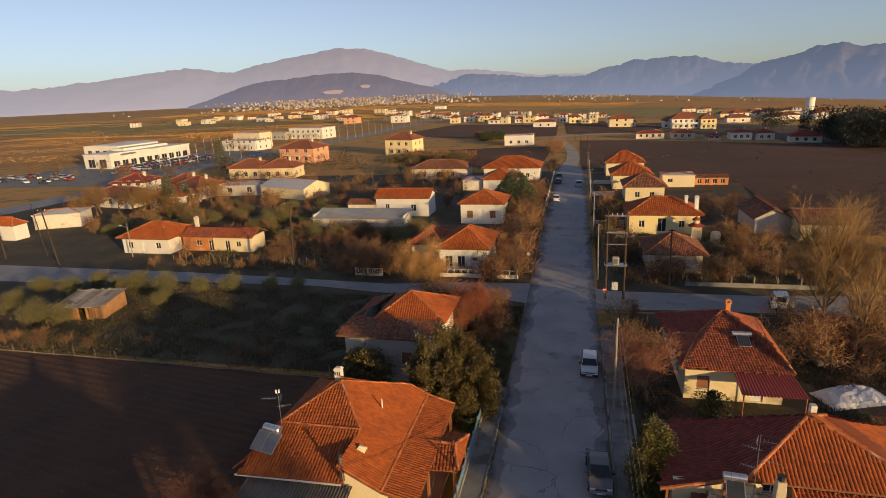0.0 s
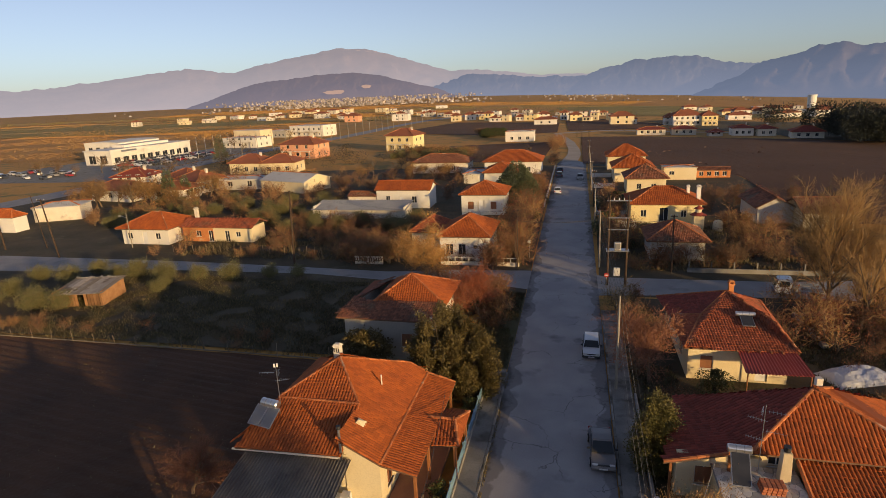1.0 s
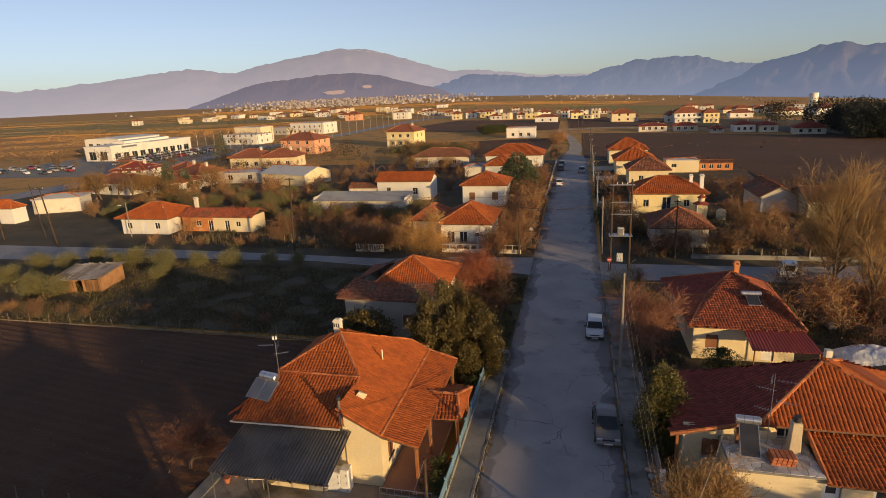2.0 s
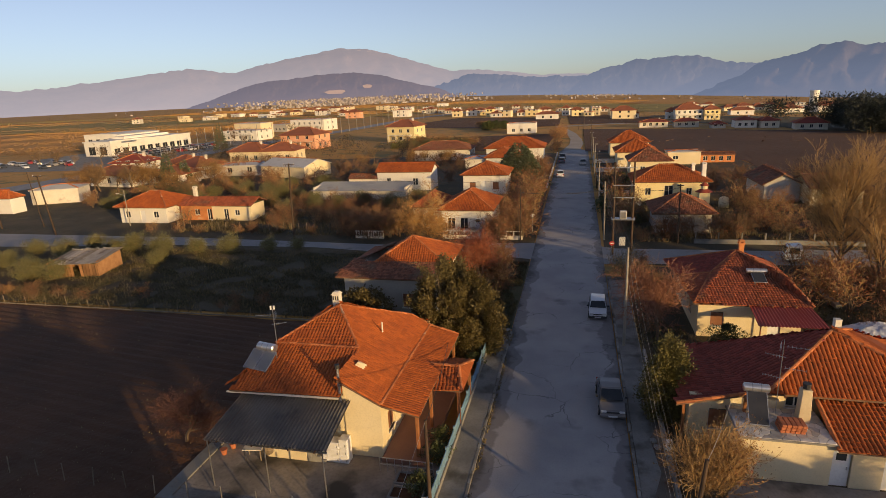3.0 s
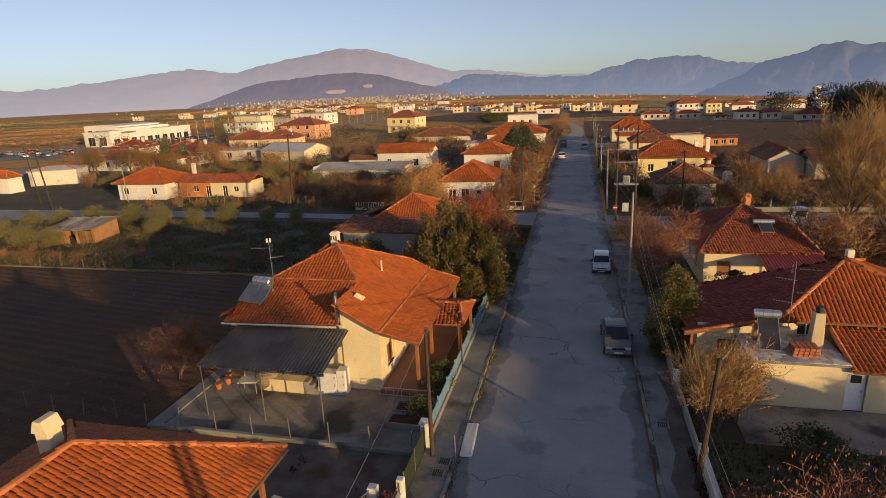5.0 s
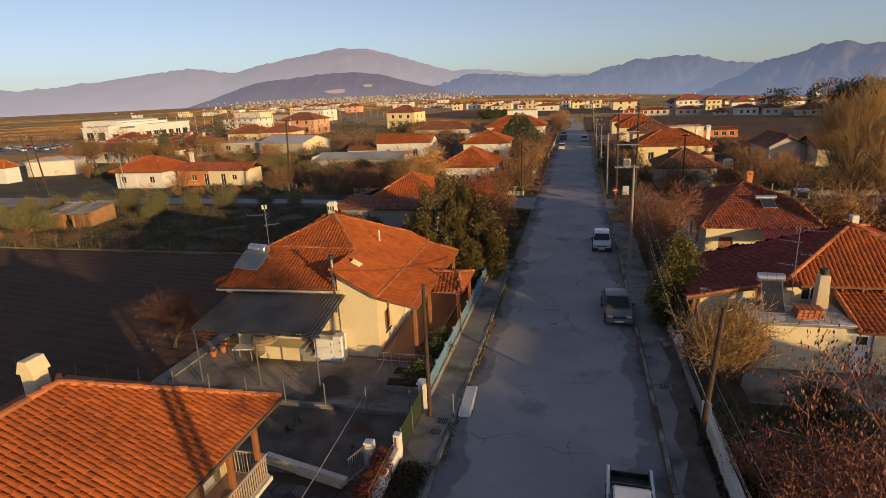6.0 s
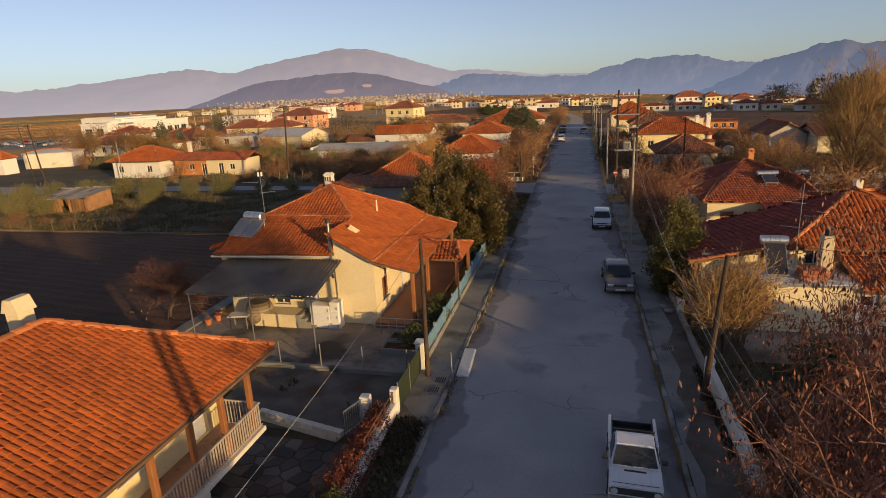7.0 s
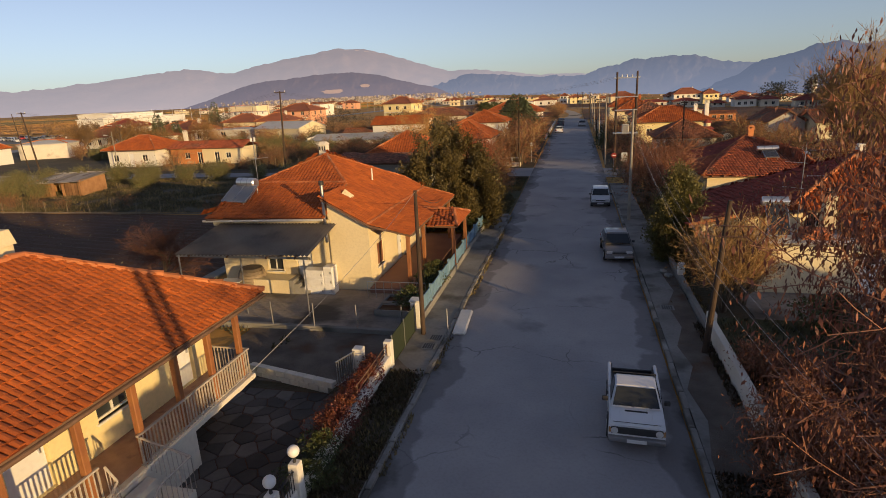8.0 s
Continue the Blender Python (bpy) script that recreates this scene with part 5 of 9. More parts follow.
def porch_house():
    h = thing("porch_house", 0, 0, 0, 0, "cream house with orange hipped roof and a red metal porch", "house")
    wall(h, (9.7, 44.3), (17.0, 44.3), 0, 2.85, M_CREAM, [(0.9, 0.9, 0.0 + 1.0, 1.2, 'shutter'), (5.0, 0.1, 0.9, 2.1, 'door')])
    wall(h, (17.0, 44.3), (17.0, 54.6), 0, 2.85, M_CREAM, windows(9.3, 2, kind='shutter'))
    wall(h, (17.0, 54.6), (9.2, 54.6), 0, 2.85, M_CREAM)
    wall(h, (9.7, 54.6), (9.7, 44.3), 0, 2.85, M_CREAM, windows(9.3, 3))
    P, K, Q = (13.93, 51.65, 4.95), (11.34, 48.6, 3.82), (16.35, 46.8, 4.28)
    fl, fr, lf, bl, br = (9.3, 43.9, 2.86), (17.6, 44.1, 2.8), (9.2, 50.4, 2.95), (8.6, 55.2, 2.9), (17.8, 55.2, 2.9)
    south = [[fl, fr, P], [fl, P, K], [fr, Q, P]]
    west = [[fl, K, lf], [lf, K, P], [lf, P, bl]]
    rest = [[fr, br, Q], [Q, br, P], [br, bl, P]]
    r = slab("roof", south + west + rest, M_UNDER, h, 0.1)
    tiled("roof_tiles", south + west[:1] + rest, M_TILE_MID, r, seed=21)
    # rear west faces take a darker tile than the rest
    tiled("west_tiles", west[1:], M_TILE_DARK, r, seed=22, label="darker clay tiles of the rear west faces")
    caps("ridge_tiles", [(fl, K), (K, P), (P, Q), (Q, fr), (lf, K), (P, bl)], r, r=0.11)
    chimney(h, 14.45, 52.3, 4.2, 5.75, M_BRICK, 0.42)
    corrugated("porch_sheet", (13.1, 41.1, 2.4), (17.7, 41.2, 2.4), (17.4, 44.2, 2.85), (13.2, 44.2, 2.85), M_REDSHEET, h, 0.22, 0.03, "dark red corrugated metal porch roof")
    for x in (13.3, 17.5):
        part("porch_post", tube_bm((x, 41.3, 0), (x, 41.3, 2.4), 0.05, 0.05, 8), M_WOOD, h)
    for k in range(9):
        x = 9.9 + 0.8 * k
        part("rafter_end", box_bm(x, x + 0.09, 43.75, 44.3, 2.82, 2.92), M_WOOD, h)


porch_house()
solar_heater("solar_heater", 14.6, 46.6, 3.75, 0, 20, "solar water heater with dark panel on the old tiles", 1.0, 1.3, 1, 1.45, 0.2, 0.3, True)

# house behind the laurel
def shaded_house():
    h = thing("shaded_house", 0, 0, 0, 0, "house with grey, shade-toned walls and a brick-red pyramid roof", "house")
    # grey-cream walls with shade put into the grey; only the east wall is white
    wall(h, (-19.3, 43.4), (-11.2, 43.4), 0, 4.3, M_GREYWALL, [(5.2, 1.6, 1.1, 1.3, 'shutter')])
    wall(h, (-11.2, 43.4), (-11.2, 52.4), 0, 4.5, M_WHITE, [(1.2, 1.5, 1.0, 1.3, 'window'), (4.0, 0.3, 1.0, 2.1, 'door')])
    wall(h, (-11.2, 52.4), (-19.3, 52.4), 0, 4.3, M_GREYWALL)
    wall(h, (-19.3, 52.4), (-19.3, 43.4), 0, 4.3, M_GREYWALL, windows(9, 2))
    A = (-14.7, 49.6, 6.35)
    C = [(-17.4, 46.0, 4.75), (-10.7, 46.4, 4.55), (-10.6, 53.0, 4.5), (-17.4, 53.0, 4.6)]
    fs = [[C[0], C[1], A], [C[1], C[2], A], [C[2], C[3], A], [C[3], C[0], A]]
    low = [[(-19.9, 42.9, 4.35), (-11.0, 42.9, 4.3), (-10.8, 46.3, 4.75), (-17.4, 46.0, 4.85), (-19.6, 46.6, 4.75)], [(-19.9, 42.9, 4.35), (-19.6, 46.6, 4.75), (-17.4, 53, 4.6), (-19.9, 53, 4.3)]]
    r = slab("roof", fs + low, M_UNDER, h, 0.1)
    tiled("roof_tiles", fs, M_TILE, r, seed=31)
    tiled("lower_tiles", low, M_TILE_OLD, r, seed=32, label="weathered brown roof tiles")
    caps("ridge_tiles", [(C[0], A), (C[1], A), (C[2], A), (C[3], A)], r)


shaded_house()

box_house("white_fence_house", -18.0, -11.1, 74.8, 83.5, 3.6, 5.7, "white bungalow with orange hipped roof behind a fence", M_WHITE, M_TILE, 'y', None, 0.5, front=[(0.8, 0.8, 1.1, 1.6, 'window'), (2.6, 0.8, 1.1, 1.6, 'window'), (4.6, 0.1, 1.0, 2.3, 'door')], right=windows(8.7, 2))
box_house("tree_house", -23.2, -18.4, 78.5, 85.0, 3.2, 4.9, "bungalow with orange roof behind the orange tree", M_CREAM, M_TILE_MID, 'y', None, 0.4, front=windows(4.8, 1))
box_house("two_shutter_house", -20.8, -12.6, 104.5, 112.5, 4.0, 6.0, "white house with brown shutters and orange hipped roof", M_WHITE, M_TILE, 'y', None, 0.5, front=[(1.2, 1.1, 1.2, 1.5, 'shutter'), (3.3, 0.5, 1.0, 2.3, 'door'), (5.6, 1.1, 1.2, 1.5, 'shutter')], tile=1)
box_house("long_white_house", -40.2, -28.8, 110.5, 116.5, 3.9, 5.3, "long white house with a low red roof", M_WHITE, M_TILE, 'x', 0, 0.4, front=[(2.0, 1.1, 0.9, 1.5, 'window'), (5.0, 0.1, 0.9, 2.2, 'door'), (7.6, 1.1, 1.1, 1.4, 'window')], tile=1)
box_house("low_annex", -46.6, -40.4, 110.5, 114.0, 2.6, 3.2, "low whitewashed outbuilding beside the house", M_OLDWHITE, M_TILE_OLD, 'x', 0, 0.2, front=[(1.5, 0, 0.9, 2.0, 'door'), (4.0, 0.8, 0.9, 0.9, 'window')], tile=1)
barn = thing("long_shed", 0, 0, 0, 0, "long low shed with pale grey sheet roof", "shed")
wall(barn, (-50.0, 100.2), (-31.0, 100.2), 0, 1.7, M_OLDWHITE)
wall(barn, (-31.0, 100.2), (-31.0, 105.5), 0, 2.4, M_OLDWHITE)
wall(barn, (-50.0, 105.5), (-50.0, 100.2), 0, 2.4, M_OLDWHITE)
corrugated("shed_sheet", (-50.3, 99.8, 1.8), (-30.7, 99.8, 1.8), (-30.7, 105.8, 2.7), (-50.3, 105.8, 2.7), M_GREYSHEET, barn, 0.3, 0.04)

ruin = thing("brick_ruin", -59.0, 84.2, 0, 0, "half plastered old brick house with sagging tile roof", "house")
wall(ruin, (-6.8, -2.2), (-0.8, -2.2), 0, 2.65, M_BRICK, [(2.6, 0.9, 1.0, 1.0, 'window'), (5.0, 0.05, 0.9, 1.9, 'window')], trim=False)
wall(ruin, (-0.8, -2.2), (6.6, -2.2), 0, 2.6, M_CREAM, [(2.2, 0.05, 0.9, 1.9, 'window'), (4.3, 0.9, 0.9, 0.9, 'window')])
wall(ruin, (6.6, -2.2), (6.6, 2.2), 0, 2.6, M_CREAM)
wall(ruin, (-6.8, 2.2), (-6.8, -2.2), 0, 2.6, M_BRICK)
fs = [[(-7.1, -2.6, 2.6), (6.9, -2.6, 2.55), (6.9, 0.2, 3.5), (-7.1, 0.2, 3.6)], [(-7.1, 0.2, 3.6), (6.9, 0.2, 3.5), (6.9, 2.6, 2.6), (-7.1, 2.6, 2.6)]]
r = slab("roof", fs, M_UNDER, ruin, 0.1)
tiled("roof_tiles", fs, M_TILE_MID, r, w=0.3, l=0.5, rise=0.08, seg=3, seed=41)
chimney(ruin, -5.9, 1.0, 2.6, 5.3, M_OLDWHITE, 0.55)
box_house("porch_cottage", -76.0, -66.8, 79.5, 87.0, 2.85, 4.9, "white cottage with orange hipped roof and porch posts", M_WHITE, M_TILE, 'x', None, 0.7, front=[(1.0, 0.9, 1.0, 1.1, 'window'), (4.0, 0.05, 1.0, 2.1, 'door'), (6.6, 0.9, 1.0, 1.1, 'window')], tile=1)
box_house("edge_house", -118.0, -106.8, 85.5, 88.5, 3.1, 4.3, "white low house with red roof at the lane", M_WHITE, M_TILE, 'x', None, 0.2, front=windows(8.5, 2), tile=1)
box_house("cream_barn", -113.2, -104.0, 95.6, 101.6, 3.1, 3.7, "plain cream outbuilding beside a bare tree", M_OLDWHITE, M_PALESHEET, 'x', None, 0.2, tile=0, rz=24)

# right side, beyond the lane
# walls are greyed in colour for the shade of the plants before them
box_house("brown_roof_house", 10.6, 17.4, 77.2, 84.0, 2.8, 4.8, "old house with shade-greyed walls and a brown pyramid roof", M_GREYWALL, M_TILE_OLD, 'y', None, 0.6, front=[(0.8, 0.0, 0.9, 2.0, 'door')], tile=2)
box_house("yellow_villa", 9.8, 21.0, 98.3, 106.5, 3.5, 5.7, "pale yellow villa with orange hipped roof and white chimneys", M_YELLOW, M_TILE, 'x', None, 0.6, front=[(1.6, 1.2, 0.9, 1.2, 'window'), (4.6, 0.5, 1.4, 2.3, 'window'), (8.0, 1.2, 0.9, 1.2, 'window')], tile=1, chims=((20.5, 99.4, 6.4, M_WHITE, 0.6), (19.4, 102.5, 5.9, M_WHITE, 0.5)))
box_house("square_house", 11.4, 19.4, 127.0, 135.0, 3.3, 5.8, "cream house with brown pyramid roof", M_CREAM, M_TILE_OLD, 'y', None, 0.6, front=windows(8, 2), tile=1)
box_house("cream_house", 9.6, 18.5, 142.5, 152.0, 3.5, 6.2, "cream house with layered orange roof", M_CREAM, M_TILE, 'y', None, 0.6, front=windows(9, 2), tile=1, chims=((15.0, 147, 7.0, M_TILE, 0.5),))
box_house("far_roof_house", 9.0, 19.0, 163.0, 172.0, 3.8, 6.6, "house with orange roof", M_CREAM, M_TILE, 'x', None, 0.5, tile=1)
box_house("flat_annex", 21.4, 28.8, 145.0, 150.0, 3.0, 3.15, "cream flat-roofed outbuilding beside the field", M_CREAM, M_PALESHEET, 'x', None, 0.15, front=[(1.2, 1.2, 1.2, 0.9, 'window')], tile=0)
box_house("long_low_shed", 29.2, 37.0, 148.0, 151.0, 1.9, 2.3, "long low brick shed", M_BRICK, M_TILE_OLD, 'x', 0, 0.2, front=windows(7.8, 4, 0.4, 1.0, 1.1), tile=1)
box_house("side_house", 35.0, 42.0, 95.0, 103.0, 2.9, 4.4, "cream house with weathered dark roof beside the bare tree", M_CREAM, M_TILE_OLD, 'x', 0, 0.5, front=windows(7, 2), tile=1)
box_house("dark_roof_house", 29.6, 34.8, 99.0, 109.0, 2.8, 4.5, "house with a weathered dark roof", M_GREYWALL, M_TILE_OLD, 'y', 0, 0.5, tile=1)
box_house("left_far_house", -24.5, -9.0, 156.5, 167.0, 3.6, 6.2, "broad house with large orange roof", M_WHITE, M_TILE, 'x', None, 0.6, front=windows(15, 4), tile=1)
box_house("left_low_house", -22.0, -14.0, 140.0, 150.0, 3.0, 5.0, "house with orange roof and pale sheds", M_WHITE, M_TILE, 'y', None, 0.5, tile=1)
box_house("pale_shed", -27.5, -22.4, 141.0, 149.0, 2.6, 3.0, "pale grey shed with flat roof", M_OLDWHITE, M_PALESHEET, 'y', None, 0.2, tile=0)
box_house("brown_long_house", -46.5, -30.0, 160.0, 169.0, 3.2, 5.2, "long house with weathered red roof", M_OLDWHITE, M_TILE_OLD, 'x', None, 0.6, front=windows(16, 3), tile=1)


# ---- vehicles ----
def profile_body(bm, prof, half, taper=None, bevel=0.05, nose=0.0):
    """Extrude a side profile (y, z) over the width; taper: (z, factor) narrows what lies above; nose: narrowing of both ends."""
    rows = []
    ys = [p[0] for p in prof]
    mid, reach = (max(ys) + min(ys)) / 2, (max(ys) - min(ys)) / 2
    for s in (-1, 1):
        row = []
        for y, z in prof:
            w = half
            if taper and z > taper[0]:
                w = half * (1 - (z - taper[0]) * taper[1])
            w *= 1 - nose * max(0, (abs(y - mid) / reach - 0.62) / 0.38) ** 2
            row.append(bm.verts.new((s * w, y, z)))
        rows.append(row)
    n = len(prof)
    fs = [bm.faces.new(rows[0]), bm.faces.new(rows[1][::-1])]
    for i in range(n):
        fs.append(bm.faces.new((rows[0][i], rows[1][i], rows[1][(i + 1) % n], rows[0][(i + 1) % n])))
    bmesh.ops.recalc_face_normals(bm, faces=fs)
    if bevel:
        bmesh.ops.bevel(bm, geom=[e for e in bm.edges], offset=bevel, segments=2, affect='EDGES', clamp_overlap=True)


def wheel(parent, x, y, r=0.3, w=0.19, rim=True):
    bm = bmesh.new()
    tube(bm, (x - w / 2, y, r), (x + w / 2, y, r), r, r, 18)
    bmesh.ops.bevel(bm, geom=bm.edges[:], offset=0.02, segments=1, affect='EDGES')
    t = part("wheel", bm, M_RUBBER, parent)
    s = 1 if x > 0 else -1
    if not rim:
        return
    part("rim", tube_bm((x + s * (w / 2 - 0.02), y, r), (x + s * (w / 2 + 0.012), y, r), r * 0.62, r * 0.55, 14), M_STEEL, t)


def quad(name, pts, material, parent, thick=0.012):
    """A thin pane over four corners, standing a little proud."""
    p = [Vector(q) for q in pts]
    n = (p[1] - p[0]).cross(p[2] - p[0]).normalized()
    bm = bmesh.new()
    a = [bm.verts.new(q + n * thick) for q in p]
    b = [bm.verts.new(q - n * thick) for q in p]
    bm.faces.new(a)
    bm.faces.new(b[::-1])
    for i in range(4):
        bm.faces.new((a[i], b[i], b[(i + 1) % 4], a[(i + 1) % 4]))
    return part(name, bm, material, parent)


def car(name, x, y, rz, paint, label, L=4.1, W=1.66, H=1.42, style='saloon', detail=True, group=""):
    """A parked car; its front looks along -y before it is turned."""
    c = thing(name, x, y, ground_z(x, y) + 0.02, rz, label, "car", group)
    f, b, half = -L / 2, L / 2, W / 2
    belt = 0.88
    bm = bmesh.new()
    prof = [(f + 0.08, 0.22), (f, 0.36), (f + 0.02, 0.52), (f + 0.14, 0.65), (f + 0.42, 0.74), (f + 0.95, belt - 0.02), (b - 0.75, belt + 0.04), (b - 0.2, belt), (b - 0.04, 0.74), (b, 0.5), (b - 0.06, 0.24)]
    if style == 'hatch':
        prof = [(f + 0.08, 0.22), (f, 0.36), (f + 0.02, 0.54), (f + 0.12, 0.68), (f + 0.36, 0.77), (f + 0.85, belt - 0.01), (b - 0.2, belt + 0.04), (b - 0.03, 0.7), (b, 0.5), (b - 0.05, 0.24)]
    profile_body(bm, prof, half, (0.6, 0.22), 0.06, 0.11)
    body = part("body", bm, paint, c, smooth=False)
    w0, w1, r0, r1 = f + 0.86, f + 1.62, b - 1.1, b - 0.4
    if style == 'hatch':
        w0, w1, r0, r1 = f + 0.78, f + 1.45, b - 0.45, b - 0.1
    bm = bmesh.new()
    profile_body(bm, [(w0, belt - 0.02), (w1, H - 0.03), ((w1 + r0) / 2, H), (r0, H - 0.04), (r1, belt - 0.02)], half - 0.06, (belt, 0.36), 0.05, 0.05)
    part("cabin", bm, paint, c)
    q = half - 0.06
    t = q * (1 - 0.36 * (H - 0.08 - belt))
    e = 0.03
    ws = quad("windscreen", [(-q + 0.07, w0 + 0.06 - e, belt + 0.05), (q - 0.07, w0 + 0.06 - e, belt + 0.05), (t - 0.05, w1 - 0.04 - e, H - 0.09), (-t + 0.05, w1 - 0.04 - e, H - 0.09)], M_GLASSDARK, c)
    quad("rear_window", [(q - 0.07, r1 - 0.06 + e, belt + 0.08), (-q + 0.07, r1 - 0.06 + e, belt + 0.08), (-t + 0.05, r0 + 0.03 + e, H - 0.1), (t - 0.05, r0 + 0.03 + e, H - 0.1)], M_GLASSDARK, c)
    for s in (-1, 1):
        mid = (w1 + r0) / 2
        for y0a, y0b, y1a, y1b in ((w0 + 0.2, mid - 0.04, w1 + 0.1, mid - 0.04), (mid + 0.04, r1 - 0.25, mid + 0.04, r0 - 0.02)):
            pts = [(s * (q - 0.015), y0a, belt + 0.06), (s * (q - 0.015), y0b, belt + 0.06), (s * (t + 0.012), y1b, H - 0.1), (s * (t + 0.012), y1a, H - 0.1)]
            quad("side_window", pts, M_GLASSDARK, c)
        for yy in (f + 0.72, b - 0.72):
            wheel(c, s * (half - 0.1), yy, rim=detail)
    if detail:
        for s in (-1, 1):
            part("headlight", box_bm(s * (half - 0.28) - 0.17, s * (half - 0.28) + 0.17, f - 0.015, f + 0.1, 0.55, 0.69, bevel=0.03), M_LAMP, c)
            part("tail_light", box_bm(s * (half - 0.2) - 0.13, s * (half - 0.2) + 0.13, b - 0.06, b + 0.02, 0.58, 0.78, bevel=0.03), M_TAIL, c)
            part("mirror", box_bm(s * (half + 0.06) - 0.08, s * (half + 0.06) + 0.08, w0 + 0.32, w0 + 0.42, belt + 0.02, belt + 0.14, bevel=0.02), M_PLASTIC, c)
        bp = part("front_bumper", box_bm(-half + 0.04, half - 0.04, f - 0.05, f + 0.12, 0.26, 0.46, bevel=0.05), M_PLASTIC if style == 'hatch' else paint, c)
        part("number_plate", box_bm(-0.26, 0.26, f - 0.062, f - 0.05, 0.32, 0.42), M_DOORWHITE, bp)
        part("grille", box_bm(-0.38, 0.38, f - 0.012, f + 0.03, 0.56, 0.64), M_PLASTIC, c)
        part("rear_bumper", box_bm(-half + 0.04, half - 0.04, b - 0.1, b + 0.05, 0.26, 0.46, bevel=0.05), paint, c)
        for s in (-1, 1):
            part("wiper", tube_bm((s * 0.3, w0 + 0.0, belt + 0.06), (s * 0.3 - 0.45, w0 + 0.1, belt + 0.12), 0.01, 0.01, 4), M_PLASTIC, ws)
    return c


def pickup(name, x, y, rz, label):
    """A small pickup: bonnet with a slight crease, narrow cab, open load bed with bar rack."""
    c = thing(name, x, y, 0.02, rz, label, "pickup truck")
    half, f, b = 0.735, -1.95, 1.42
    bm = bmesh.new()
    profile_body(bm, [(f + 0.03, 0.3), (f, 0.5), (f + 0.02, 0.76), (f + 0.12, 0.83), (f + 0.72, 0.93), (f + 1.84, 0.95), (f + 1.84, 0.4), (b - 0.02, 0.4), (b - 0.02, 0.3)], half, (0.7, 0.16), 0.035)
    body = part("body", bm, M_CARWHITE, c)
    for s in (-1, 1):
        part("bonnet_crease", box_bm(s * 0.42 - 0.012, s * 0.42 + 0.012, 0, 0.5, 0, 0.012, bevel=0.004, m=pose(0, f + 0.13, 0.838, 8.0)), M_CARWHITE, body)
        part("door_line", box_bm(s * (half + 0.001) - 0.004, s * (half + 0.001) + 0.004, f + 0.94, f + 0.95, 0.4, 0.9), M_PLASTIC, body)
        part("door_handle", box_bm(s * (half + 0.004) - 0.015, s * (half + 0.004) + 0.015, f + 1.59, f + 1.72, 0.8, 0.84), M_PLASTIC, body)
        part("wing_arch", tube_bm((s * (half - 0.03), f + 0.72, 0.34), (s * (half + 0.015), f + 0.72, 0.34), 0.37, 0.36, 18), M_PLASTIC, body)
    part("bonnet_gap", box_bm(-half + 0.12, half - 0.12, f + 0.115, f + 0.125, 0.832, 0.842), M_PLASTIC, body)
    bm = bmesh.new()
    profile_body(bm, [(f + 0.69, 0.92), (f + 1.16, 1.38), (f + 1.72, 1.42), (f + 1.84, 1.37), (f + 1.88, 0.92)], half - 0.05, (0.93, 0.45), 0.03)
    cab = part("cabin", bm, M_CARWHITE, c)
    part("cab_window", box_bm(-0.45, 0.45, f + 1.86, f + 1.88, 1.05, 1.3, bevel=0.01), M_GLASSDARK, cab)
    bed = part("cargo_bed", box_bm(-half + 0.07, half - 0.07, f + 1.94, b - 0.07, 0.45, 0.62, bevel=0.02), M_PLASTIC, c, "dark load bed")
    for s in (-1, 1):
        part("bed_side", box_bm(s * half - 0.05 * (1 + s), s * half + 0.05 * (1 - s), f + 1.84, b, 0.4, 0.98, bevel=0.03), M_CARWHITE, bed)
        part("side_lining", box_bm(s * (half - 0.125) - 0.012, s * (half - 0.125) + 0.012, f + 1.94, b - 0.08, 0.6, 0.95), M_PLASTIC, bed)
    part("tailgate", box_bm(-half + 0.1, half - 0.1, b - 0.06, b, 0.45, 0.78, bevel=0.02), M_PLASTIC, bed)
    part("bed_front", box_bm(-half + 0.1, half - 0.1, f + 1.9, f + 1.94, 0.5, 1.0, bevel=0.01), M_PLASTIC, bed)
    rack = part("rack_rail", tube_bm((-0.6, f + 1.96, 1.36), (0.6, f + 1.96, 1.36), 0.022, 0.022, 8), M_PLASTIC, c)
    for k in range(11):
        xx = -0.58 + 0.116 * k
        part("rack_bar", tube_bm((xx, f + 1.96, 1.0), (xx, f + 1.96, 1.36), 0.013, 0.013, 6), M_PLASTIC, rack)
    q, t = half - 0.06, (half - 0.05) * 0.8
    ws = quad("windscreen", [(-q + 0.06, f + 0.72, 0.985), (q - 0.06, f + 0.72, 0.985), (t - 0.03, f + 1.11, 1.36), (-t + 0.03, f + 1.11, 1.36)], M_GLASSDARK, c, 0.02)
    for s in (-0.05, 0.42):
        part("wiper", tube_bm((s, f + 0.68, 0.99), (s - 0.42, f + 0.76, 1.04), 0.01, 0.01, 4), M_PLASTIC, ws)
    for s in (-1, 1):
        quad("side_window", [(s * (q - 0.01), f + 0.94, 1.0), (s * (q - 0.01), f + 1.76, 1.0), (s * (t + 0.02), f + 1.7, 1.34), (s * (t + 0.02), f + 1.29, 1.34)], M_GLASSDARK, c, 0.015)
        part("mirror", box_bm(s * (half + 0.09) - 0.08, s * (half + 0.09) + 0.08, f + 0.89, f + 0.97, 0.98, 1.12, bevel=0.02), M_PLASTIC, c)
        part("headlight", tube_bm((s * 0.57, f - 0.035, 0.66), (s * 0.57, f + 0.05, 0.66), 0.095, 0.095, 14), M_LAMP, c)
        part("indicator", box_bm(s * 0.69 - 0.03, s * 0.69 + 0.03, f - 0.03, f + 0.05, 0.59, 0.72, bevel=0.01), M_INDICATOR, c)
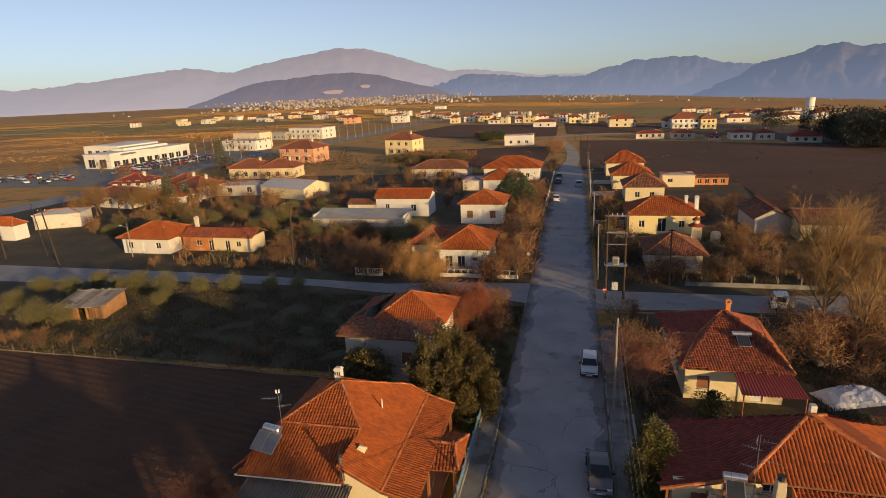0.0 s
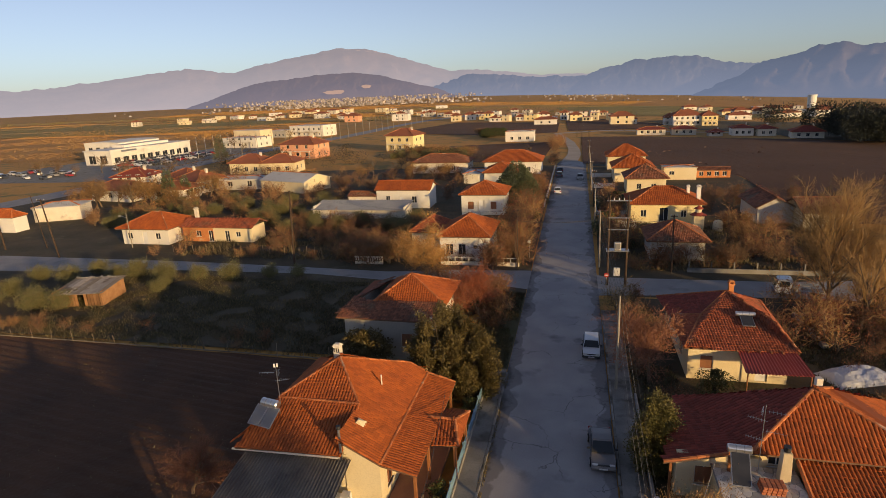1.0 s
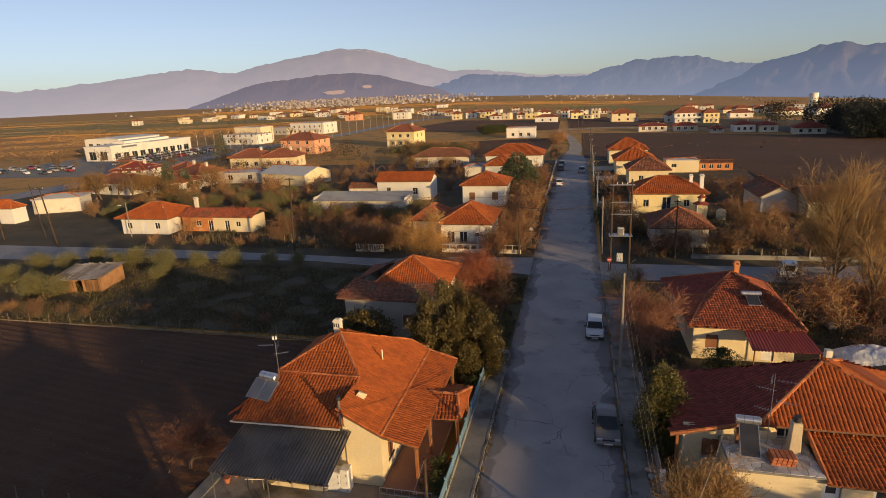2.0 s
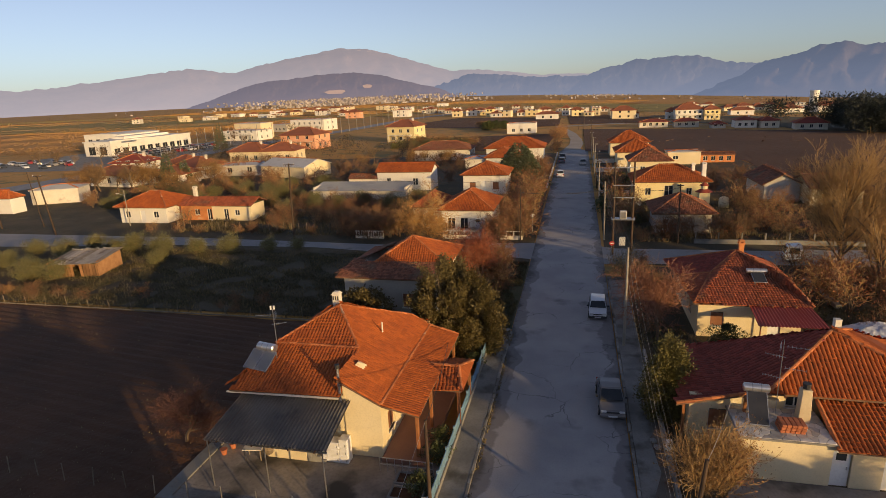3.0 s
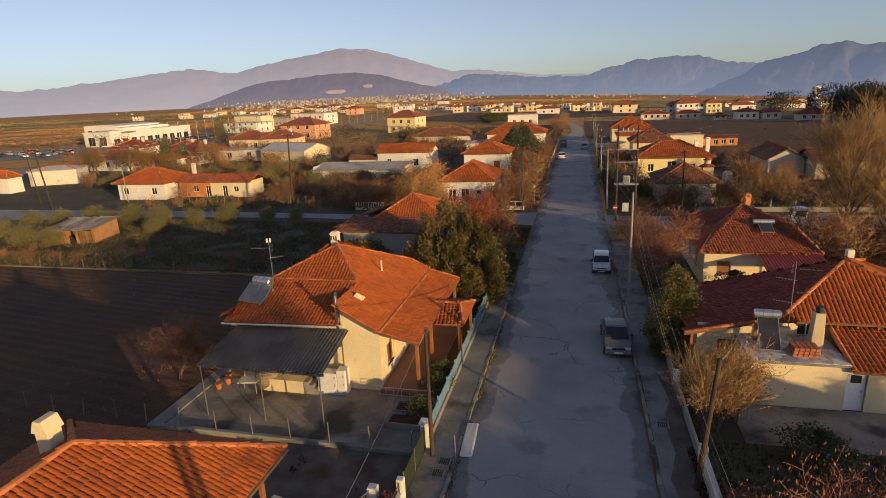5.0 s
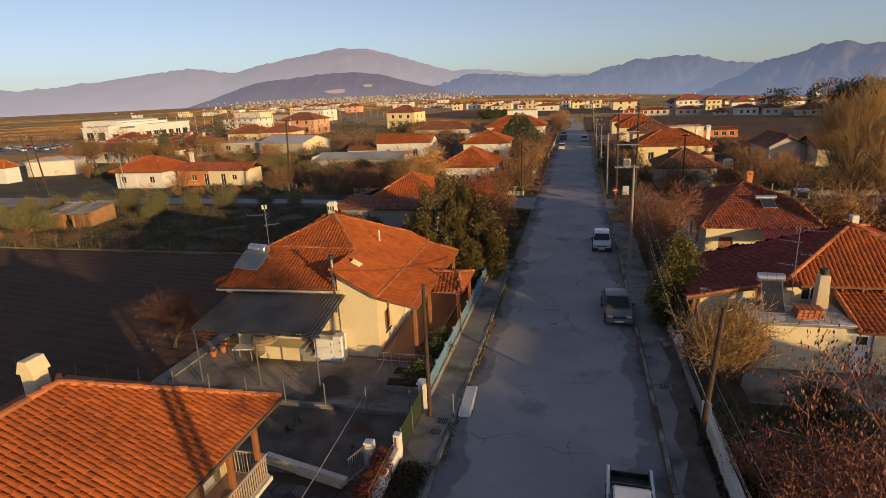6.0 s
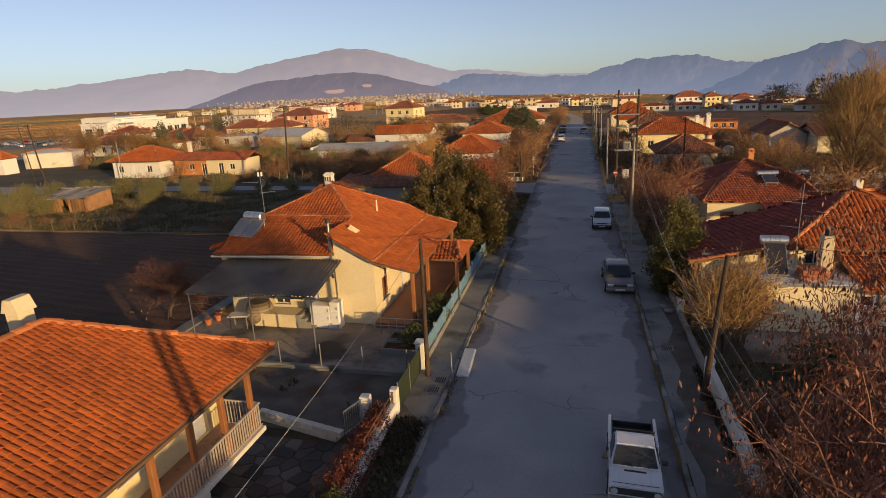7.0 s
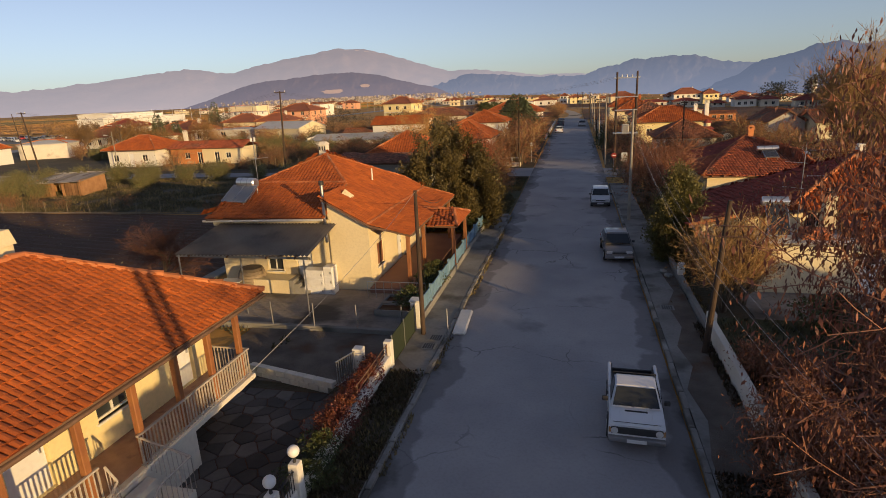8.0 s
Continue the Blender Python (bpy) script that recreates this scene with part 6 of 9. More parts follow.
        for yy in (f + 0.72, b - 0.62):
            wheel(c, s * (half - 0.06), yy, 0.31, 0.18)
    part("bonnet_vent", box_bm(-0.3, 0.3, f + 0.56, f + 0.66, 0.9, 0.915, bevel=0.004), M_PLASTIC, body)
    part("grille", box_bm(-0.66, 0.66, f - 0.025, f + 0.02, 0.56, 0.755, bevel=0.01), M_PLASTIC, c)
    bp = part("front_bumper", box_bm(-half, half, f - 0.12, f + 0.05, 0.36, 0.5, bevel=0.03), M_BUMPER, c, "dull grey bumper")
    part("number_plate", box_bm(-0.25, 0.25, f - 0.132, f - 0.12, 0.38, 0.48), M_DOORWHITE, bp)
    return c


pickup("pickup_truck", 2.04, 15.62, -2.5, "old white pickup with open load bed parked at the kerb")
car("saloon_car", 2.62, 33.0, 2, M_CARTAUPE, "taupe grey saloon car parked at the kerb", 4.0, 1.6, 1.4)
car("hatchback_car", 2.3, 48.0, -1, M_CARWHITE, "small white hatchback parked in the street", 3.6, 1.58, 1.4, 'hatch')
for x, y, rz, paint, lab in ((-3.4, 127.5, 182, M_CARWHITE, "white car parked at the kerb"), (-3.7, 151.5, 180, M_CARDARK, "dark car parked at the kerb"), (-3.8, 160.0, 180, M_CARDARK, "dark estate car parked at the kerb"), (1.6, 147.0, 0, M_CARSILVER, "silver car parked at the kerb")):
    car("parked_car", x, y, rz, paint, lab, group="cars in the far street")


def flatbed(name, x, y, rz, label):
    c = thing(name, x, y, 0.0, rz, label, "truck")
    bm = bmesh.new()
    profile_body(bm, [(-2.4, 0.4), (-2.42, 0.95), (-2.15, 1.9), (-1.0, 2.0), (-0.75, 1.9), (-0.7, 0.4)], 0.85, (1.0, 0.10), 0.05)
    part("cab", bm, M_CARWHITE, c)
    quad("windscreen", [(-0.72, -2.40, 1.12), (0.72, -2.40, 1.12), (0.68, -2.2, 1.8), (-0.68, -2.2, 1.8)], M_GLASSDARK, c, 0.03)
    for s in (-1, 1):
        quad("side_window", [(s * 0.845, -2.0, 1.15), (s * 0.845, -1.0, 1.15), (s * 0.79, -1.0, 1.75), (s * 0.79, -1.9, 1.75)], M_GLASSDARK, c, 0.015)
        wheel(c, s * 0.72, -1.6, 0.33, 0.2)
        wheel(c, s * 0.72, 1.5, 0.33, 0.2)
        part("headlight", tube_bm((s * 0.6, -2.46, 0.72), (s * 0.6, -2.38, 0.72), 0.1, 0.1, 12), M_LAMP, c)
    part("load_bed", box_bm(-0.9, 0.9, -0.6, 2.5, 0.72, 0.85, bevel=0.02), M_PALESHEET, c)
    for s in (-1, 1):
        part("bed_side", box_bm(s * 0.88 - 0.03, s * 0.88 + 0.03, -0.6, 2.5, 0.85, 1.25), M_PALESHEET, c)
    part("bumper", box_bm(-0.85, 0.85, -2.52, -2.38, 0.38, 0.55, bevel=0.03), M_PLASTIC, c)


flatbed("flatbed_truck", 24.6, 65.0, -100, "small white flatbed truck parked in the lane")

# ---- poles and cables ----
def pole(name, x, y, h, material, label, lean_x=0.0, lean_y=0.0, arm=0.0, r=0.13, lamp=False, cat="utility pole", arms=1):
    p = thing(name, x, y, ground_z(x, y), 0, label, cat)
    part("shaft", tube_bm((0, 0, -0.2), (lean_x, lean_y, h), r, r * 0.62, 10), material, p)
    for k in range(arms if arm else 0):
        z = h - 0.25 - 0.8 * k
        a = part("crossarm", box_bm(lean_x - arm, lean_x + arm, lean_y - 0.06, lean_y + 0.06, z, z + 0.11), M_POLE, p)
        for s in (-0.9, 0.0, 0.9):
            part("insulator", tube_bm((lean_x + s * arm, lean_y, z + 0.1), (lean_x + s * arm, lean_y, z + 0.28), 0.05, 0.035, 8), M_WINFRAME, a)
    if lamp:
        a = part("lamp_arm", tube_bm((lean_x, lean_y, h - 0.9), (lean_x - 1.1, lean_y, h - 0.55), 0.03, 0.03, 6), M_STEEL, p)
        part("lamp_head", box_bm(lean_x - 1.6, lean_x - 1.0, lean_y - 0.11, lean_y + 0.11, h - 0.62, h - 0.5, bevel=0.04), M_WINFRAME, a)
    return p


pole("wooden_pole", -5.72, 20.3, 6.05, M_POLE, "slim dark wooden pole on the pavement", 0.0, 0.0, r=0.11)
pole("wooden_pole", 4.9, 20.0, 5.7, M_POLE, "leaning dark wooden pole beside the white wall", 0.4, 0.0, r=0.12)
pole("concrete_pole", 4.05, 41.5, 7.9, M_POLE_PALE, "tall grey concrete street pole with insulators", 0.0, 0.0, 0.0, r=0.12)
pole("concrete_pole", 3.85, 73.4, 7.6, M_POLE_PALE, "slim pale concrete pole at the crossing", -0.1, 0, r=0.13)
pole("wooden_pole", 12.6, 72.2, 7.4, M_POLE, "brown wooden pole in the garden", -0.1, 0, 0.4, r=0.12)
pole("lane_pole", -38.9, 70.8, 10.8, M_POLE, "brown wooden power pole beside the lane", 0.5, 0, 0.8, r=0.15)
pole("lane_pole", -80.5, 70.6, 9.6, M_POLE, "leaning wooden power pole beside the lane", -1.1, 0, 0.8, r=0.14)
pole("lane_pole", -88.6, 75.8, 9.4, M_POLE, "slim leaning power pole", -1.0, 0, 0.0, r=0.09)
pole("lane_pole", -95.8, 74.2, 10.2, M_POLE, "wooden power pole with stay", -0.4, 0, 1.0, r=0.15)
pole("lamp_pole", -72.5, 77.4, 6.0, M_POLE_PALE, "pale street lamp pole before the cottage", 0, 0, lamp=True, r=0.09)
pole("garden_pole", -6.8, 72.4, 7.0, M_POLE, "thin wooden pole at the corner garden", 0, 0, r=0.09)
for y, x in ((98, 3.9), (112, 4.0), (126, 3.9), (142, 3.9), (158, 3.9), (176, 4.2)):
    pole("street_pole", x, y, 7.2, M_POLE_PALE if y % 4 else M_POLE, "street pole beside the kerb", 0, 0, 0.4, r=0.11)
for y, x in ((205, 4.6), (240, 2.5), (285, 0.5)):
    pole("track_pole", x, y, 8.0, M_POLE, "wooden pole beside the earth track", 0, 0, 0.6, r=0.13)

tr = thing("transformer_stand", 5.55, 66.5, 0, 0, "twin wooden poles carrying a grey transformer", "transformer")
for x in (-1.05, 1.05):
    part("shaft", tube_bm((x, 0, -0.2), (x, 0, 10.9), 0.16, 0.1, 10), M_POLE, tr)
part("crossarm", box_bm(-1.35, 1.35, -0.08, 0.08, 10.2, 10.32), M_STEEL, tr)
for x in (-0.55, 0.0, 0.55):
    part("insulator", tube_bm((x, 0, 10.32), (x, 0, 10.6), 0.06, 0.04, 8), M_WINFRAME, tr)
for z in (6.8, 8.2):
    part("beam", box_bm(-1.2, 1.2, -0.12, -0.04, z, z + 0.1), M_STEEL, tr)
part("platform", box_bm(-1.3, 1.3, -0.6, 0.5, 4.3, 4.42), M_STEEL, tr)
body = part("transformer", box_bm(-0.38, 0.38, -0.4, 0.25, 4.42, 5.3, bevel=0.06), M_GREYWALL, tr)
for k in range(7):
    part("cooling_fin", box_bm(-0.33 + 0.1 * k, -0.305 + 0.1 * k, -0.5, -0.4, 4.52, 5.2), M_GREYWALL, body)
part("switch_box", box_bm(-0.35, 0.35, -0.3, 0.0, 1.2, 2.2, bevel=0.03), M_PALESHEET, tr)


def cable(a, b, sag, material, label, r=0.014, n=18):
    a, b = Vector(a), Vector(b)
    pts = [a.lerp(b, i / n) - Vector((0, 0, sag * 4 * (i / n) * (1 - i / n))) for i in range(n + 1)]
    V, F = [], []
    turn = (b - a).to_track_quat('Z', 'Y').to_matrix()
    for k, p in enumerate(pts):
        V += [p + turn @ Vector((r * math.cos(math.pi * i / 2), r * math.sin(math.pi * i / 2), 0)) for i in range(4)]
        if k:
            F += [(4 * k - 4 + i, 4 * k - 4 + (i + 1) % 4, 4 * k + (i + 1) % 4, 4 * k + i) for i in range(4)]
    return tagged(mesh_part("power_cable", V, F, material), label, "cable", group="overhead cables")


cable((-5.72, 20.3, 6.0), (-5.8, -14, 6.6), 1.75, M_WIRE_PALE, "pale service cable hanging between poles", 0.008)
cable((-5.72, 20.3, 5.95), (-8.3, 36.5, 3.0), 0.5, M_WIRE, "thin service cable to the house", 0.014)
for k, (dx, dz) in enumerate(((-0.45, 7.6), (-0.25, 7.4), (0.0, 7.65), (0.25, 7.4), (0.45, 7.6), (0.1, 6.9))):
    cable((4.05 + dx, 41.5, dz), (4.5 + dx * 1.3, -10, dz + 0.3), 2.9 + 0.12 * k, M_WIRE_PALE if k % 2 else M_WIRE, "bare overhead cable along the street", 0.005, 26)
    cable((4.05 + dx, 41.5, dz), (3.85 + dx, 73.4, dz - 0.2), 0.7, M_WIRE, "bare overhead cable along the street", 0.012)
cable((5.3, 20.0, 5.6), (8.6, 29.6, 2.9), 0.3, M_WIRE_PALE, "thin service cable to the house", 0.012)
for x in (-0.8, 0.0, 0.8):
    cable((5.55 + x, 66.5, 10.5), (-38.4 + x, 70.8, 10.6), 2.2, M_WIRE, "high cable over the lane", 0.006, 24)
    cable((-38.4 + x, 70.8, 10.6), (-81.6 + x, 70.6, 9.5), 2.0, M_WIRE, "high cable over the lane", 0.006, 24)
    cable((4.6 + x, 73.4, 6.6), (-6.8 + x * 0.2, 72.4, 6.4), 0.4, M_WIRE, "cable across the street", 0.014)
    cable((5.55 + x, 66.5, 8.2), (12.6 + x * 0.2, 72.2, 7.0), 0.5, M_WIRE, "cable to the garden pole", 0.012)
for y0, y1 in ((73.4, 98), (98, 112), (112, 126), (126, 142), (142, 158), (158, 176)):
    cable((3.9, y0, 7.1), (3.9, y1, 7.1), 0.4, M_WIRE, "cable along the far street", 0.014)

# signs
def sign(name, x, y, h, label, face):
    s = thing(name, x, y, 0, 0, label, "road sign")
    part("post", tube_bm((0, 0, -0.1), (0, 0, h), 0.03, 0.03, 8), M_STEEL, s)
    d = part("disc", tube_bm((0, -0.05, h - 0.25), (0, -0.03, h - 0.25), 0.28, 0.28, 20), face, s)
    if face is M_REDSIGN:
        part("white_bar", box_bm(-0.19, 0.19, -0.058, -0.05, h - 0.3, h - 0.2), M_DOORWHITE, d)
    return s


sign("stop_sign", 4.25, 63.4, 2.5, "red round sign with a white bar at the crossing", M_REDSIGN)
sign("round_sign", -5.6, 77.0, 2.6, "grey back of a round sign on a pale post", M_PALESHEET)

# ---- walls, fences and yards ----
yard = tagged(part("yard", box_bm(-19.6, -6.3, 20.5, 25.45, -0.05, 0.03), M_YARD, None), "stained concrete yard before the awning house", "pavement", kind="structure")
tagged(part("yard_path", box_bm(-20.4, -19.6, 20.3, 28.5, -0.05, 0.1, bevel=0.02), M_CONCRETE, None), "pale concrete path along the field", "pavement", kind="structure")
tagged(part("garden_earth", box_bm(-13.5, -6.35, 15.9, 20.2, -0.05, 0.02), M_LITTER, None), "brown trodden garden earth behind the low stone wall", "ground", kind="structure")
tagged(part("terrace_yard", box_bm(7.6, 22.0, 23.6, 27.0, -0.05, 0.03), M_YARD, None), "worn concrete yard before the terrace house", "pavement", kind="structure")
tagged(part("garden_grass", box_bm(5.6, 12.0, 19.0, 23.6, -0.05, 0.03), M_LAWN, None), "dark green grass behind the white wall", "lawn", kind="structure")

yw = thing("yard_fence", 0, 0, 0, 0, "thin metal posts and wire on a low concrete wall", "fence")
part("footing", box_bm(-19.6, -6.3, 20.2, 20.42, -0.05, 0.22, bevel=0.02), M_CONCRETE, yw)
for k in range(8):
    x = -18.4 + 1.96 * k
    part("post", tube_bm((x, 20.31, 0.1), (x + random.uniform(-0.05, 0.05), 20.31, 1.25), 0.03, 0.03, 6), M_STEEL, yw)
for z in (0.55, 0.85, 1.15):
    part("wire", tube_bm((-19.4, 20.31, z), (-6.4, 20.31, z), 0.003, 0.003, 4), M_WIRE, yw)

ff = thing("field_fence", 0, 0, 0, 0, "crooked thin posts along the ploughed field", "fence")
rnd = random.Random(5)
for k in range(26):
    x = -21 - 2.6 * k
    part("post", tube_bm((x, 43.0 + rnd.uniform(-0.1, 0.1), -0.1), (x + rnd.uniform(-0.12, 0.12), 43.0, 1.2 + rnd.uniform(-0.2, 0.2)), 0.035, 0.03, 5), M_OLDWOOD, ff)
part("rail", tube_bm((-21, 43, 0.15), (-86, 43.3, 0.12), 0.07, 0.07, 5), M_OLDWOOD, ff)
ff = thing("field_fence", 0, 0, 0, 0, "thin posts between the field and the houses", "fence")
for k in range(9):
    part("post", tube_bm((-20.6 - 1.9 * k, 20.6 + rnd.uniform(-0.1, 0.1), -0.1), (-20.6 - 1.9 * k + rnd.uniform(-0.1, 0.1), 20.6, 1.1), 0.03, 0.03, 5), M_OLDWOOD, ff)
ff = thing("ruin_fence", 0, 0, 0, 0, "row of weathered posts before the brick ruin", "fence")
for k in range(24):
    x = -63 + 1.25 * k
    part("post", tube_bm((x, 75.5 + rnd.uniform(-0.2, 0.2), -0.1), (x + rnd.uniform(-0.1, 0.1), 75.5, 1.3 + rnd.uniform(-0.2, 0.2)), 0.045, 0.04, 5), M_OLDWOOD, ff)

bf = thing("blue_fence", -6.15, 0, 0.1, 0, "pale blue metal fence on a low concrete wall", "fence")
part("footing", box_bm(-0.1, 0.1, 21.3, 43.2, -0.15, 0.3, bevel=0.02), M_CONCRETE, bf)
y = 21.4
while y < 43:
    part("post", box_bm(-0.06, 0.06, y - 0.06, y + 0.06, 0.3, 1.12, bevel=0.01), M_BLUE, bf)
    pn = part("panel", box_bm(-0.02, 0.02, y + 0.08, y + 1.86, 0.36, 0.98), M_BLUE, bf)
    for k in range(6):
        part("slat", box_bm(0.021, 0.035, y + 0.12 + 0.3 * k, y + 0.16 + 0.3 * k, 0.36, 0.98), M_BLUE, pn)
    y += 1.95
gp = thing("gate_pillar", -6.15, 20.95, 0.0, 0, "white rendered gate pillar with flat cap", "pillar")
part("shaft", box_bm(-0.2, 0.2, -0.2, 0.2, -0.1, 1.3, bevel=0.02), M_WHITE, gp)
part("cap", box_bm(-0.25, 0.25, -0.25, 0.25, 1.3, 1.38, bevel=0.02), M_WHITE, gp)
gf = thing("green_fence", -6.15, 0, 0.0, 0, "fence with dark green mesh screen", "fence")
for y in (17.6, 19.1, 20.6):
    part("post", tube_bm((0, y, -0.1), (0, y, 1.25), 0.03, 0.03, 6), M_STEEL, gf)
part("screen", box_bm(-0.012, 0.012, 17.5, 20.75, 0.1, 1.2), M_GREENFENCE, gf)
ww = thing("white_garden_wall", -6.2, 0, 0, 0, "low white rendered garden wall with wire top", "wall")
part("wall_body", box_bm(-0.1, 0.1, 8.6, 17.4, -0.1, 0.62, bevel=0.02), M_WHITE, ww)
part("end_pillar", box_bm(-0.14, 0.14, 17.2, 17.5, -0.1, 1.15, bevel=0.02), M_WHITE, ww)
for z in (0.85, 1.05):
    part("rail", tube_bm((0, 14.2, z), (0, 17.3, z), 0.018, 0.018, 5), M_UNDER, ww)
for k in range(4):
    part("upright", tube_bm((0, 14.3 + 0.95 * k, 0.6), (0, 14.3 + 0.95 * k, 1.08), 0.018, 0.018, 5), M_UNDER, ww)
for y in (10.2, 9.1):
    g = thing("globe_lamp", -6.15, y, 0, 0, "white globe lamp on a white gate post", "lamp", "gate lamps")
    part("post", box_bm(-0.13, 0.13, -0.13, 0.13, -0.1, 1.3, bevel=0.02), M_WHITE, g)
    part("stem", tube_bm((0, 0, 1.3), (0, 0, 1.48), 0.04, 0.04, 8), M_PLASTIC, g)
    bm = bmesh.new()
    ball(bm, 0, 0, 1.6, 0.15)
    part("globe", bm, M_GLOBE, g, smooth=True)
iron = thing("iron_gate", -6.15, 9.65, 0, 90, "black iron bar gate between white posts", "gate")
for k in range(8):
    part("bar", tube_bm((-0.38 + 0.11 * k, 0, 0.1), (-0.38 + 0.11 * k, 0, 1.2), 0.012, 0.012, 5), M_PLASTIC, iron)
for z in (0.2, 1.1):
    part("rail", box_bm(-0.42, 0.42, -0.02, 0.02, z, z + 0.04), M_PLASTIC, iron)
sw = thing("stone_wall", -11.4, 16.4, 0, -13.3, "low wall of whitewashed blocks", "wall")
for row in range(2):
    for k in range(9):
        x0 = 0.42 * k + (0.21 if row else 0)
        part("block", box_bm(x0 + 0.008, x0 + 0.412, -0.12, 0.12, -0.02 + 0.22 * row, 0.195 + 0.22 * row, bevel=0.014), M_OLDWHITE, sw)
gg = thing("garden_gate", -7.55, 15.8, 0, 70, "small grey bar gate beside a white pillar", "gate")
for k in range(10):
    part("bar", tube_bm((0.11 * k, 0, 0.08), (0.11 * k, 0, 1.0), 0.012, 0.012, 5), M_STEEL, gg)
for z in (0.1, 0.96):
    part("rail", box_bm(-0.03, 1.03, -0.02, 0.02, z, z + 0.04), M_STEEL, gg)
gp = thing("gate_pillar", -7.15, 16.85, 0, 0, "white rendered gate pillar at the lawn", "pillar")
part("shaft", box_bm(-0.18, 0.18, -0.18, 0.18, -0.05, 1.05, bevel=0.02), M_WHITE, gp)

rw = thing("white_street_wall", 5.42, 0, 0, 0, "low whitewashed wall beside the pavement", "wall")
part("wall_body", box_bm(-0.12, 0.12, -8.0, 21.6, -0.1, 0.8, bevel=0.02), M_OLDWHITE, rw)
part("end_pillar", box_bm(-0.16, 0.16, 21.4, 21.75, -0.1, 1.05, bevel=0.02), M_OLDWHITE, rw)
rw = thing("grey_street_wall", 5.4, 0, 0, 0, "low grey concrete wall beside the pavement", "wall")
part("wall_body", box_bm(-0.1, 0.1, 21.8, 40.5, -0.1, 0.42, bevel=0.02), M_CONCRETE, rw)
part("pillar", box_bm(-0.15, 0.15, 28.0, 28.3, 0.4, 1.0, bevel=0.02), M_WHITE, rw)
board = thing("white_slab", -4.35, 21.75, 0.02, 3, "worn white slab lying at the kerb", "slab")
part("slab_body", box_bm(-0.28, 0.28, -1.25, 1.25, 0, 0.16, bevel=0.06), M_WHITE, board)
for x, y, lab in ((4.25, 24.3, "square iron drain cover in the pavement"), (-5.2, 19.2, "square iron drain cover in the pavement"), (-5.1, 20.0, "square iron drain cover in the pavement")):
    d = thing("drain_cover", x, y, 0.117, 0, lab, "drain cover")
    part("frame", box_bm(-0.28, 0.28, -0.28, 0.28, 0, 0.008), M_CONCRETE, d)
    for k in range(5):
        part("bar", box_bm(-0.22 + 0.09 * k, -0.16 + 0.09 * k, -0.22, 0.22, 0.008, 0.014), M_PLASTIC, d)

# fences by the crossing and the far kerbs
cf = thing("corner_fence", 0, 0, 0, 0, "white low wall and rail fence before the bungalow", "fence")
part("footing", box_bm(-17.5, -6.6, 72.6, 72.8, -0.1, 0.5), M_OLDWHITE, cf)
for k in range(12):
    part("post", box_bm(-17.4 + 0.96 * k, -17.3 + 0.96 * k, 72.64, 72.76, 0.5, 1.15), M_PALESHEET, cf)
part("rail", box_bm(-17.4, -6.7, 72.67, 72.73, 1.05, 1.12), M_PALESHEET, cf)
cf = thing("balustrade", 0, 0, 0, 0, "white balustrade wall beside the lane", "fence")
part("footing", box_bm(-30.0, -25.8, 72.0, 72.2, -0.1, 0.35), M_OLDWHITE, cf)
part("top_rail", box_bm(-30.0, -25.8, 72.0, 72.2, 0.95, 1.08), M_OLDWHITE, cf)
for k in range(12):
    part("baluster", box_bm(-29.9 + 0.36 * k, -29.75 + 0.36 * k, 72.04, 72.16, 0.35, 0.95), M_OLDWHITE, cf)
kerbwall = thing("left_kerb_wall", 0, 0, 0, 0, "long white kerb wall along the far street", "wall")
part("wall_body", box_bm(-5.6, -5.4, 112, 170, -0.1, 0.7), M_OLDWHITE, kerbwall)
rf = thing("lane_wall", 0, 0, 0, 0, "low concrete wall with fence posts beside the lane", "wall")
part("wall_body", box_bm(14.5, 40.0, 72.2, 72.4, -0.1, 0.55), M_CONCRETE, rf)
for k in range(10):
    part("post", box_bm(14.6 + 2.6 * k, 14.72 + 2.6 * k, 72.25, 72.37, 0.5, 1.4), M_CONCRETE, rf)
pr = thing("villa_fence", 0, 0, 0, 0, "white rail fence and low wall of the yellow villa", "fence")
part("footing", box_bm(4.6, 10.5, 95.0, 95.2, -0.1, 0.6), M_WHITE, pr)
part("top_rail", box_bm(4.6, 10.5, 95.05, 95.15, 1.15, 1.25), M_WHITE, pr)
for k in range(14):
    part("baluster", box_bm(4.7 + 0.42 * k, 4.8 + 0.42 * k, 95.05, 95.15, 0.6, 1.15), M_WHITE, pr)
for y in (104, 118, 134, 150):
    kw = thing("front_wall", 0, 0, 0, 0, "white front garden wall of a street house", "wall", "front walls")
    part("wall_body", box_bm(4.4, 9.4, y, y + 0.25, -0.1, 1.0), M_WHITE, kw)
    part("side_wall", box_bm(4.3, 4.5, y, y + 10, -0.1, 0.9), M_OLDWHITE, kw)

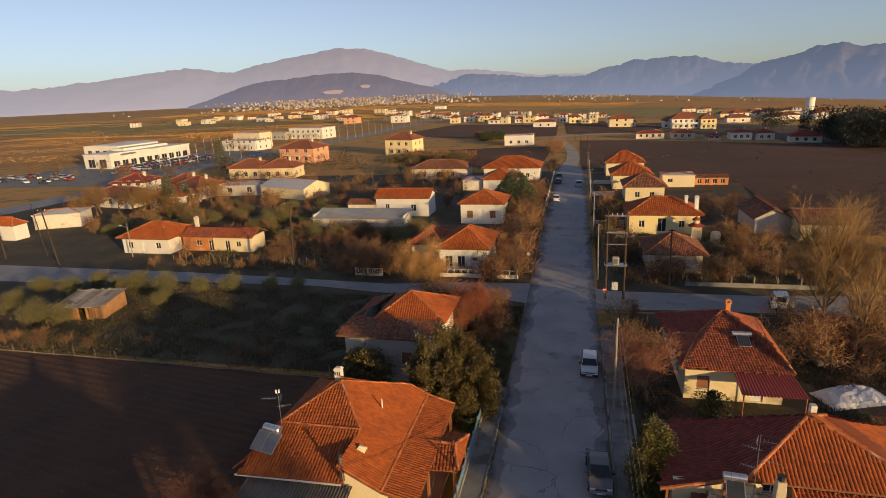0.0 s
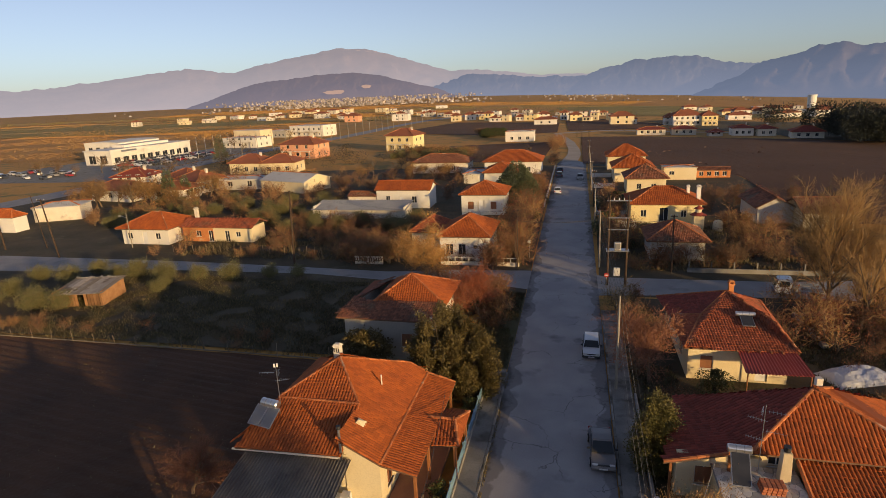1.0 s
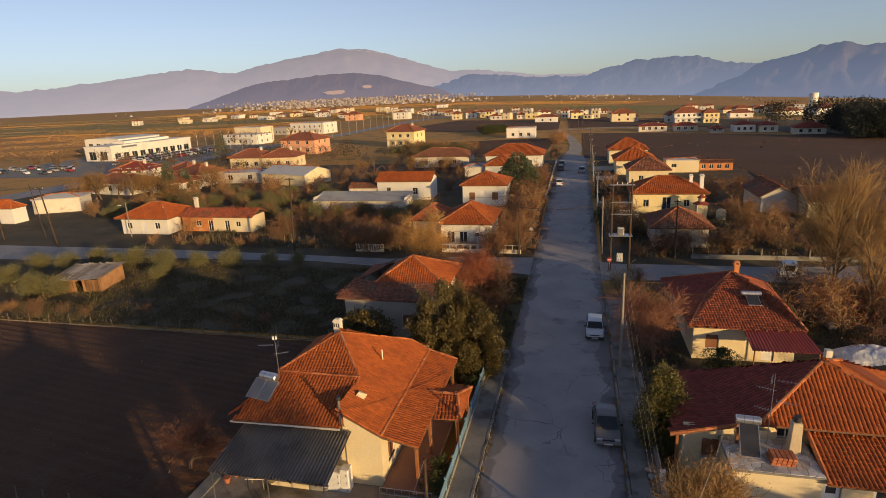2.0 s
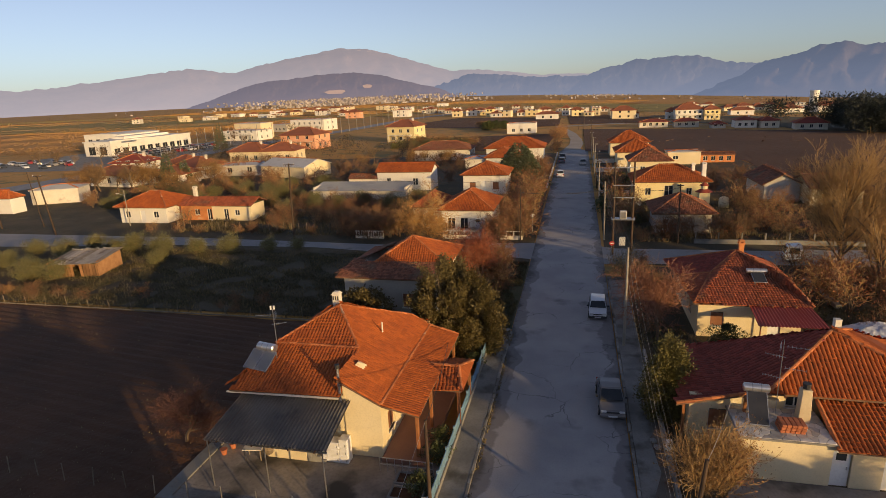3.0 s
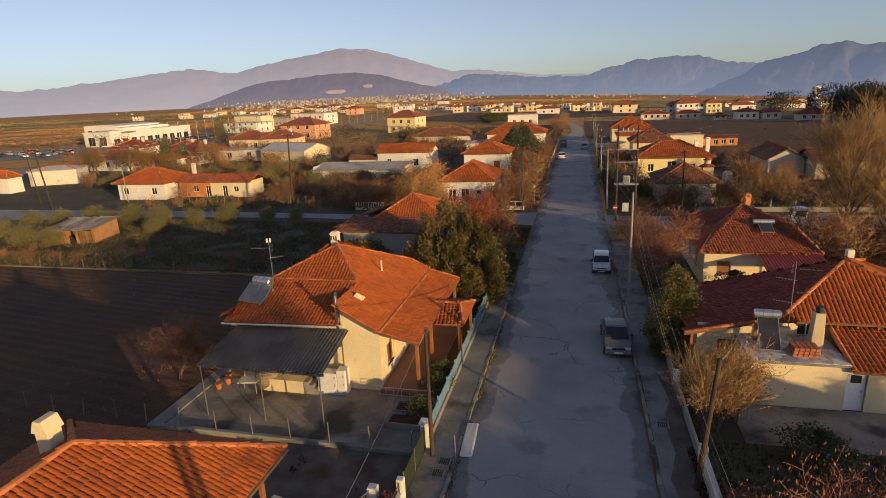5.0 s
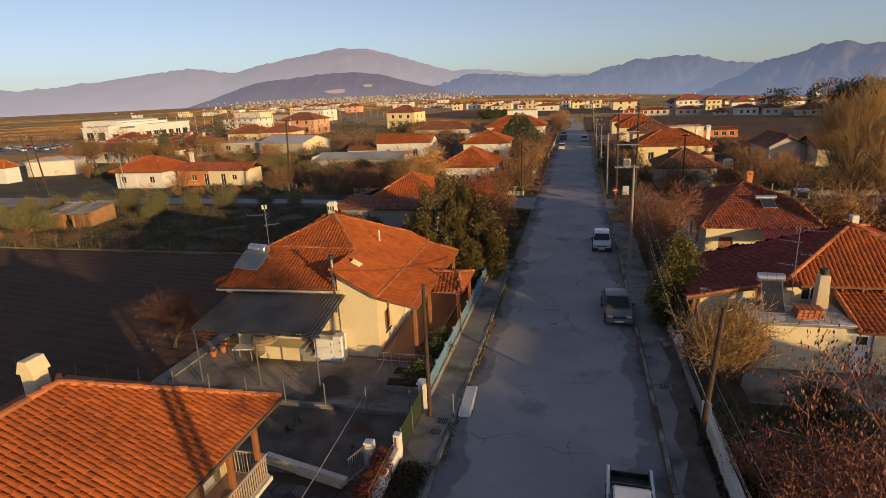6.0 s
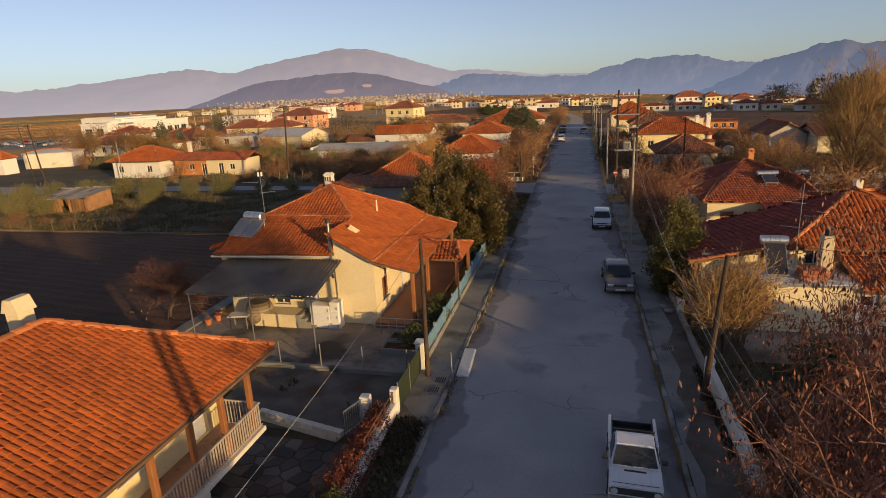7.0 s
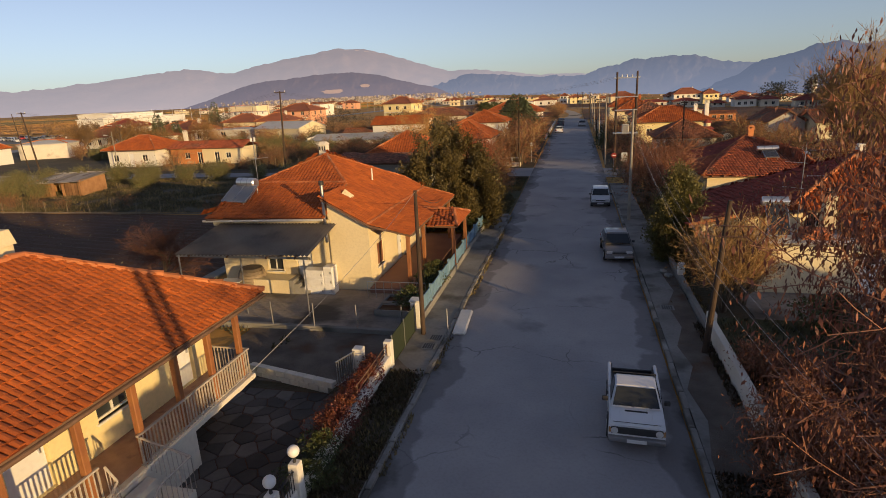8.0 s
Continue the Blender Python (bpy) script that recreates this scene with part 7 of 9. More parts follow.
# ---- clutter of the awning yard ----
st = thing("stone_steps", -13.9, 25.0, 0.03, 0, "four concrete steps beside a raised landing", "steps")
for k in range(4):
    part("step", box_bm(0.28 * k, 0.28 * k + 0.28, -0.6, 0.4, 0, 0.72 - 0.18 * k, bevel=0.012), M_CONCRETE, st)
part("landing", box_bm(-2.4, 0.0, -0.6, 0.4, 0, 0.72, bevel=0.015), M_CREAM, st)
for x, w, h in ((-12.55, 1.1, 1.25), (-11.75, 0.5, 1.45)):
    cb = thing("white_cabinet", x, 24.85, 0.03, 0, "white metal cabinets stacked against the house wall", "cabinet", "white cabinets")
    part("cabinet_body", box_bm(-w / 2, w / 2, -0.3, 0.3, 0, h, bevel=0.015), M_DOORWHITE, cb)
    for k in range(3):
        d = part("cabinet_door", box_bm(-w / 2 + 0.03, w / 2 - 0.03, -0.325, -0.3, 0.04 + k * h / 3, h / 3 - 0.03 + k * h / 3, bevel=0.005), M_DOORWHITE, cb)
        part("handle", box_bm(w / 2 - 0.14, w / 2 - 0.08, -0.345, -0.325, 0.12 + k * h / 3, 0.24 + k * h / 3), M_STEEL, d)
tb = thing("garden_table", -17.0, 24.2, 0.03, 10, "small garden table with a pale cloth", "table")
part("tabletop", box_bm(-0.55, 0.55, -0.35, 0.35, 0.66, 0.72, bevel=0.01), M_OLDWHITE, tb)
for sx in (-0.45, 0.45):
    for sy in (-0.28, 0.28):
        part("leg", box_bm(sx - 0.025, sx + 0.025, sy - 0.025, sy + 0.025, 0, 0.66), M_OLDWOOD, tb)
bk = thing("wicker_barrel", -16.3, 25.0, 0.03, 0, "large brown wicker basket under the awning", "basket")
for k in range(8):
    z0, z1 = 0.15 * k, 0.15 * (k + 1)
    r0, r1 = 0.55 + 0.2 * math.sin(math.pi * k / 8), 0.55 + 0.2 * math.sin(math.pi * (k + 1) / 8)
    part("wicker_band", tube_bm((0, 0, z0), (0, 0, z1 - 0.015), r0, r1, 18), M_OLDWOOD, bk)
rl = thing("porch_railing", -9.6, 24.3, 0.03, 0, "grey metal railing before the porch", "railing")
for k in range(8):
    part("bar", tube_bm((0.42 * k, 0, 0), (0.42 * k, 0, 0.85), 0.018, 0.018, 5), M_STEEL, rl)
for z in (0.45, 0.85):
    part("rail", tube_bm((0, 0, z), (2.95, 0, z), 0.022, 0.022, 6), M_STEEL, rl)
for k, (x, y) in enumerate(((-7.6, 22.6), (-7.6, 23.7))):
    bd = thing("garden_bed", x, y, 0.03, 0, "dark garden bed framed in concrete", "garden bed", "garden beds")
    for a in ((-0.9, 0.9, -0.5, -0.4), (-0.9, 0.9, 0.4, 0.5), (-0.9, -0.8, -0.4, 0.4), (0.8, 0.9, -0.4, 0.4)):
        part("frame_side", box_bm(*a, 0, 0.28, bevel=0.01), M_CONCRETE, bd)
    part("earth", box_bm(-0.8, 0.8, -0.4, 0.4, 0, 0.18), M_SOIL, bd)
for x, y in ((-19.0, 25.2), (-18.7, 24.7), (-18.9, 24.1)):
    fp = thing("flower_pot", x, y, 0.08, 0, "terracotta flower pot on the yard path", "pot", "flower pots")
    bm = bmesh.new()
    tube(bm, (0, 0, 0), (0, 0, 0.3), 0.13, 0.19, 12)
    tube(bm, (0, 0, 0.3), (0, 0, 0.35), 0.21, 0.21, 12)
    part("pot", bm, M_TERRACOTTA, fp)
for x, y in ((4.9, 28.6), (4.75, 29.2)):
    b = thing("rubble_stone", x, y, 0.2, 30, "pale lump of rubble on the pavement", "stone", "rubble")
    bm = bmesh.new()
    bmesh.ops.create_icosphere(bm, subdivisions=2, radius=0.2)
    for v in bm.verts:
        v.co *= 1 + 0.35 * noise.noise(v.co * 6 + Vector((x, y, 0)))
        v.co.z *= 0.6
    part("stone", bm, M_CONCRETE, b)
# tarpaulin heap and beam behind the porch house
tp = thing("tarpaulin_heap", 22.6, 46.2, 0, 20, "crumpled white tarpaulin over a heap", "tarpaulin")
bm = bmesh.new()
bmesh.ops.create_grid(bm, x_segments=26, y_segments=14, size=1)
for v in bm.verts:
    r = max(0, 1 - v.co.x ** 2) * max(0, 1 - v.co.y ** 2)
    v.co.z = 0.9 * r ** 0.6 + 0.22 * r * noise.noise(Vector((v.co.x * 6, v.co.y * 5, 2)))
    v.co.x, v.co.y = v.co.x * 2.6, v.co.y * 1.4
part("sheet", bm, M_TARP, tp)
bmn = thing("concrete_beam", 22.3, 55.2, 0, 0, "long grey concrete beam lying on the ground", "beam")
part("beam", box_bm(-0.25, 0.25, -3.8, 3.8, 0, 0.4, bevel=0.03), M_CONCRETE, bmn)
# shrine and water tank by the villa
sh = thing("roadside_chapel", 19.9, 95.3, 0, 0, "tiny white chapel with red tile cupolas", "chapel")
part("tower", box_bm(-0.8, 0.8, -0.8, 0.8, 0, 2.3, bevel=0.04), M_CREAM, sh)
part("lower_roof", tube_bm((0, 0, 2.3), (0, 0, 2.75), 1.3, 0.5, 12), M_TILE_DARK, sh)
part("drum", tube_bm((0, 0, 2.7), (0, 0, 3.3), 0.5, 0.5, 12), M_CREAM, sh)
part("upper_roof", tube_bm((0, 0, 3.3), (0, 0, 3.85), 0.75, 0.05, 12), M_TILE_DARK, sh)
wt = thing("water_tank", 22.7, 94.3, 0, 0, "cream domed water tank in the garden", "tank")
bm = bmesh.new()
tube(bm, (0, 0, 0), (0, 0, 1.2), 0.75, 0.75, 18)
ball(bm, 0, 0, 1.2, 0.75, 0.7)
part("tank_body", bm, M_CREAM, wt, smooth=True)

# tumbledown shack in the olive grove
sk = thing("field_shack", -58.2, 54.2, 0, 12, "tumbledown shack of planks and rusty sheets", "shed")
rnd = random.Random(9)
for k in range(16):
    x = -3.0 + 0.38 * k
    if k in (8, 9):
        continue
    part("plank", box_bm(x, x + 0.33, -2.4, -2.34, 0, 1.65 + rnd.uniform(-0.15, 0.1), m=pose(0, 0, 0, 0, rnd.uniform(-2, 2), 0)), M_SHACK, sk)
part("back_wall", box_bm(-3, 3, 2.4, 2.5, 0, 2.1), M_OLDWOOD, sk)
for s in (-3.0, 3.0):
    part("side_wall", box_bm(s - 0.05, s + 0.05, -2.4, 2.4, 0, 1.9), M_SHACK, sk)
for k in range(9):
    part("roof_sheet", box_bm(-3.3 + 0.73 * k, -2.5 + 0.73 * k, -2.7, 2.8, 0, 0.03, m=pose(0, 0, 1.92 + rnd.uniform(-0.03, 0.05), 4.5, rnd.uniform(-1.5, 1.5), rnd.uniform(-1.5, 1.5))), M_SHEETOLD if k % 4 else M_OLDWOOD, sk)
for k in range(14):
    part("roof_stone", box_bm(-0.14, 0.14, -0.12, 0.12, 0, 0.14, bevel=0.03, m=pose(-3.0 + 0.45 * k, 2.3 + rnd.uniform(-0.25, 0.3), 2.2, 0, 0, rnd.uniform(0, 90))), M_KERB, sk)


# twin pole of the power line further along the street
def twin_pole():
    p = thing("twin_pole", 4.25, 0.3, 0, 38, "tall twin wooden power pole with steel cross bars", "pole")
    for k in (-0.16, 0.16):
        part("pole_shaft", tube_bm((k, 0, -0.1), (k, 0, 9.4), 0.15, 0.11, 10), M_POLE, p)
    for z in (8.2, 9.1):
        part("cross_bar", box_bm(-1.1, 1.1, -0.2, -0.11, z, z + 0.1), M_STEEL, p)
    for k in (-0.95, 0.0, 0.95):
        part("insulator", tube_bm((k, -0.15, 9.2), (k, -0.15, 9.42), 0.05, 0.035, 8), M_WINFRAME, p)


twin_pole()


# ---- trees and shrubs, street side first ----
def flame(name, x, y, tops, count, size, leaf, label, seed, cat="tree"):
    """An upright evergreen of several pointed heads (x, y, radius, height), with ragged sprays."""
    t = thing(name, x, y, 0, 0, label, cat)
    bm = bmesh.new()
    for dx, dy, r, h in tops:
        tube(bm, (dx * 0.3, dy * 0.3, -0.05), (dx, dy, h * 0.8), 0.06 + 0.012 * h, 0.02, 7)
    part("trunk", bm, M_BARK, t)
    g = np.random.RandomState(seed)
    V = []
    for dx, dy, r, h in tops:
        m = int(count / len(tops))
        k = 46
        v = g.uniform(0.06, 0.97, k)
        a = g.uniform(0, 2 * math.pi, k)
        w = r * np.sin(np.pi * np.clip(0.16 + 0.84 * v, 0, 1)) ** 0.75 * g.uniform(0.65, 1.1, k)
        spray = np.stack([dx + w * np.cos(a), dy + w * np.sin(a), h * v], 1)
        idx = g.randint(0, k, m)
        f = g.uniform(0.2, 1.05, (m, 1))
        axis = np.array([dx, dy, 0]) * (1 - f) + spray[idx] * f
        axis[:, 2] = spray[idx, 2] - (1 - f[:, 0]) * h * 0.10
        c = axis + g.normal(0, 1, (m, 3)) * np.array([0.2, 0.2, 0.3]) * (0.5 + 0.16 * r)
        c[:, 2] = np.maximum(c[:, 2], 0.1)
        d = np.stack([np.cos(a[idx]), np.sin(a[idx]), np.full(m, 0.9)], 1) + g.normal(0, 0.55, (m, 3))
        d /= np.linalg.norm(d, axis=1)[:, None]
        b = np.cross(d, g.normal(0, 1, (m, 3)))
        b /= np.linalg.norm(b, axis=1)[:, None] + 1e-9
        s = size * g.uniform(0.6, 1.4, (m, 1))
        V.append(np.stack([c, c + d * s * 0.5 + b * s * 0.3, c + d * s, c + d * s * 0.5 - b * s * 0.3], 1).reshape(-1, 3))
    V = np.vstack(V)
    mesh_part("foliage", V, [(4 * i, 4 * i + 1, 4 * i + 2, 4 * i + 3) for i in range(len(V) // 4)], leaf, t)
    return t


flame("laurel_tree", -8.7, 38.8, ((-0.9, -0.4, 2.3, 8.0), (1.5, 0.3, 2.1, 6.9), (0.3, 0.8, 2.0, 7.4), (-2.2, 0.6, 1.3, 5.6), (0.4, -1.0, 1.8, 5.8), (2.5, -0.3, 1.5, 5.2)), 100000, 0.15, M_LAUREL, "large dense evergreen laurel with brownish-green sprays", 3)
clump("magnolia_tree", -16.6, 40.6, (2.4, 2.2, 4.6), 9000, 0.2, M_LAUREL, "round dark evergreen with glossy sunlit leaves", 4, 0.6, "tree", lobes=14)
flame("cypress_bush", 5.75, 32.0, ((0, 0, 1.5, 5.4), (0.3, 0.25, 1.35, 4.7), (-0.3, -0.25, 1.35, 4.4), (0.1, -0.3, 1.3, 3.6)), 52000, 0.11, M_CYPRESS, "conical yellowish-green cypress beside the pavement", 5, "conifer")

R = dict(BARE); R.update(trunk=2.3, r=0.14, kids=(7, 6, 5, 4), tip=0.009)
tree("rust_tree", -8.6, 53.8, dict(R, trunk=3.1, tip=0.013), 11, "tree with rusty red autumn leaves beside the verge", M_TWIG_RED, M_RUST, 11000, 0.17, 0.5, 0.28)
tree("orange_tree", -17.2, 65.0, dict(R, trunk=4.0, kids=(9, 6, 5, 4), tip=0.017), 12, "half bare tree with thin orange leaves", M_TWIG_GOLD, M_ORANGE, 8500, 0.19, 0.4, 0.3)
tree("garden_tree", 6.7, 43.2, dict(R, trunk=3.3, kids=(11, 7, 6, 4), tip=0.012), 13, "almost leafless garden tree with pinkish-brown twigs", M_TWIG_RED, M_DRYLEAF, 5200, 0.14, 0.5, 0.3)
tree("garden_tree", 6.6, 48.6, dict(R, trunk=2.8, kids=(10, 7, 6, 4), tip=0.013), 14, "leafless brown garden tree", M_TWIG, M_DRYLEAF, 1500, 0.1, 0.5, 0.25)
tree("field_tree", -22.0, 24.9, dict(R, trunk=1.75, r=0.11, kids=(10, 8, 6, 5), angle=(52, 46, 44), shrink=(0.8, 0.62, 0.58), rise=(0.02, 0.04, 0.02), bend=0.16, tip=0.007), 15, "bare red-brown fruit tree at the field's edge", M_TWIG_SHADED)
tree("big_bare_tree", 26.6, 62.6, dict(POPLAR, trunk=7.6, r=0.2, tip=0.009, kids=(22, 11, 8, 5), angle=(36, 34, 32), shrink=(0.66, 0.5, 0.5)), 16, "tall bare golden-brown tree with fine upright twigs", M_TWIG_GOLD)
tree("big_bare_tree", 30.4, 60.6, dict(POPLAR, trunk=6.2, r=0.16, tip=0.009, kids=(20, 10, 7, 4), angle=(36, 34, 32), shrink=(0.66, 0.5, 0.5)), 17, "tall bare golden-brown tree with fine upright twigs", M_TWIG_GOLD)
tree("big_bare_tree", 27.6, 56.5, dict(POPLAR, trunk=4.0, r=0.2, kids=(12, 8, 5, 4)), 46, "bare golden-brown tree with fine twigs", M_TWIG_GOLD, M_ORANGE, 900, 0.14, 0.3, 0.3)
tree("dry_shrub", 6.5, 24.4, dict(BUSHY, trunk=2.2, stems=13, r=0.04, bend=0.09, kids=(6, 6, 4), lean=0.2, angle=(24, 26, 30), rise=(0.05, 0.1, 0.05)), 18, "tall dry golden shrub with withered leaves", M_TWIG_GOLD, M_GOLDLEAF, 5200, 0.13, 0.9, 0.26)
tree("dry_shrub", 7.5, 25.3, dict(BUSHY, trunk=1.5, stems=8, bend=0.09, kids=(6, 5, 4), lean=0.2, angle=(24, 26, 30), rise=(0.05, 0.1, 0.05)), 19, "dry golden shrub with withered leaves", M_TWIG_GOLD, M_DRYLEAF, 1800, 0.14, 0.9, 0.2)
tree("dry_shrub", 5.2, 58.0, dict(BUSHY, trunk=1.9, stems=6), 47, "golden-green shrub at the crossing", M_TWIG_GOLD, M_HEDGE, 2500, 0.12, 0.2, 0.25)

FG = dict(trunk=7.6, r=0.085, stiff=0.02, levels=4, kids=(15, 7, 5, 3), angle=(52, 44, 44), shrink=(0.19, 0.58, 0.55), bend=0.15, rise=(0.02, 0.08, 0.0), tip=0.006)
FG['from'] = (0.62, 0.2, 0.2, 0.2)
tree("brown_leaf_tree", 6.0, 6.7, dict(FG, trunk=7.75, kids=(20, 8, 5, 3), angle=(62, 46, 44), shrink=(0.40, 0.52, 0.5)), 51, "tall tree with hanging dry red-brown leaves behind the white wall", M_TWIG_RED, M_DEADLEAF, 42000, 0.085, 4.0, 0.13)
# two unseen trees added for the shade on the veranda's stairs and wall
clump("evergreen_tree", 6.4, -2.2, (1.8, 1.8, 5.3), 9000, 0.2, M_LAUREL, "unseen round dark evergreen, added to shade the veranda stairs", 59, 0.6, "tree", lobes=14)
tree("street_tree", 7.2, -4.9, dict(R, trunk=1.9, kids=(8, 6, 5, 3), tip=0.012), 57, "unseen half bare tree with dry leaves, added to dapple the veranda wall", M_TWIG, M_DRYLEAF, 4500, 0.16, 0.6, 0.32)
SCRUB = dict(BUSHY, trunk=1.35, stems=8, kids=(5, 5, 4), lean=0.6)
for x, y, s in ((6.4, 12.6, 61), (7.9, 11.0, 62), (8.0, 14.0, 63), (5.75, 9.0, 64), (9.6, 15.5, 65), (10.4, 12.0, 66), (6.2, 14.6, 67), (12.4, 14.4, 68), (12.6, 17.5, 69), (14.5, 16.0, 70), (7.2, 8.4, 71), (6.2, 10.8, 72), (5.8, 12.8, 73)):
    tree("arching_shrub", x, y, dict(SCRUB, trunk=0.9 + 0.16 * (s % 3), tip=0.011), s, "arching shrub with pale twigs and dry red-brown leaves", M_TWIG_RED if s % 2 else M_TWIG_PALE, M_DRYLEAF if s % 3 else M_DEADLEAF, 7000, 0.09, 1.6, 0.2, group="shrubs behind the wall")
for x, y, s in ((6.3, 18.0, 20), (7.6, 17.2, 21), (6.8, 15.8, 22), (8.8, 15.2, 23), (9.8, 18.4, 24), (11.5, 16.0, 25)):
    tree("red_shrub", x, y, dict(BUSHY, trunk=0.9, stems=7, kids=(5, 5, 4)), s, "low shrub with red-brown dry leaves", M_TWIG_RED, M_DEADLEAF if s % 2 else M_DRYLEAF, 2600, 0.11, 1.2, 0.2, group="shrubs behind the wall")

# hedge along the white wall
for k, (x, y, w, h) in enumerate(((-6.2, 10.75, 0.5, 1.0), (-6.3, 11.7, 0.6, 1.15), (-6.35, 12.6, 0.75, 1.3), (-6.4, 13.5, 0.7, 1.25), (-6.45, 14.5, 0.55, 1.15), (-6.5, 15.5, 0.5, 1.1), (-6.55, 16.4, 0.45, 1.0))):
    red = k > 1
    clump("red_hedge_shrub", x, y, (w, 0.75, h), 3000, 0.06, M_REDLEAF if red else M_HEDGE, "hedge shrub with red autumn leaves" if red else "green hedge shrub behind the white wall", 60 + k, 0.15, group="hedge behind the white wall", lobes=9)
for k, (x, y) in enumerate(((-6.8, 25.6), (-6.8, 27.0), (-7.0, 23.0), (-6.7, 36.5), (-6.7, 38.4), (-6.8, 40.2))):
    clump("garden_bush", x, y, (0.8, 0.8, 1.3), 1800, 0.09, M_HEDGE, "green garden bush behind the blue fence", 70 + k, 0.1, group="bushes behind the blue fence", lobes=8)
clump("dark_bush", 10.0, 22.6, (1.5, 1.2, 1.6), 4200, 0.1, M_HEDGE, "dark bush with pale blossoms", 80, 0.15)
clump("dark_bush", 11.2, 41.6, (1.5, 1.2, 2.4), 4000, 0.11, M_HEDGE, "bush with leaves before the porch house", 81, 0.2)

# conifers and village greenery
def fir(name, x, y, h, w, seed, label, count=9000):
    t = thing(name, x, y, ground_z(x, y), 0, label, "conifer")
    part("trunk", tube_bm((0, 0, -0.1), (0, 0, h * 0.97), 0.2, 0.02, 8), M_BARK, t)
    g = np.random.RandomState(seed)
    v = g.uniform(0.08, 1.0, count)
    v = 0.08 + 0.92 * (1 - np.sqrt(1 - (v - 0.08) / 0.92))
    tier = np.floor(v * 18) / 18
    r = w * (1 - tier) ** 0.7 * (0.25 + 0.75 * g.uniform(0, 1, count) ** 0.5) * (0.85 + 0.3 * g.uniform(0, 1, count))
    arm = g.randint(0, 11, count) * (2 * math.pi / 11) + tier * 20 + g.normal(0, 0.2, count)
    z = h * (tier + 0.06) - r * 0.22 + g.normal(0, 0.08, count)
    c = np.stack([r * np.cos(arm), r * np.sin(arm), z], 1)
    a = np.stack([np.cos(arm), np.sin(arm), -0.3 + g.normal(0, 0.4, count)], 1) + g.normal(0, 0.35, (count, 3))
    a /= np.linalg.norm(a, axis=1)[:, None]
    b = np.cross(a, g.normal(0, 1, (count, 3)))
    b /= np.linalg.norm(b, axis=1)[:, None] + 1e-9
    s = 0.42 * g.uniform(0.6, 1.3, (count, 1))
    q = np.stack([c, c + a * s * 0.5 + b * s * 0.22, c + a * s, c + a * s * 0.5 - b * s * 0.22], 1).reshape(-1, 3)
    mesh_part("foliage", q, [(4 * i, 4 * i + 1, 4 * i + 2, 4 * i + 3) for i in range(count)], M_PINE, t)
    return t


fir("fir_tree", -11.5, 117.0, 8.6, 6.6, 1, "broad dark blue-green fir beside the street", 22000)
fir("fir_tree", -142, 206, 11, 3.2, 3, "dark fir beside the main road", 2500)
fir("fir_tree", -97, 118, 8.0, 2.2, 4, "green conical fir between the houses", 2500)
fir("fir_tree", -94.5, 121, 6.0, 2.0, 5, "green conical fir between the houses", 2000)

# one of each kind, then copies
olive = tree("olive_tree", -59.5, 50.8, dict(BUSHY, trunk=1.35, stems=5, kids=(4, 4), levels=2, tip=0.02, lean=0.4, cat="tree"), 90, "grey-green olive tree in the grove", M_TWIG, M_OLIVE, 4200, 0.2, -0.4, 0.34, group="olive grove")
rnd = random.Random(21)
spots = [(-63, 50), (-66, 53), (-69, 50), (-71, 55), (-64, 57), (-68, 60), (-73, 60), (-66, 64.2), (-62.5, 62.5), (-51.4, 58.2), (-52.6, 60.6), (-54.5, 62.8), (-49, 62.6), (-44.7, 63.8), (-39.6, 65.3), (-58.8, 63.6), (-36, 65.6), (-75, 52), (-79, 56), (-77, 49), (-83, 52), (-82, 59), (-88, 55)]
for k in range(55):
    x, y = rnd.uniform(-98, -50), rnd.uniform(90, 118)
    if not (-66 < x < -52 and y < 90) and not (x < -96 and y < 106):
        spots.append((x, y))
for x, y in spots:
    copy_thing(olive, pose(x, y, 0, 0, 0, rnd.uniform(0, 360)) @ Matrix.Scale(rnd.uniform(0.62, 1.1), 4))

bush = tree("bare_bush", -14.0, 60.5, dict(BUSHY, trunk=1.5, stems=4, kids=(4, 3, 2), tip=0.015), 31, "leafless brown bush among the houses", M_TWIG, M_DRYLEAF, 500, 0.14, 0.6, 0.25, group="bare bushes")
gold = tree("golden_bush", -27.0, 74.5, dict(BUSHY, trunk=1.7, stems=4, kids=(4, 3, 2), tip=0.016), 32, "golden-brown bush with dry leaves", M_TWIG_GOLD, M_DRYLEAF, 700, 0.16, 0.4, 0.3, group="bare bushes")
bare = tree("bare_tree", -24.6, 124.0, dict(R, trunk=2.2, kids=(6, 4, 3, 2), tip=0.02), 33, "leafless brown tree between the houses", M_TWIG, group="bare trees")
autumn = tree("autumn_tree", -33.5, 150.0, dict(R, trunk=2.4, kids=(6, 4, 3, 2), tip=0.02), 34, "tree with golden-brown autumn leaves", M_TWIG_GOLD, M_GOLDLEAF, 2600, 0.2, 0.3, 0.45, group="autumn trees")
green = clump("green_bush", -12.5, 121.5, (2.0, 2.0, 3.2), 2600, 0.2, M_HEDGE, "dark green garden bush", 95, 0.2, group="green bushes", lobes=10)


def strew(kind, area, n, lo, hi, seed, avoid=()):
    r = random.Random(seed)
    x0, x1, y0, y1 = area
    k = 0
    while k < n:
        x, y = r.uniform(x0, x1), r.uniform(y0, y1)
        k += 1
        if any(a <= x <= b and c <= y <= d for a, b, c, d in avoid):
            continue
        copy_thing(kind, pose(x, y, ground_z(x, y), 0, 0, r.uniform(0, 360)) @ Matrix.Scale(r.uniform(lo, hi), 4))


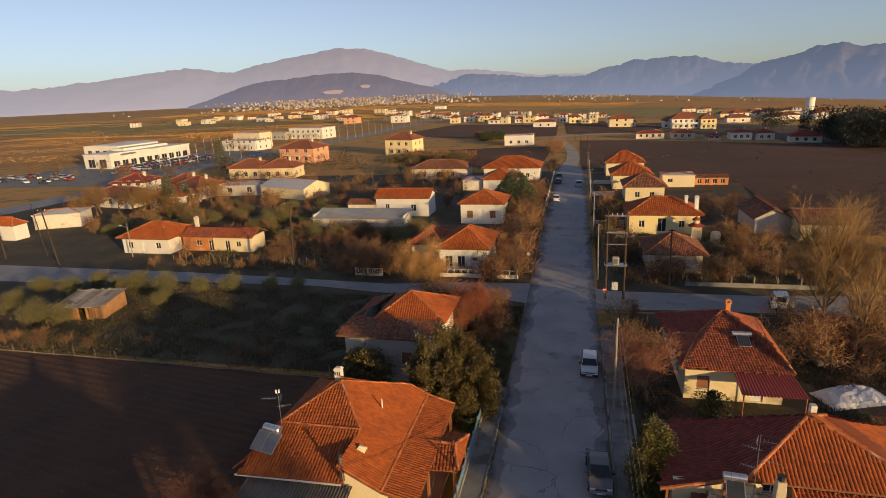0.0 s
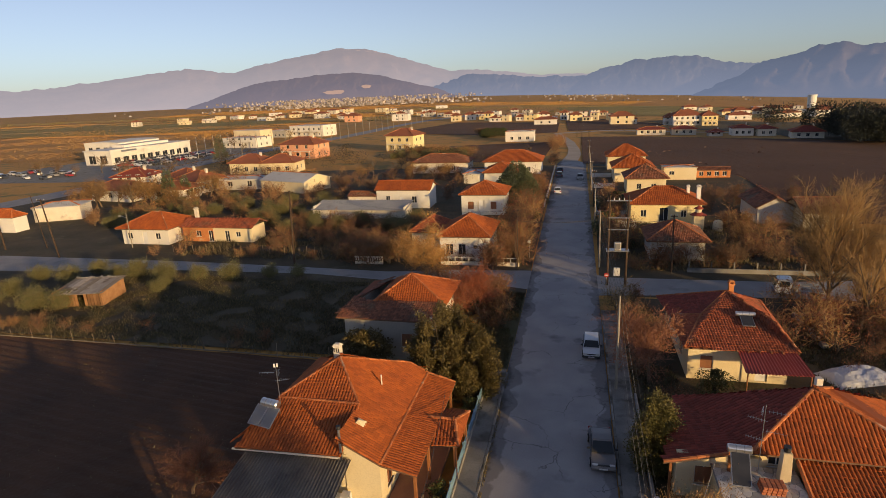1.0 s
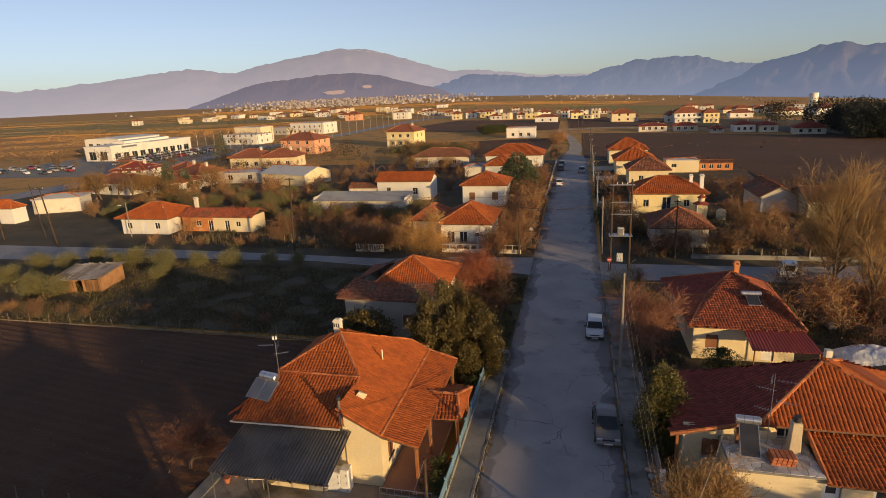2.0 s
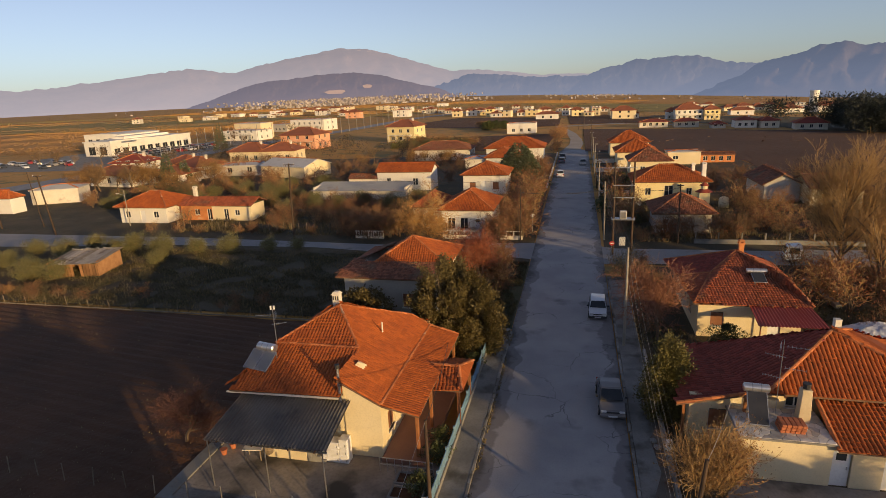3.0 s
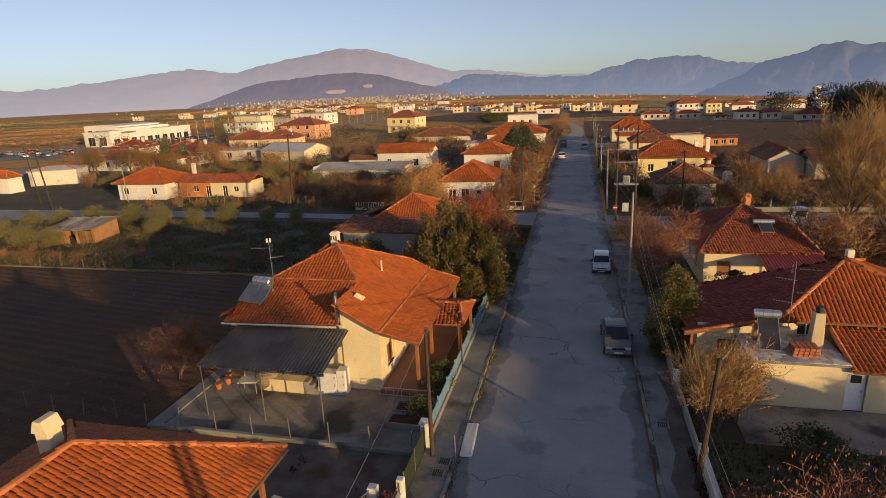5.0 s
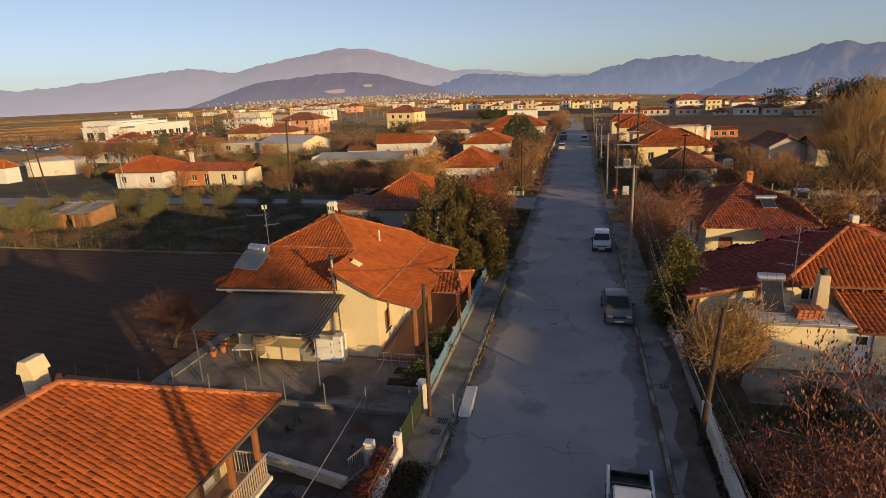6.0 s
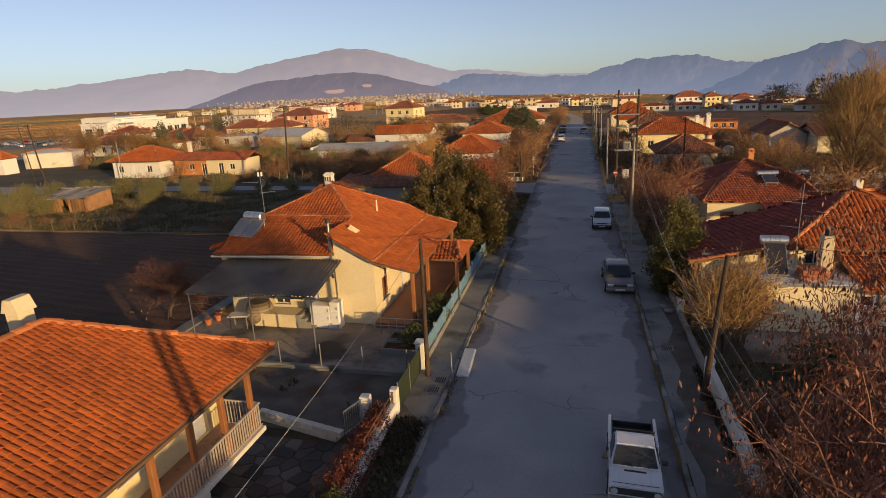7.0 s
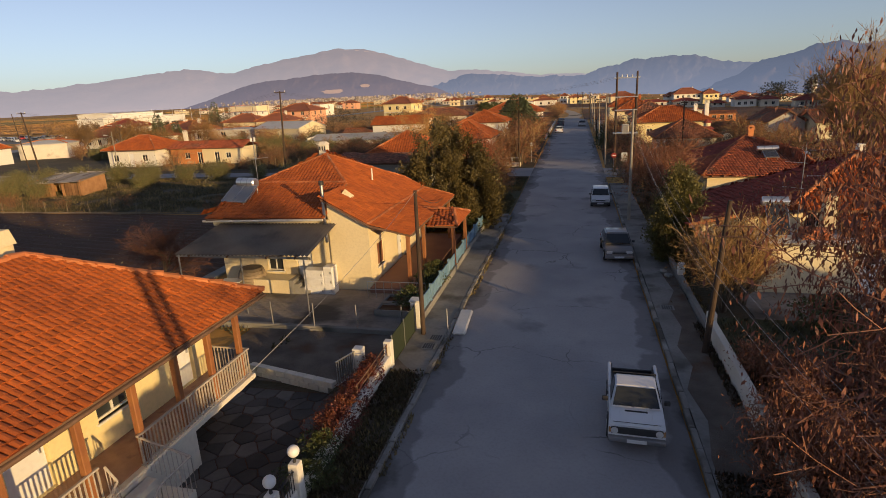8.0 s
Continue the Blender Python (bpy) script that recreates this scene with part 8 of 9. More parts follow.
HOUSES_L = ((-19.5, -9.5, 73.5, 85), (-28, -18, 74, 84.5), (-23, -11, 103, 114), (-48, -27, 98, 118), (-66.5, -51, 80, 88), (-77, -65.5, 78, 88), (-26, -7, 139, 169), (-48, -29, 158, 171), (-83, -62, 126, 152))
strew(bush, (-48, -7, 73.2, 98), 75, 0.6, 1.2, 1, HOUSES_L)
strew(gold, (-100, -50, 90, 122), 55, 0.6, 1.2, 60, HOUSES_L)
strew(gold, (-66, -22, 72, 98), 60, 0.5, 1.1, 2, HOUSES_L)
strew(bush, (-20, -6.6, 44.5, 62.5), 22, 0.5, 1.0, 3, ((-20.5, -10, 42, 54),))
strew(gold, (-13, -6.2, 55, 63), 7, 0.6, 1.1, 4)
strew(green, (-12, -6.3, 84, 112), 10, 0.5, 0.9, 5, HOUSES_L)
strew(bush, (-12, -6.3, 84, 150), 22, 0.7, 1.2, 6, HOUSES_L)
strew(bush, (-80, -26, 118, 158), 60, 0.8, 1.6, 7, HOUSES_L)
strew(bare, (-60, -24, 118, 180), 10, 0.8, 1.2, 8, HOUSES_L)
strew(autumn, (-60, -26, 148, 156), 4, 0.7, 1.1, 9, HOUSES_L)
strew(gold, (-110, -70, 120, 165), 30, 0.8, 1.6, 10)
HOUSES_R = ((9, 18.5, 75.5, 86), (8.5, 24, 93, 108), (10, 21, 125.5, 136.5), (8, 38, 141, 173), (26, 41, 93, 110), (6, 18.3, 41, 60), (3, 7.2, 62, 71))
strew(bush, (5.5, 26, 72.5, 92), 24, 0.6, 1.1, 11, HOUSES_R)
strew(bush, (23, 44, 72.5, 125), 50, 0.7, 1.4, 12, HOUSES_R)
strew(green, (4.8, 9, 76, 125), 16, 0.5, 1.0, 13, HOUSES_R)
strew(gold, (22, 45, 74, 100), 18, 0.8, 1.5, 14, HOUSES_R)
strew(bush, (18.5, 33, 48, 62), 26, 0.6, 1.3, 15)
strew(gold, (18.5, 33, 50, 62), 16, 0.8, 1.5, 16)
strew(bush, (5.8, 9.0, 34, 61), 14, 0.5, 0.9, 17, HOUSES_R)
strew(bush, (20.5, 36, 28, 47), 22, 0.6, 1.1, 18)
strew(autumn, (22, 28, 82, 96), 3, 0.6, 0.9, 19, HOUSES_R)
strew(bush, (-100, -22, 44, 47), 30, 0.35, 0.7, 20)
strew(gold, (-100, -55, 44, 47.5), 26, 0.35, 0.6, 21)
strew(bush, (-8, -6.4, 170, 260), 12, 0.8, 1.4, 22)
strew(gold, (-9.5, -5.5, 225, 262), 14, 1.0, 2.0, 23)
strew(bare, (-112, -96, 100, 112), 4, 1.2, 1.7, 24)
strew(autumn, (-118, -96, 100, 122), 6, 1.0, 1.5, 25)
strew(bare, (-190, -130, 150, 176), 9, 1.0, 1.6, 26)
strew(bare, (-230, -150, 215, 330), 18, 1.2, 1.9, 27)
strew(gold, (-62, -36, 205, 212), 20, 1.0, 1.6, 28)
strew(olive, (-66, -40, 196, 222), 40, 0.8, 1.2, 29)
strew(autumn, (-52, -46, 296, 302), 3, 0.8, 1.0, 30)
strew(green, (-46, -36, 288, 300), 10, 1.0, 1.6, 31)


# dark wood on the plain's right
def wood(name, x0, x1, y0, y1, n, seed, label, material=None, low=9, high=15, m=260, fine=1.0):
    g = np.random.RandomState(seed)
    V, F, base = [], [], 0
    for k in range(n):
        x, y = g.uniform(x0, x1), g.uniform(y0, y1)
        h = g.uniform(low, high)
        w = h * g.uniform(0.4, 0.55)
        d = g.normal(0, 1, (m, 3))
        d /= np.linalg.norm(d, axis=1)[:, None]
        c = np.array([x, y, ground_z(x, y) + h * 0.55]) + d * np.array([w, w, h * 0.45]) * g.uniform(0.6, 1.0, (m, 1))
        a = d + g.normal(0, 0.6, (m, 3))
        b = np.cross(a, g.normal(0, 1, (m, 3)))
        b /= np.linalg.norm(b, axis=1)[:, None]
        q = np.stack([c, c + (a * 0.028 + b * 0.022) * h * fine, c + a * 0.056 * h * fine, c + (a * 0.028 - b * 0.022) * h * fine], 1).reshape(-1, 3)
        V.append(q)
        F += [(base + 4 * i, base + 4 * i + 1, base + 4 * i + 2, base + 4 * i + 3) for i in range(m)]
        base += 4 * m
    ob = mesh_part(name, np.vstack(V), F, material or M_DARKWOOD)
    tagged(ob, label, "trees", kind="stuff")


wood("pine_wood", 101, 178, 240, 290, 100, 1, "dark pine wood at the edge of the plain", None, 10, 16, 1500, 0.6)
wood("far_copse", 112, 124, 375, 390, 7, 2, "dark clump of trees behind the far houses")


def stubble(name, areas, n, h, w, material, label, seed):
    """Tall dry stalks in broad tufts over the far plain."""
    g = np.random.RandomState(seed)
    share = np.array([(a[1] - a[0]) * (a[3] - a[2]) for a in areas], float)
    V = []
    for a, k in zip(areas, share / share.sum()):
        for q in range(int(n * k)):
            x, y = g.uniform(a[0], a[1]), g.uniform(a[2], a[3])
            if noise.noise(Vector((x * 0.012, y * 0.03, seed))) < -0.12:
                continue
            z, t, hh, ww = ground_z(x, y), g.uniform(-0.9, 0.9), h * g.uniform(0.5, 1.3), w * g.uniform(0.5, 1.3)
            c, s_ = ww * math.cos(t), ww * math.sin(t)
            V += [(x - c, y - s_, z - 0.05), (x + c, y + s_, z - 0.05), (x + g.normal(0, ww * 0.5), y + 0.1, z + hh)]
    tagged(mesh_part(name, V, [(3 * i, 3 * i + 1, 3 * i + 2) for i in range(len(V) // 3)], material), label, "grass", kind="stuff")


M_STUBBLE = leafy("golden_stubble", (0.42, 0.22, 0.06), (0.36, 0.185, 0.05), 0.15)
M_STUBBLE_GREEN = leafy("green_stubble", (0.18, 0.15, 0.04), (0.21, 0.165, 0.05), 0.1)
M_STUBBLE_BROWN = leafy("brown_stubble", (0.12, 0.052, 0.025), (0.10, 0.045, 0.022), 0.15)
stubble("plain_stubble", [(-700, -220, 225, 520), (-1100, -160, 620, 760), (-900, 300, 1000, 1300)], 170000, 0.5, 0.9, M_STUBBLE, "golden dry grass of the plain", 1)
stubble("plain_green", [(-900, -170, 520, 620), (-1200, 200, 820, 960), (-30, 420, 560, 760)], 20000, 0.5, 0.9, M_STUBBLE_GREEN, "green and yellow winter crop strips", 2)
stubble("plain_brown", [(5, 150, 160, 235), (-60, -12, 205, 250), (-90, 40, 330, 430), (-1000, 500, 1300, 1900), (60, 420, 430, 560)], 14000, 0.35, 0.6, M_STUBBLE_BROWN, "brown stubble of the ploughed fields", 3)
wood("far_copse_left", -560, -480, 640, 700, 6, 3, "dark clump of trees on the plain", M_SCRUB, 5, 9)
wood("far_hedge", -480, -300, 470, 500, 30, 4, "long brown hedge on the plain", M_SCRUB, 2, 4, 120)
wood("roadside_copse", -330, -250, 560, 640, 7, 5, "dark trees beside the main road", M_SCRUB, 5, 9)


# rough grass of the fields and verges
def tufts(name, areas, n, h, material, label, seed):
    g = np.random.RandomState(seed)
    V = []
    share = np.array([(a[1] - a[0]) * (a[3] - a[2]) for a in areas], float)
    share /= share.sum()
    for a, s in zip(areas, share):
        m = int(n * s)
        x, y = g.uniform(a[0], a[1], m), g.uniform(a[2], a[3], m)
        patch = np.array([noise.noise(Vector((p * 0.35, q * 0.35, seed))) for p, q in zip(x, y)])
        keep = patch > -0.15
        x, y = x[keep], y[keep]
        m = len(x)
        t = g.uniform(0, 2 * math.pi, m)
        hh = h * g.uniform(0.4, 1.3, m)
        w = 0.035 + 0.05 * hh
        lx, ly = g.normal(0, 0.35, m) * hh, g.normal(0, 0.35, m) * hh
        z = a[4] if len(a) > 4 else 0.0
        V.append(np.stack([np.stack([x - w * np.cos(t), y - w * np.sin(t), np.full(m, z)], 1), np.stack([x + w * np.cos(t), y + w * np.sin(t), np.full(m, z)], 1), np.stack([x + lx, y + ly, z + hh], 1)], 1).reshape(-1, 3))
    V = np.vstack(V)
    ob = mesh_part(name, V, [(3 * i, 3 * i + 1, 3 * i + 2) for i in range(len(V) // 3)], material)
    tagged(ob, label, "grass", kind="stuff")


tufts("field_grass", [(-62, -20.5, 44, 64)], 60000, 0.22, M_BLADE, "rough dark grass of the field", 1)
tufts("field_straw", [(-100, -20.5, 43.2, 48), (-62, -21, 48, 65)], 26000, 0.28, M_STRAW, "dry straw weeds along the field", 2)
tufts("verge_grass", [(-8.8, -4.9, 43.6, 62.5, 0.05), (-20, -9, 54, 65)], 26000, 0.2, M_BLADE, "green grass of the verge", 3)
tufts("pavement_weeds", [(-6.05, -4.9, 8, 17, 0.11), (-4.8, -4.45, 5, 43, 0.0), (5.3, 5.9, 4, 60)], 7000, 0.16, M_STRAW, "dry weeds along the pavement", 4)
tufts("kerb_soil_weeds", [(-6.1, -4.85, 4, 17.2, 0.11)], 3500, 0.11, M_BLADE, "dark weeds covering the broken pavement", 14)
tufts("kerb_dry_weeds", [(-6.1, -4.85, 4, 17.0, 0.11), (5.0, 5.35, 4, 24, 0.11), (3.75, 5.2, 6, 13, 0.11)], 11000, 0.13, M_SCRUB, "brown dead weeds on the pavement", 15)
tufts("garden_weeds", [(-11.6, -8.2, 17.6, 19.3), (-20, -13.5, 14, 20), (5.6, 13, 12, 23.4), (6, 9, 33, 60), (18, 34, 27, 62)], 36000, 0.25, M_BLADE, "grass of the gardens", 5)
tufts("village_weeds", [(-60, -6.5, 73, 100), (6, 44, 72.5, 100)], 50000, 0.5, M_STRAW, "dry weeds among the houses", 6)
tufts("soil_weeds", [(-60, -21, 8, 42.5)], 5000, 0.16, M_STRAW, "sparse dry stalks on the ploughed earth", 7)

# unseen houses and plants before the scrub belts, added to shade street and yards
box_house("street_house", 8.5, 18.0, -9.0, 4.0, 2.6, 3.9, "unseen cream bungalow with orange roof, added to shade the street", M_CREAM, M_TILE, 'y', None, 0.5, left=windows(11, 3), tile=1)
box_house("street_house", 8.5, 18.0, -30.0, -15.0, 2.9, 4.4, "unseen white bungalow with orange roof, added to shade the street", M_WHITE, M_TILE, 'y', None, 0.5, left=windows(14, 4), tile=1)
box_house("street_house", 22.0, 33.0, -10.0, 12.0, 3.2, 4.75, "unseen yellow bungalow with orange roof, added to shade the road", M_YELLOW, M_TILE, 'y', 0, 0.5, left=windows(16, 4), tile=1)
tree("garden_tree", 25.0, 17.5, dict(R, trunk=1.9, kids=(8, 6, 5, 3), tip=0.012), 56, "unseen half bare tree with dry leaves, added for dappled shade", M_TWIG, M_DRYLEAF, 3500, 0.16, 0.6, 0.3)
strew(bush, (20, 26, 15, 20), 6, 0.7, 1.1, 53)
strew(bare, (19, 21.5, -4, 12), 3, 0.7, 0.95, 50)
strew(bush, (6.5, 8, -22, 5), 12, 0.8, 1.3, 51)
strew(green, (10, 21, 6, 9), 6, 0.8, 1.2, 52)
wood("scrub_belt", -150, -62, 172, 205, 46, 6, "brown scrub and young trees beside the main road", M_SCRUB, 3, 6, 160)
wood("scrub_belt", -128, -84, 126, 160, 40, 7, "brown scrub between the houses", M_SCRUB, 2.5, 5, 160)
wood("scrub_belt", -62, -10, 176, 196, 34, 8, "brown scrub behind the houses", M_SCRUB, 2.5, 5, 160)
wood("far_tree_belt", -200, 10, 520, 620, 60, 9, "far trees among the houses of the plain", M_SCRUB, 4, 8, 90)
wood("far_tree_belt", 20, 240, 340, 520, 50, 10, "far trees among the houses of the plain", M_SCRUB, 4, 8, 90)
wood("far_tree_belt", -520, -210, 420, 640, 60, 11, "far trees along the main road", M_SCRUB, 4, 8, 90)
wood("scrub_belt", -260, -205, 180, 300, 40, 12, "bare scrub behind the car dealer", M_SCRUB_GOLD, 3, 6, 120)
wood("scrub_belt", 40, 70, 80, 128, 26, 13, "brown scrub at the edge of the field", M_SCRUB, 2, 4.5, 160)
wood("far_tree_belt", -1200, 500, 1000, 1700, 120, 14, "far dark trees on the plain", M_SCRUB, 5, 10, 50)
strew(bare, (15, 26, 72.6, 75.2), 4, 0.8, 1.0, 61)
strew(bush, (10.5, 20, 73.0, 76.0), 9, 1.0, 1.5, 62)
strew(bush, (-19, -10.5, 73.2, 74.3), 8, 0.6, 0.9, 70)
strew(bare, (-27, -19, 72.6, 74.6), 4, 0.7, 0.9, 71)
strew(autumn, (-24, -20, 71.8, 74.0), 2, 0.7, 0.8, 72)
strew(bush, (-11.5, -6.4, 71.6, 73.4), 7, 1.2, 1.7, 80)
strew(gold, (-9.2, -6.3, 73.5, 100), 14, 1.1, 1.8, 81, HOUSES_L)
strew(bush, (-9.4, -6.2, 84, 140), 22, 1.2, 2.0, 82)
strew(bush, (-15, -7, 56, 62.5), 10, 1.1, 1.7, 83)
strew(gold, (5.2, 8.2, 72, 125), 14, 1.0, 1.6, 84)
strew(bush, (-34, -20, 71.8, 75), 9, 1.2, 1.7, 85)
strew(olive, (-50, -22, 88, 98), 12, 0.8, 1.2, 86, HOUSES_L)
strew(autumn, (-105, -84, 108, 126), 4, 1.0, 1.4, 87)


# ---- main road, dealer and the far houses ----
def dealer():
    """Showroom along local x, its glazed front towards -y."""
    d = thing("car_dealer", -185.5, 195.0, ground_z(-185, 215), 86, "long white car showroom with large windows", "showroom")
    wall(d, (0, 0), (46, 0), 0, 5.6, M_WHITE, [(1.6 + 4.4 * k, 0.5, 3.0, 2.5, 'window') for k in range(10)], thick=0.4, detail=False)
    wall(d, (46, 0), (46, 14), 0, 5.6, M_WHITE, windows(14, 3, 0.6, 2.8, 3.2), thick=0.4, detail=False)
    wall(d, (46, 14), (0, 14), 0, 5.6, M_WHITE, thick=0.4)
    wall(d, (0, 14), (0, 0), 0, 5.6, M_WHITE, [(2.0, 0.5, 3.6, 3.4, 'window'), (8.0, 0.5, 3.6, 3.4, 'window')], thick=0.4, detail=False)
    part("roof", box_bm(-0.3, 46.3, -0.3, 14.3, 5.6, 6.0), M_WHITE, d)
    part("fascia", box_bm(-0.5, 20, -0.5, -0.32, 4.5, 6.3), M_WHITE, d)
    part("sign_bar", box_bm(5, 13, -0.62, -0.52, 5.0, 5.7), M_STEEL, d)
    part("upper_block", box_bm(14, 40, 7, 14, 6.0, 7.0), M_WHITE, d)
    wall(d, (18, 14.3), (42, 14.3), 0, 7.6, M_WHITE, [(1.0, 0.5, 3.6, 3.6, 'window')], thick=0.4, detail=False)
    wall(d, (18, 34), (18, 14.3), 0, 7.6, M_WHITE, windows(19.7, 4, 4.4, 2.4, 1.4), thick=0.4, detail=False)
    wall(d, (42, 14.3), (42, 34), 0, 7.6, M_WHITE, thick=0.4)
    wall(d, (42, 34), (18, 34), 0, 7.6, M_WHITE, thick=0.4)
    part("hall_roof", slab_bm(17.6, 42.4, 14.0, 34.3, 7.6, 8.1), M_WHITE, d)
    for k in range(9):
        part("flag_pole", tube_bm((1 + 5.4 * k, -24, 0), (1 + 5.4 * k, -24, 9.0), 0.09, 0.05, 6), M_WINFRAME, d)


def slab_bm(x0, x1, y0, y1, z0, z1):
    """A shallow barrel roof along x over a hall."""
    bm = bmesh.new()
    n, rows = 10, []
    for i in range(n + 1):
        a = math.pi * i / n
        y = (y0 + y1) / 2 - (y1 - y0) / 2 * math.cos(a)
        rows.append((bm.verts.new((x0, y, z0 + (z1 - z0) * math.sin(a))), bm.verts.new((x1, y, z0 + (z1 - z0) * math.sin(a)))))
    for (a, b), (c, e) in zip(rows, rows[1:]):
        bm.faces.new((a, b, e, c))
    bm.faces.new([r[0] for r in rows])
    bm.faces.new([r[1] for r in rows[::-1]])
    return bm


dealer()
lot = [car("lot_car", -160, 188, 27, p, lab, detail=False, group="cars of the dealer") for p, lab in ((M_CARWHITE, "white car in the dealer's car park"), (M_CARDARK, "dark car in the dealer's car park"), (M_CARSILVER, "silver car in the dealer's car park"), (M_CARRED, "red car in the dealer's car park"))]
rnd = random.Random(31)
lot_m = pose(-185.5, 195.0, 0, 0, 0, 86)
for row, n in ((-3.5, 12), (-9.5, 16), (-12.5, 15), (-18.5, 16), (-21.5, 13)):
    for k in range(n):
        if rnd.random() < 0.12:
            continue
        c = rnd.choice((0, 0, 1, 1, 1, 2, 2, 3))
        m = lot_m @ pose(-4 + 2.8 * k + rnd.uniform(-0.2, 0.2), row, 0, 0, 0, rnd.choice((0, 180)) + rnd.uniform(-4, 4))
        m.translation.z = ground_z(m.translation.x, m.translation.y) + 0.06
        copy_thing(lot[c], m)
for k in range(24):
    x, y = rnd.uniform(-212, -174), rnd.uniform(153, 176)
    copy_thing(lot[rnd.choice((0, 0, 1, 2, 3))], pose(x, y, ground_z(x, y) + 0.06, 0, 0, 60 + rnd.uniform(-15, 15)))
for k, c in enumerate(lot):
    c.matrix_basis = pose(-170 + 3 * k, 180, ground_z(-165, 180) + 0.06, 0, 0, 20)


def plain_house(x, y, w, d, h, rh, wm, rm, rz, label, n=3, flat=False, group="houses on the plain"):
    """A far house of one or two storeys, with windows in its walls."""
    two = h > 4.6
    far = math.hypot(x, y) > 400
    kind = 'far' if far else 'window'
    n = min(n, 2) if far else n
    ops = windows(w, n, 0.9, 1.3, 1.4, kind) + (windows(w, n, 3.9, 1.3, 1.4, kind) if two else [])
    side = [] if far else windows(d, 2, 0.9, 1.1, 1.4) + (windows(d, 2, 3.9, 1.1, 1.4) if two else [])
    house = box_house("far_house", x - w / 2, x + w / 2, y - d / 2, y + d / 2, h, h + (0.25 if flat else rh), label, wm, M_PALESHEET if flat else rm, 'x' if w > d else 'y', None, 0.15 if flat else 0.6, ops, side, side, tile=0, z=ground_z(x, y), rz=rz, group=group)
    if two and not far:
        y0 = -d / 2
        bal = part("balcony", box_bm(-w * 0.42, w * 0.42, y0 - 1.5, y0 + 0.02, 2.85, 3.02, bevel=0.02), M_WHITE, house)
        part("balcony_parapet", box_bm(-w * 0.42, w * 0.42, y0 - 1.5, y0 - 1.42, 3.02, 3.75), wm, bal)
        for k in range(4):
            x1 = -w * 0.4 + w * 0.8 * k / 3
            part("porch_column", box_bm(x1 - 0.14, x1 + 0.14, y0 - 1.45, y0 - 1.17, 0, 2.85), M_OLDWHITE, house)
    if not flat and not far:
        chimney(house, w * 0.22, d * 0.1, h, h + rh + 0.5, M_OLDWHITE, 0.6)
    return house


M_ROOFFAR = surface("far_clay_roof", (0.33, 0.105, 0.05), (0.25, 0.085, 0.045), 0.3, 0.85, 0.3, 12, stain=((0.26, 0.09, 0.05), 0.6))
plain_house(-70.5, 232, 13, 10, 6.4, 2.6, M_YELLOW, M_ROOFFAR, -12, "two-storey yellow house with orange roof")
plain_house(-107, 212, 16, 11, 5.6, 2.6, M_PINK, M_ROOFFAR, -8, "salmon-pink two-storey house with orange roof")
plain_house(-25, 266, 13, 8, 4.6, 0, M_WHITE, M_ROOFFAR, 0, "white flat-roofed modern house", 3, True)
plain_house(-104, 168, 12, 9, 3.6, 2.4, M_CREAM, M_ROOFFAR, 0, "cream house with orange roof beside the main road")
plain_house(-93, 168, 11, 9, 3.6, 2.3, M_CREAM, M_ROOFFAR, 5, "cream house with orange roof and veranda")
plain_house(-99, 133, 10, 8, 3.4, 2.0, M_WHITE, M_ROOFFAR, -20, "white house with low orange roof")
plain_house(-108, 140, 9, 8, 3.2, 2.0, M_CREAM, M_ROOFFAR, -15, "cream house with orange roof")
plain_house(-113, 121, 14, 8, 3.0, 1.8, M_WHITE, M_ROOFFAR, -10, "low white house with wide orange roof")
plain_house(-98, 122, 9, 7, 2.8, 1.6, M_WHITE, M_ROOFFAR, 0, "low white house with orange roof")
plain_house(-88, 138, 15, 9, 2.8, 0, M_GREYWALL, M_ROOFFAR, 8, "plain grey flat-roofed store building", 2, True)
plain_house(-117, 131, 9, 8, 4.8, 1.8, M_WHITE, M_TILE_DARK, 10, "two-storey house with dark roof")
plain_house(-168, 268, 22, 12, 5.0, 0, M_WHITE, M_ROOFFAR, -10, "white two-storey commercial building", 5, True)
plain_house(-172, 281, 18, 10, 8.0, 0, M_CREAM, M_ROOFFAR, -10, "unfinished building with open upper floor", 4, True)
plain_house(-164, 338, 26, 14, 6.8, 0, M_WHITE, M_ROOFFAR, -12, "white office building with flat roof", 6, True)
plain_house(-184, 336, 14, 12, 4.5, 0, M_GREYWALL, M_ROOFFAR, -12, "grey store building beside the office", 4, True)
barn = box_house("long_barn", -79, -63.5, 129.5, 139, 2.9, 4.4, "long barn with pale concrete sheet roof", M_CREAM, M_PALESHEET, 'x', 0, 0.3, tile=0, rz=-18)
plain_house(66, 384, 17, 12, 6.2, 3.4, M_WHITE, M_ROOFFAR, 4, "large two-storey house with broad red roof", 5)
plain_house(78.5, 381, 9, 10, 6.2, 2.6, M_YELLOW, M_ROOFFAR, 4, "yellow two-storey house with red roof")
plain_house(57, 388, 6, 8, 4.8, 2.4, M_WHITE, M_ROOFFAR, 0, "white side wing with red roof", 2)
plain_house(29, 400, 15, 11, 5.4, 2.8, M_CREAM, M_ROOFFAR, 3, "two-storey house with red roof")
plain_house(36, 404, 6, 8, 3.4, 1.6, M_WHITE, M_ROOFFAR, 0, "small white annex with red roof", 2)
plain_house(36, 299, 13, 8, 2.8, 1.0, M_OLDWHITE, M_TILE_DARK, -2, "long low white house behind a fence", 4)
plain_house(51, 299, 11, 8, 3.0, 1.2, M_GREYWALL, M_TILE_DARK, -4, "long low grey house behind a fence", 3)
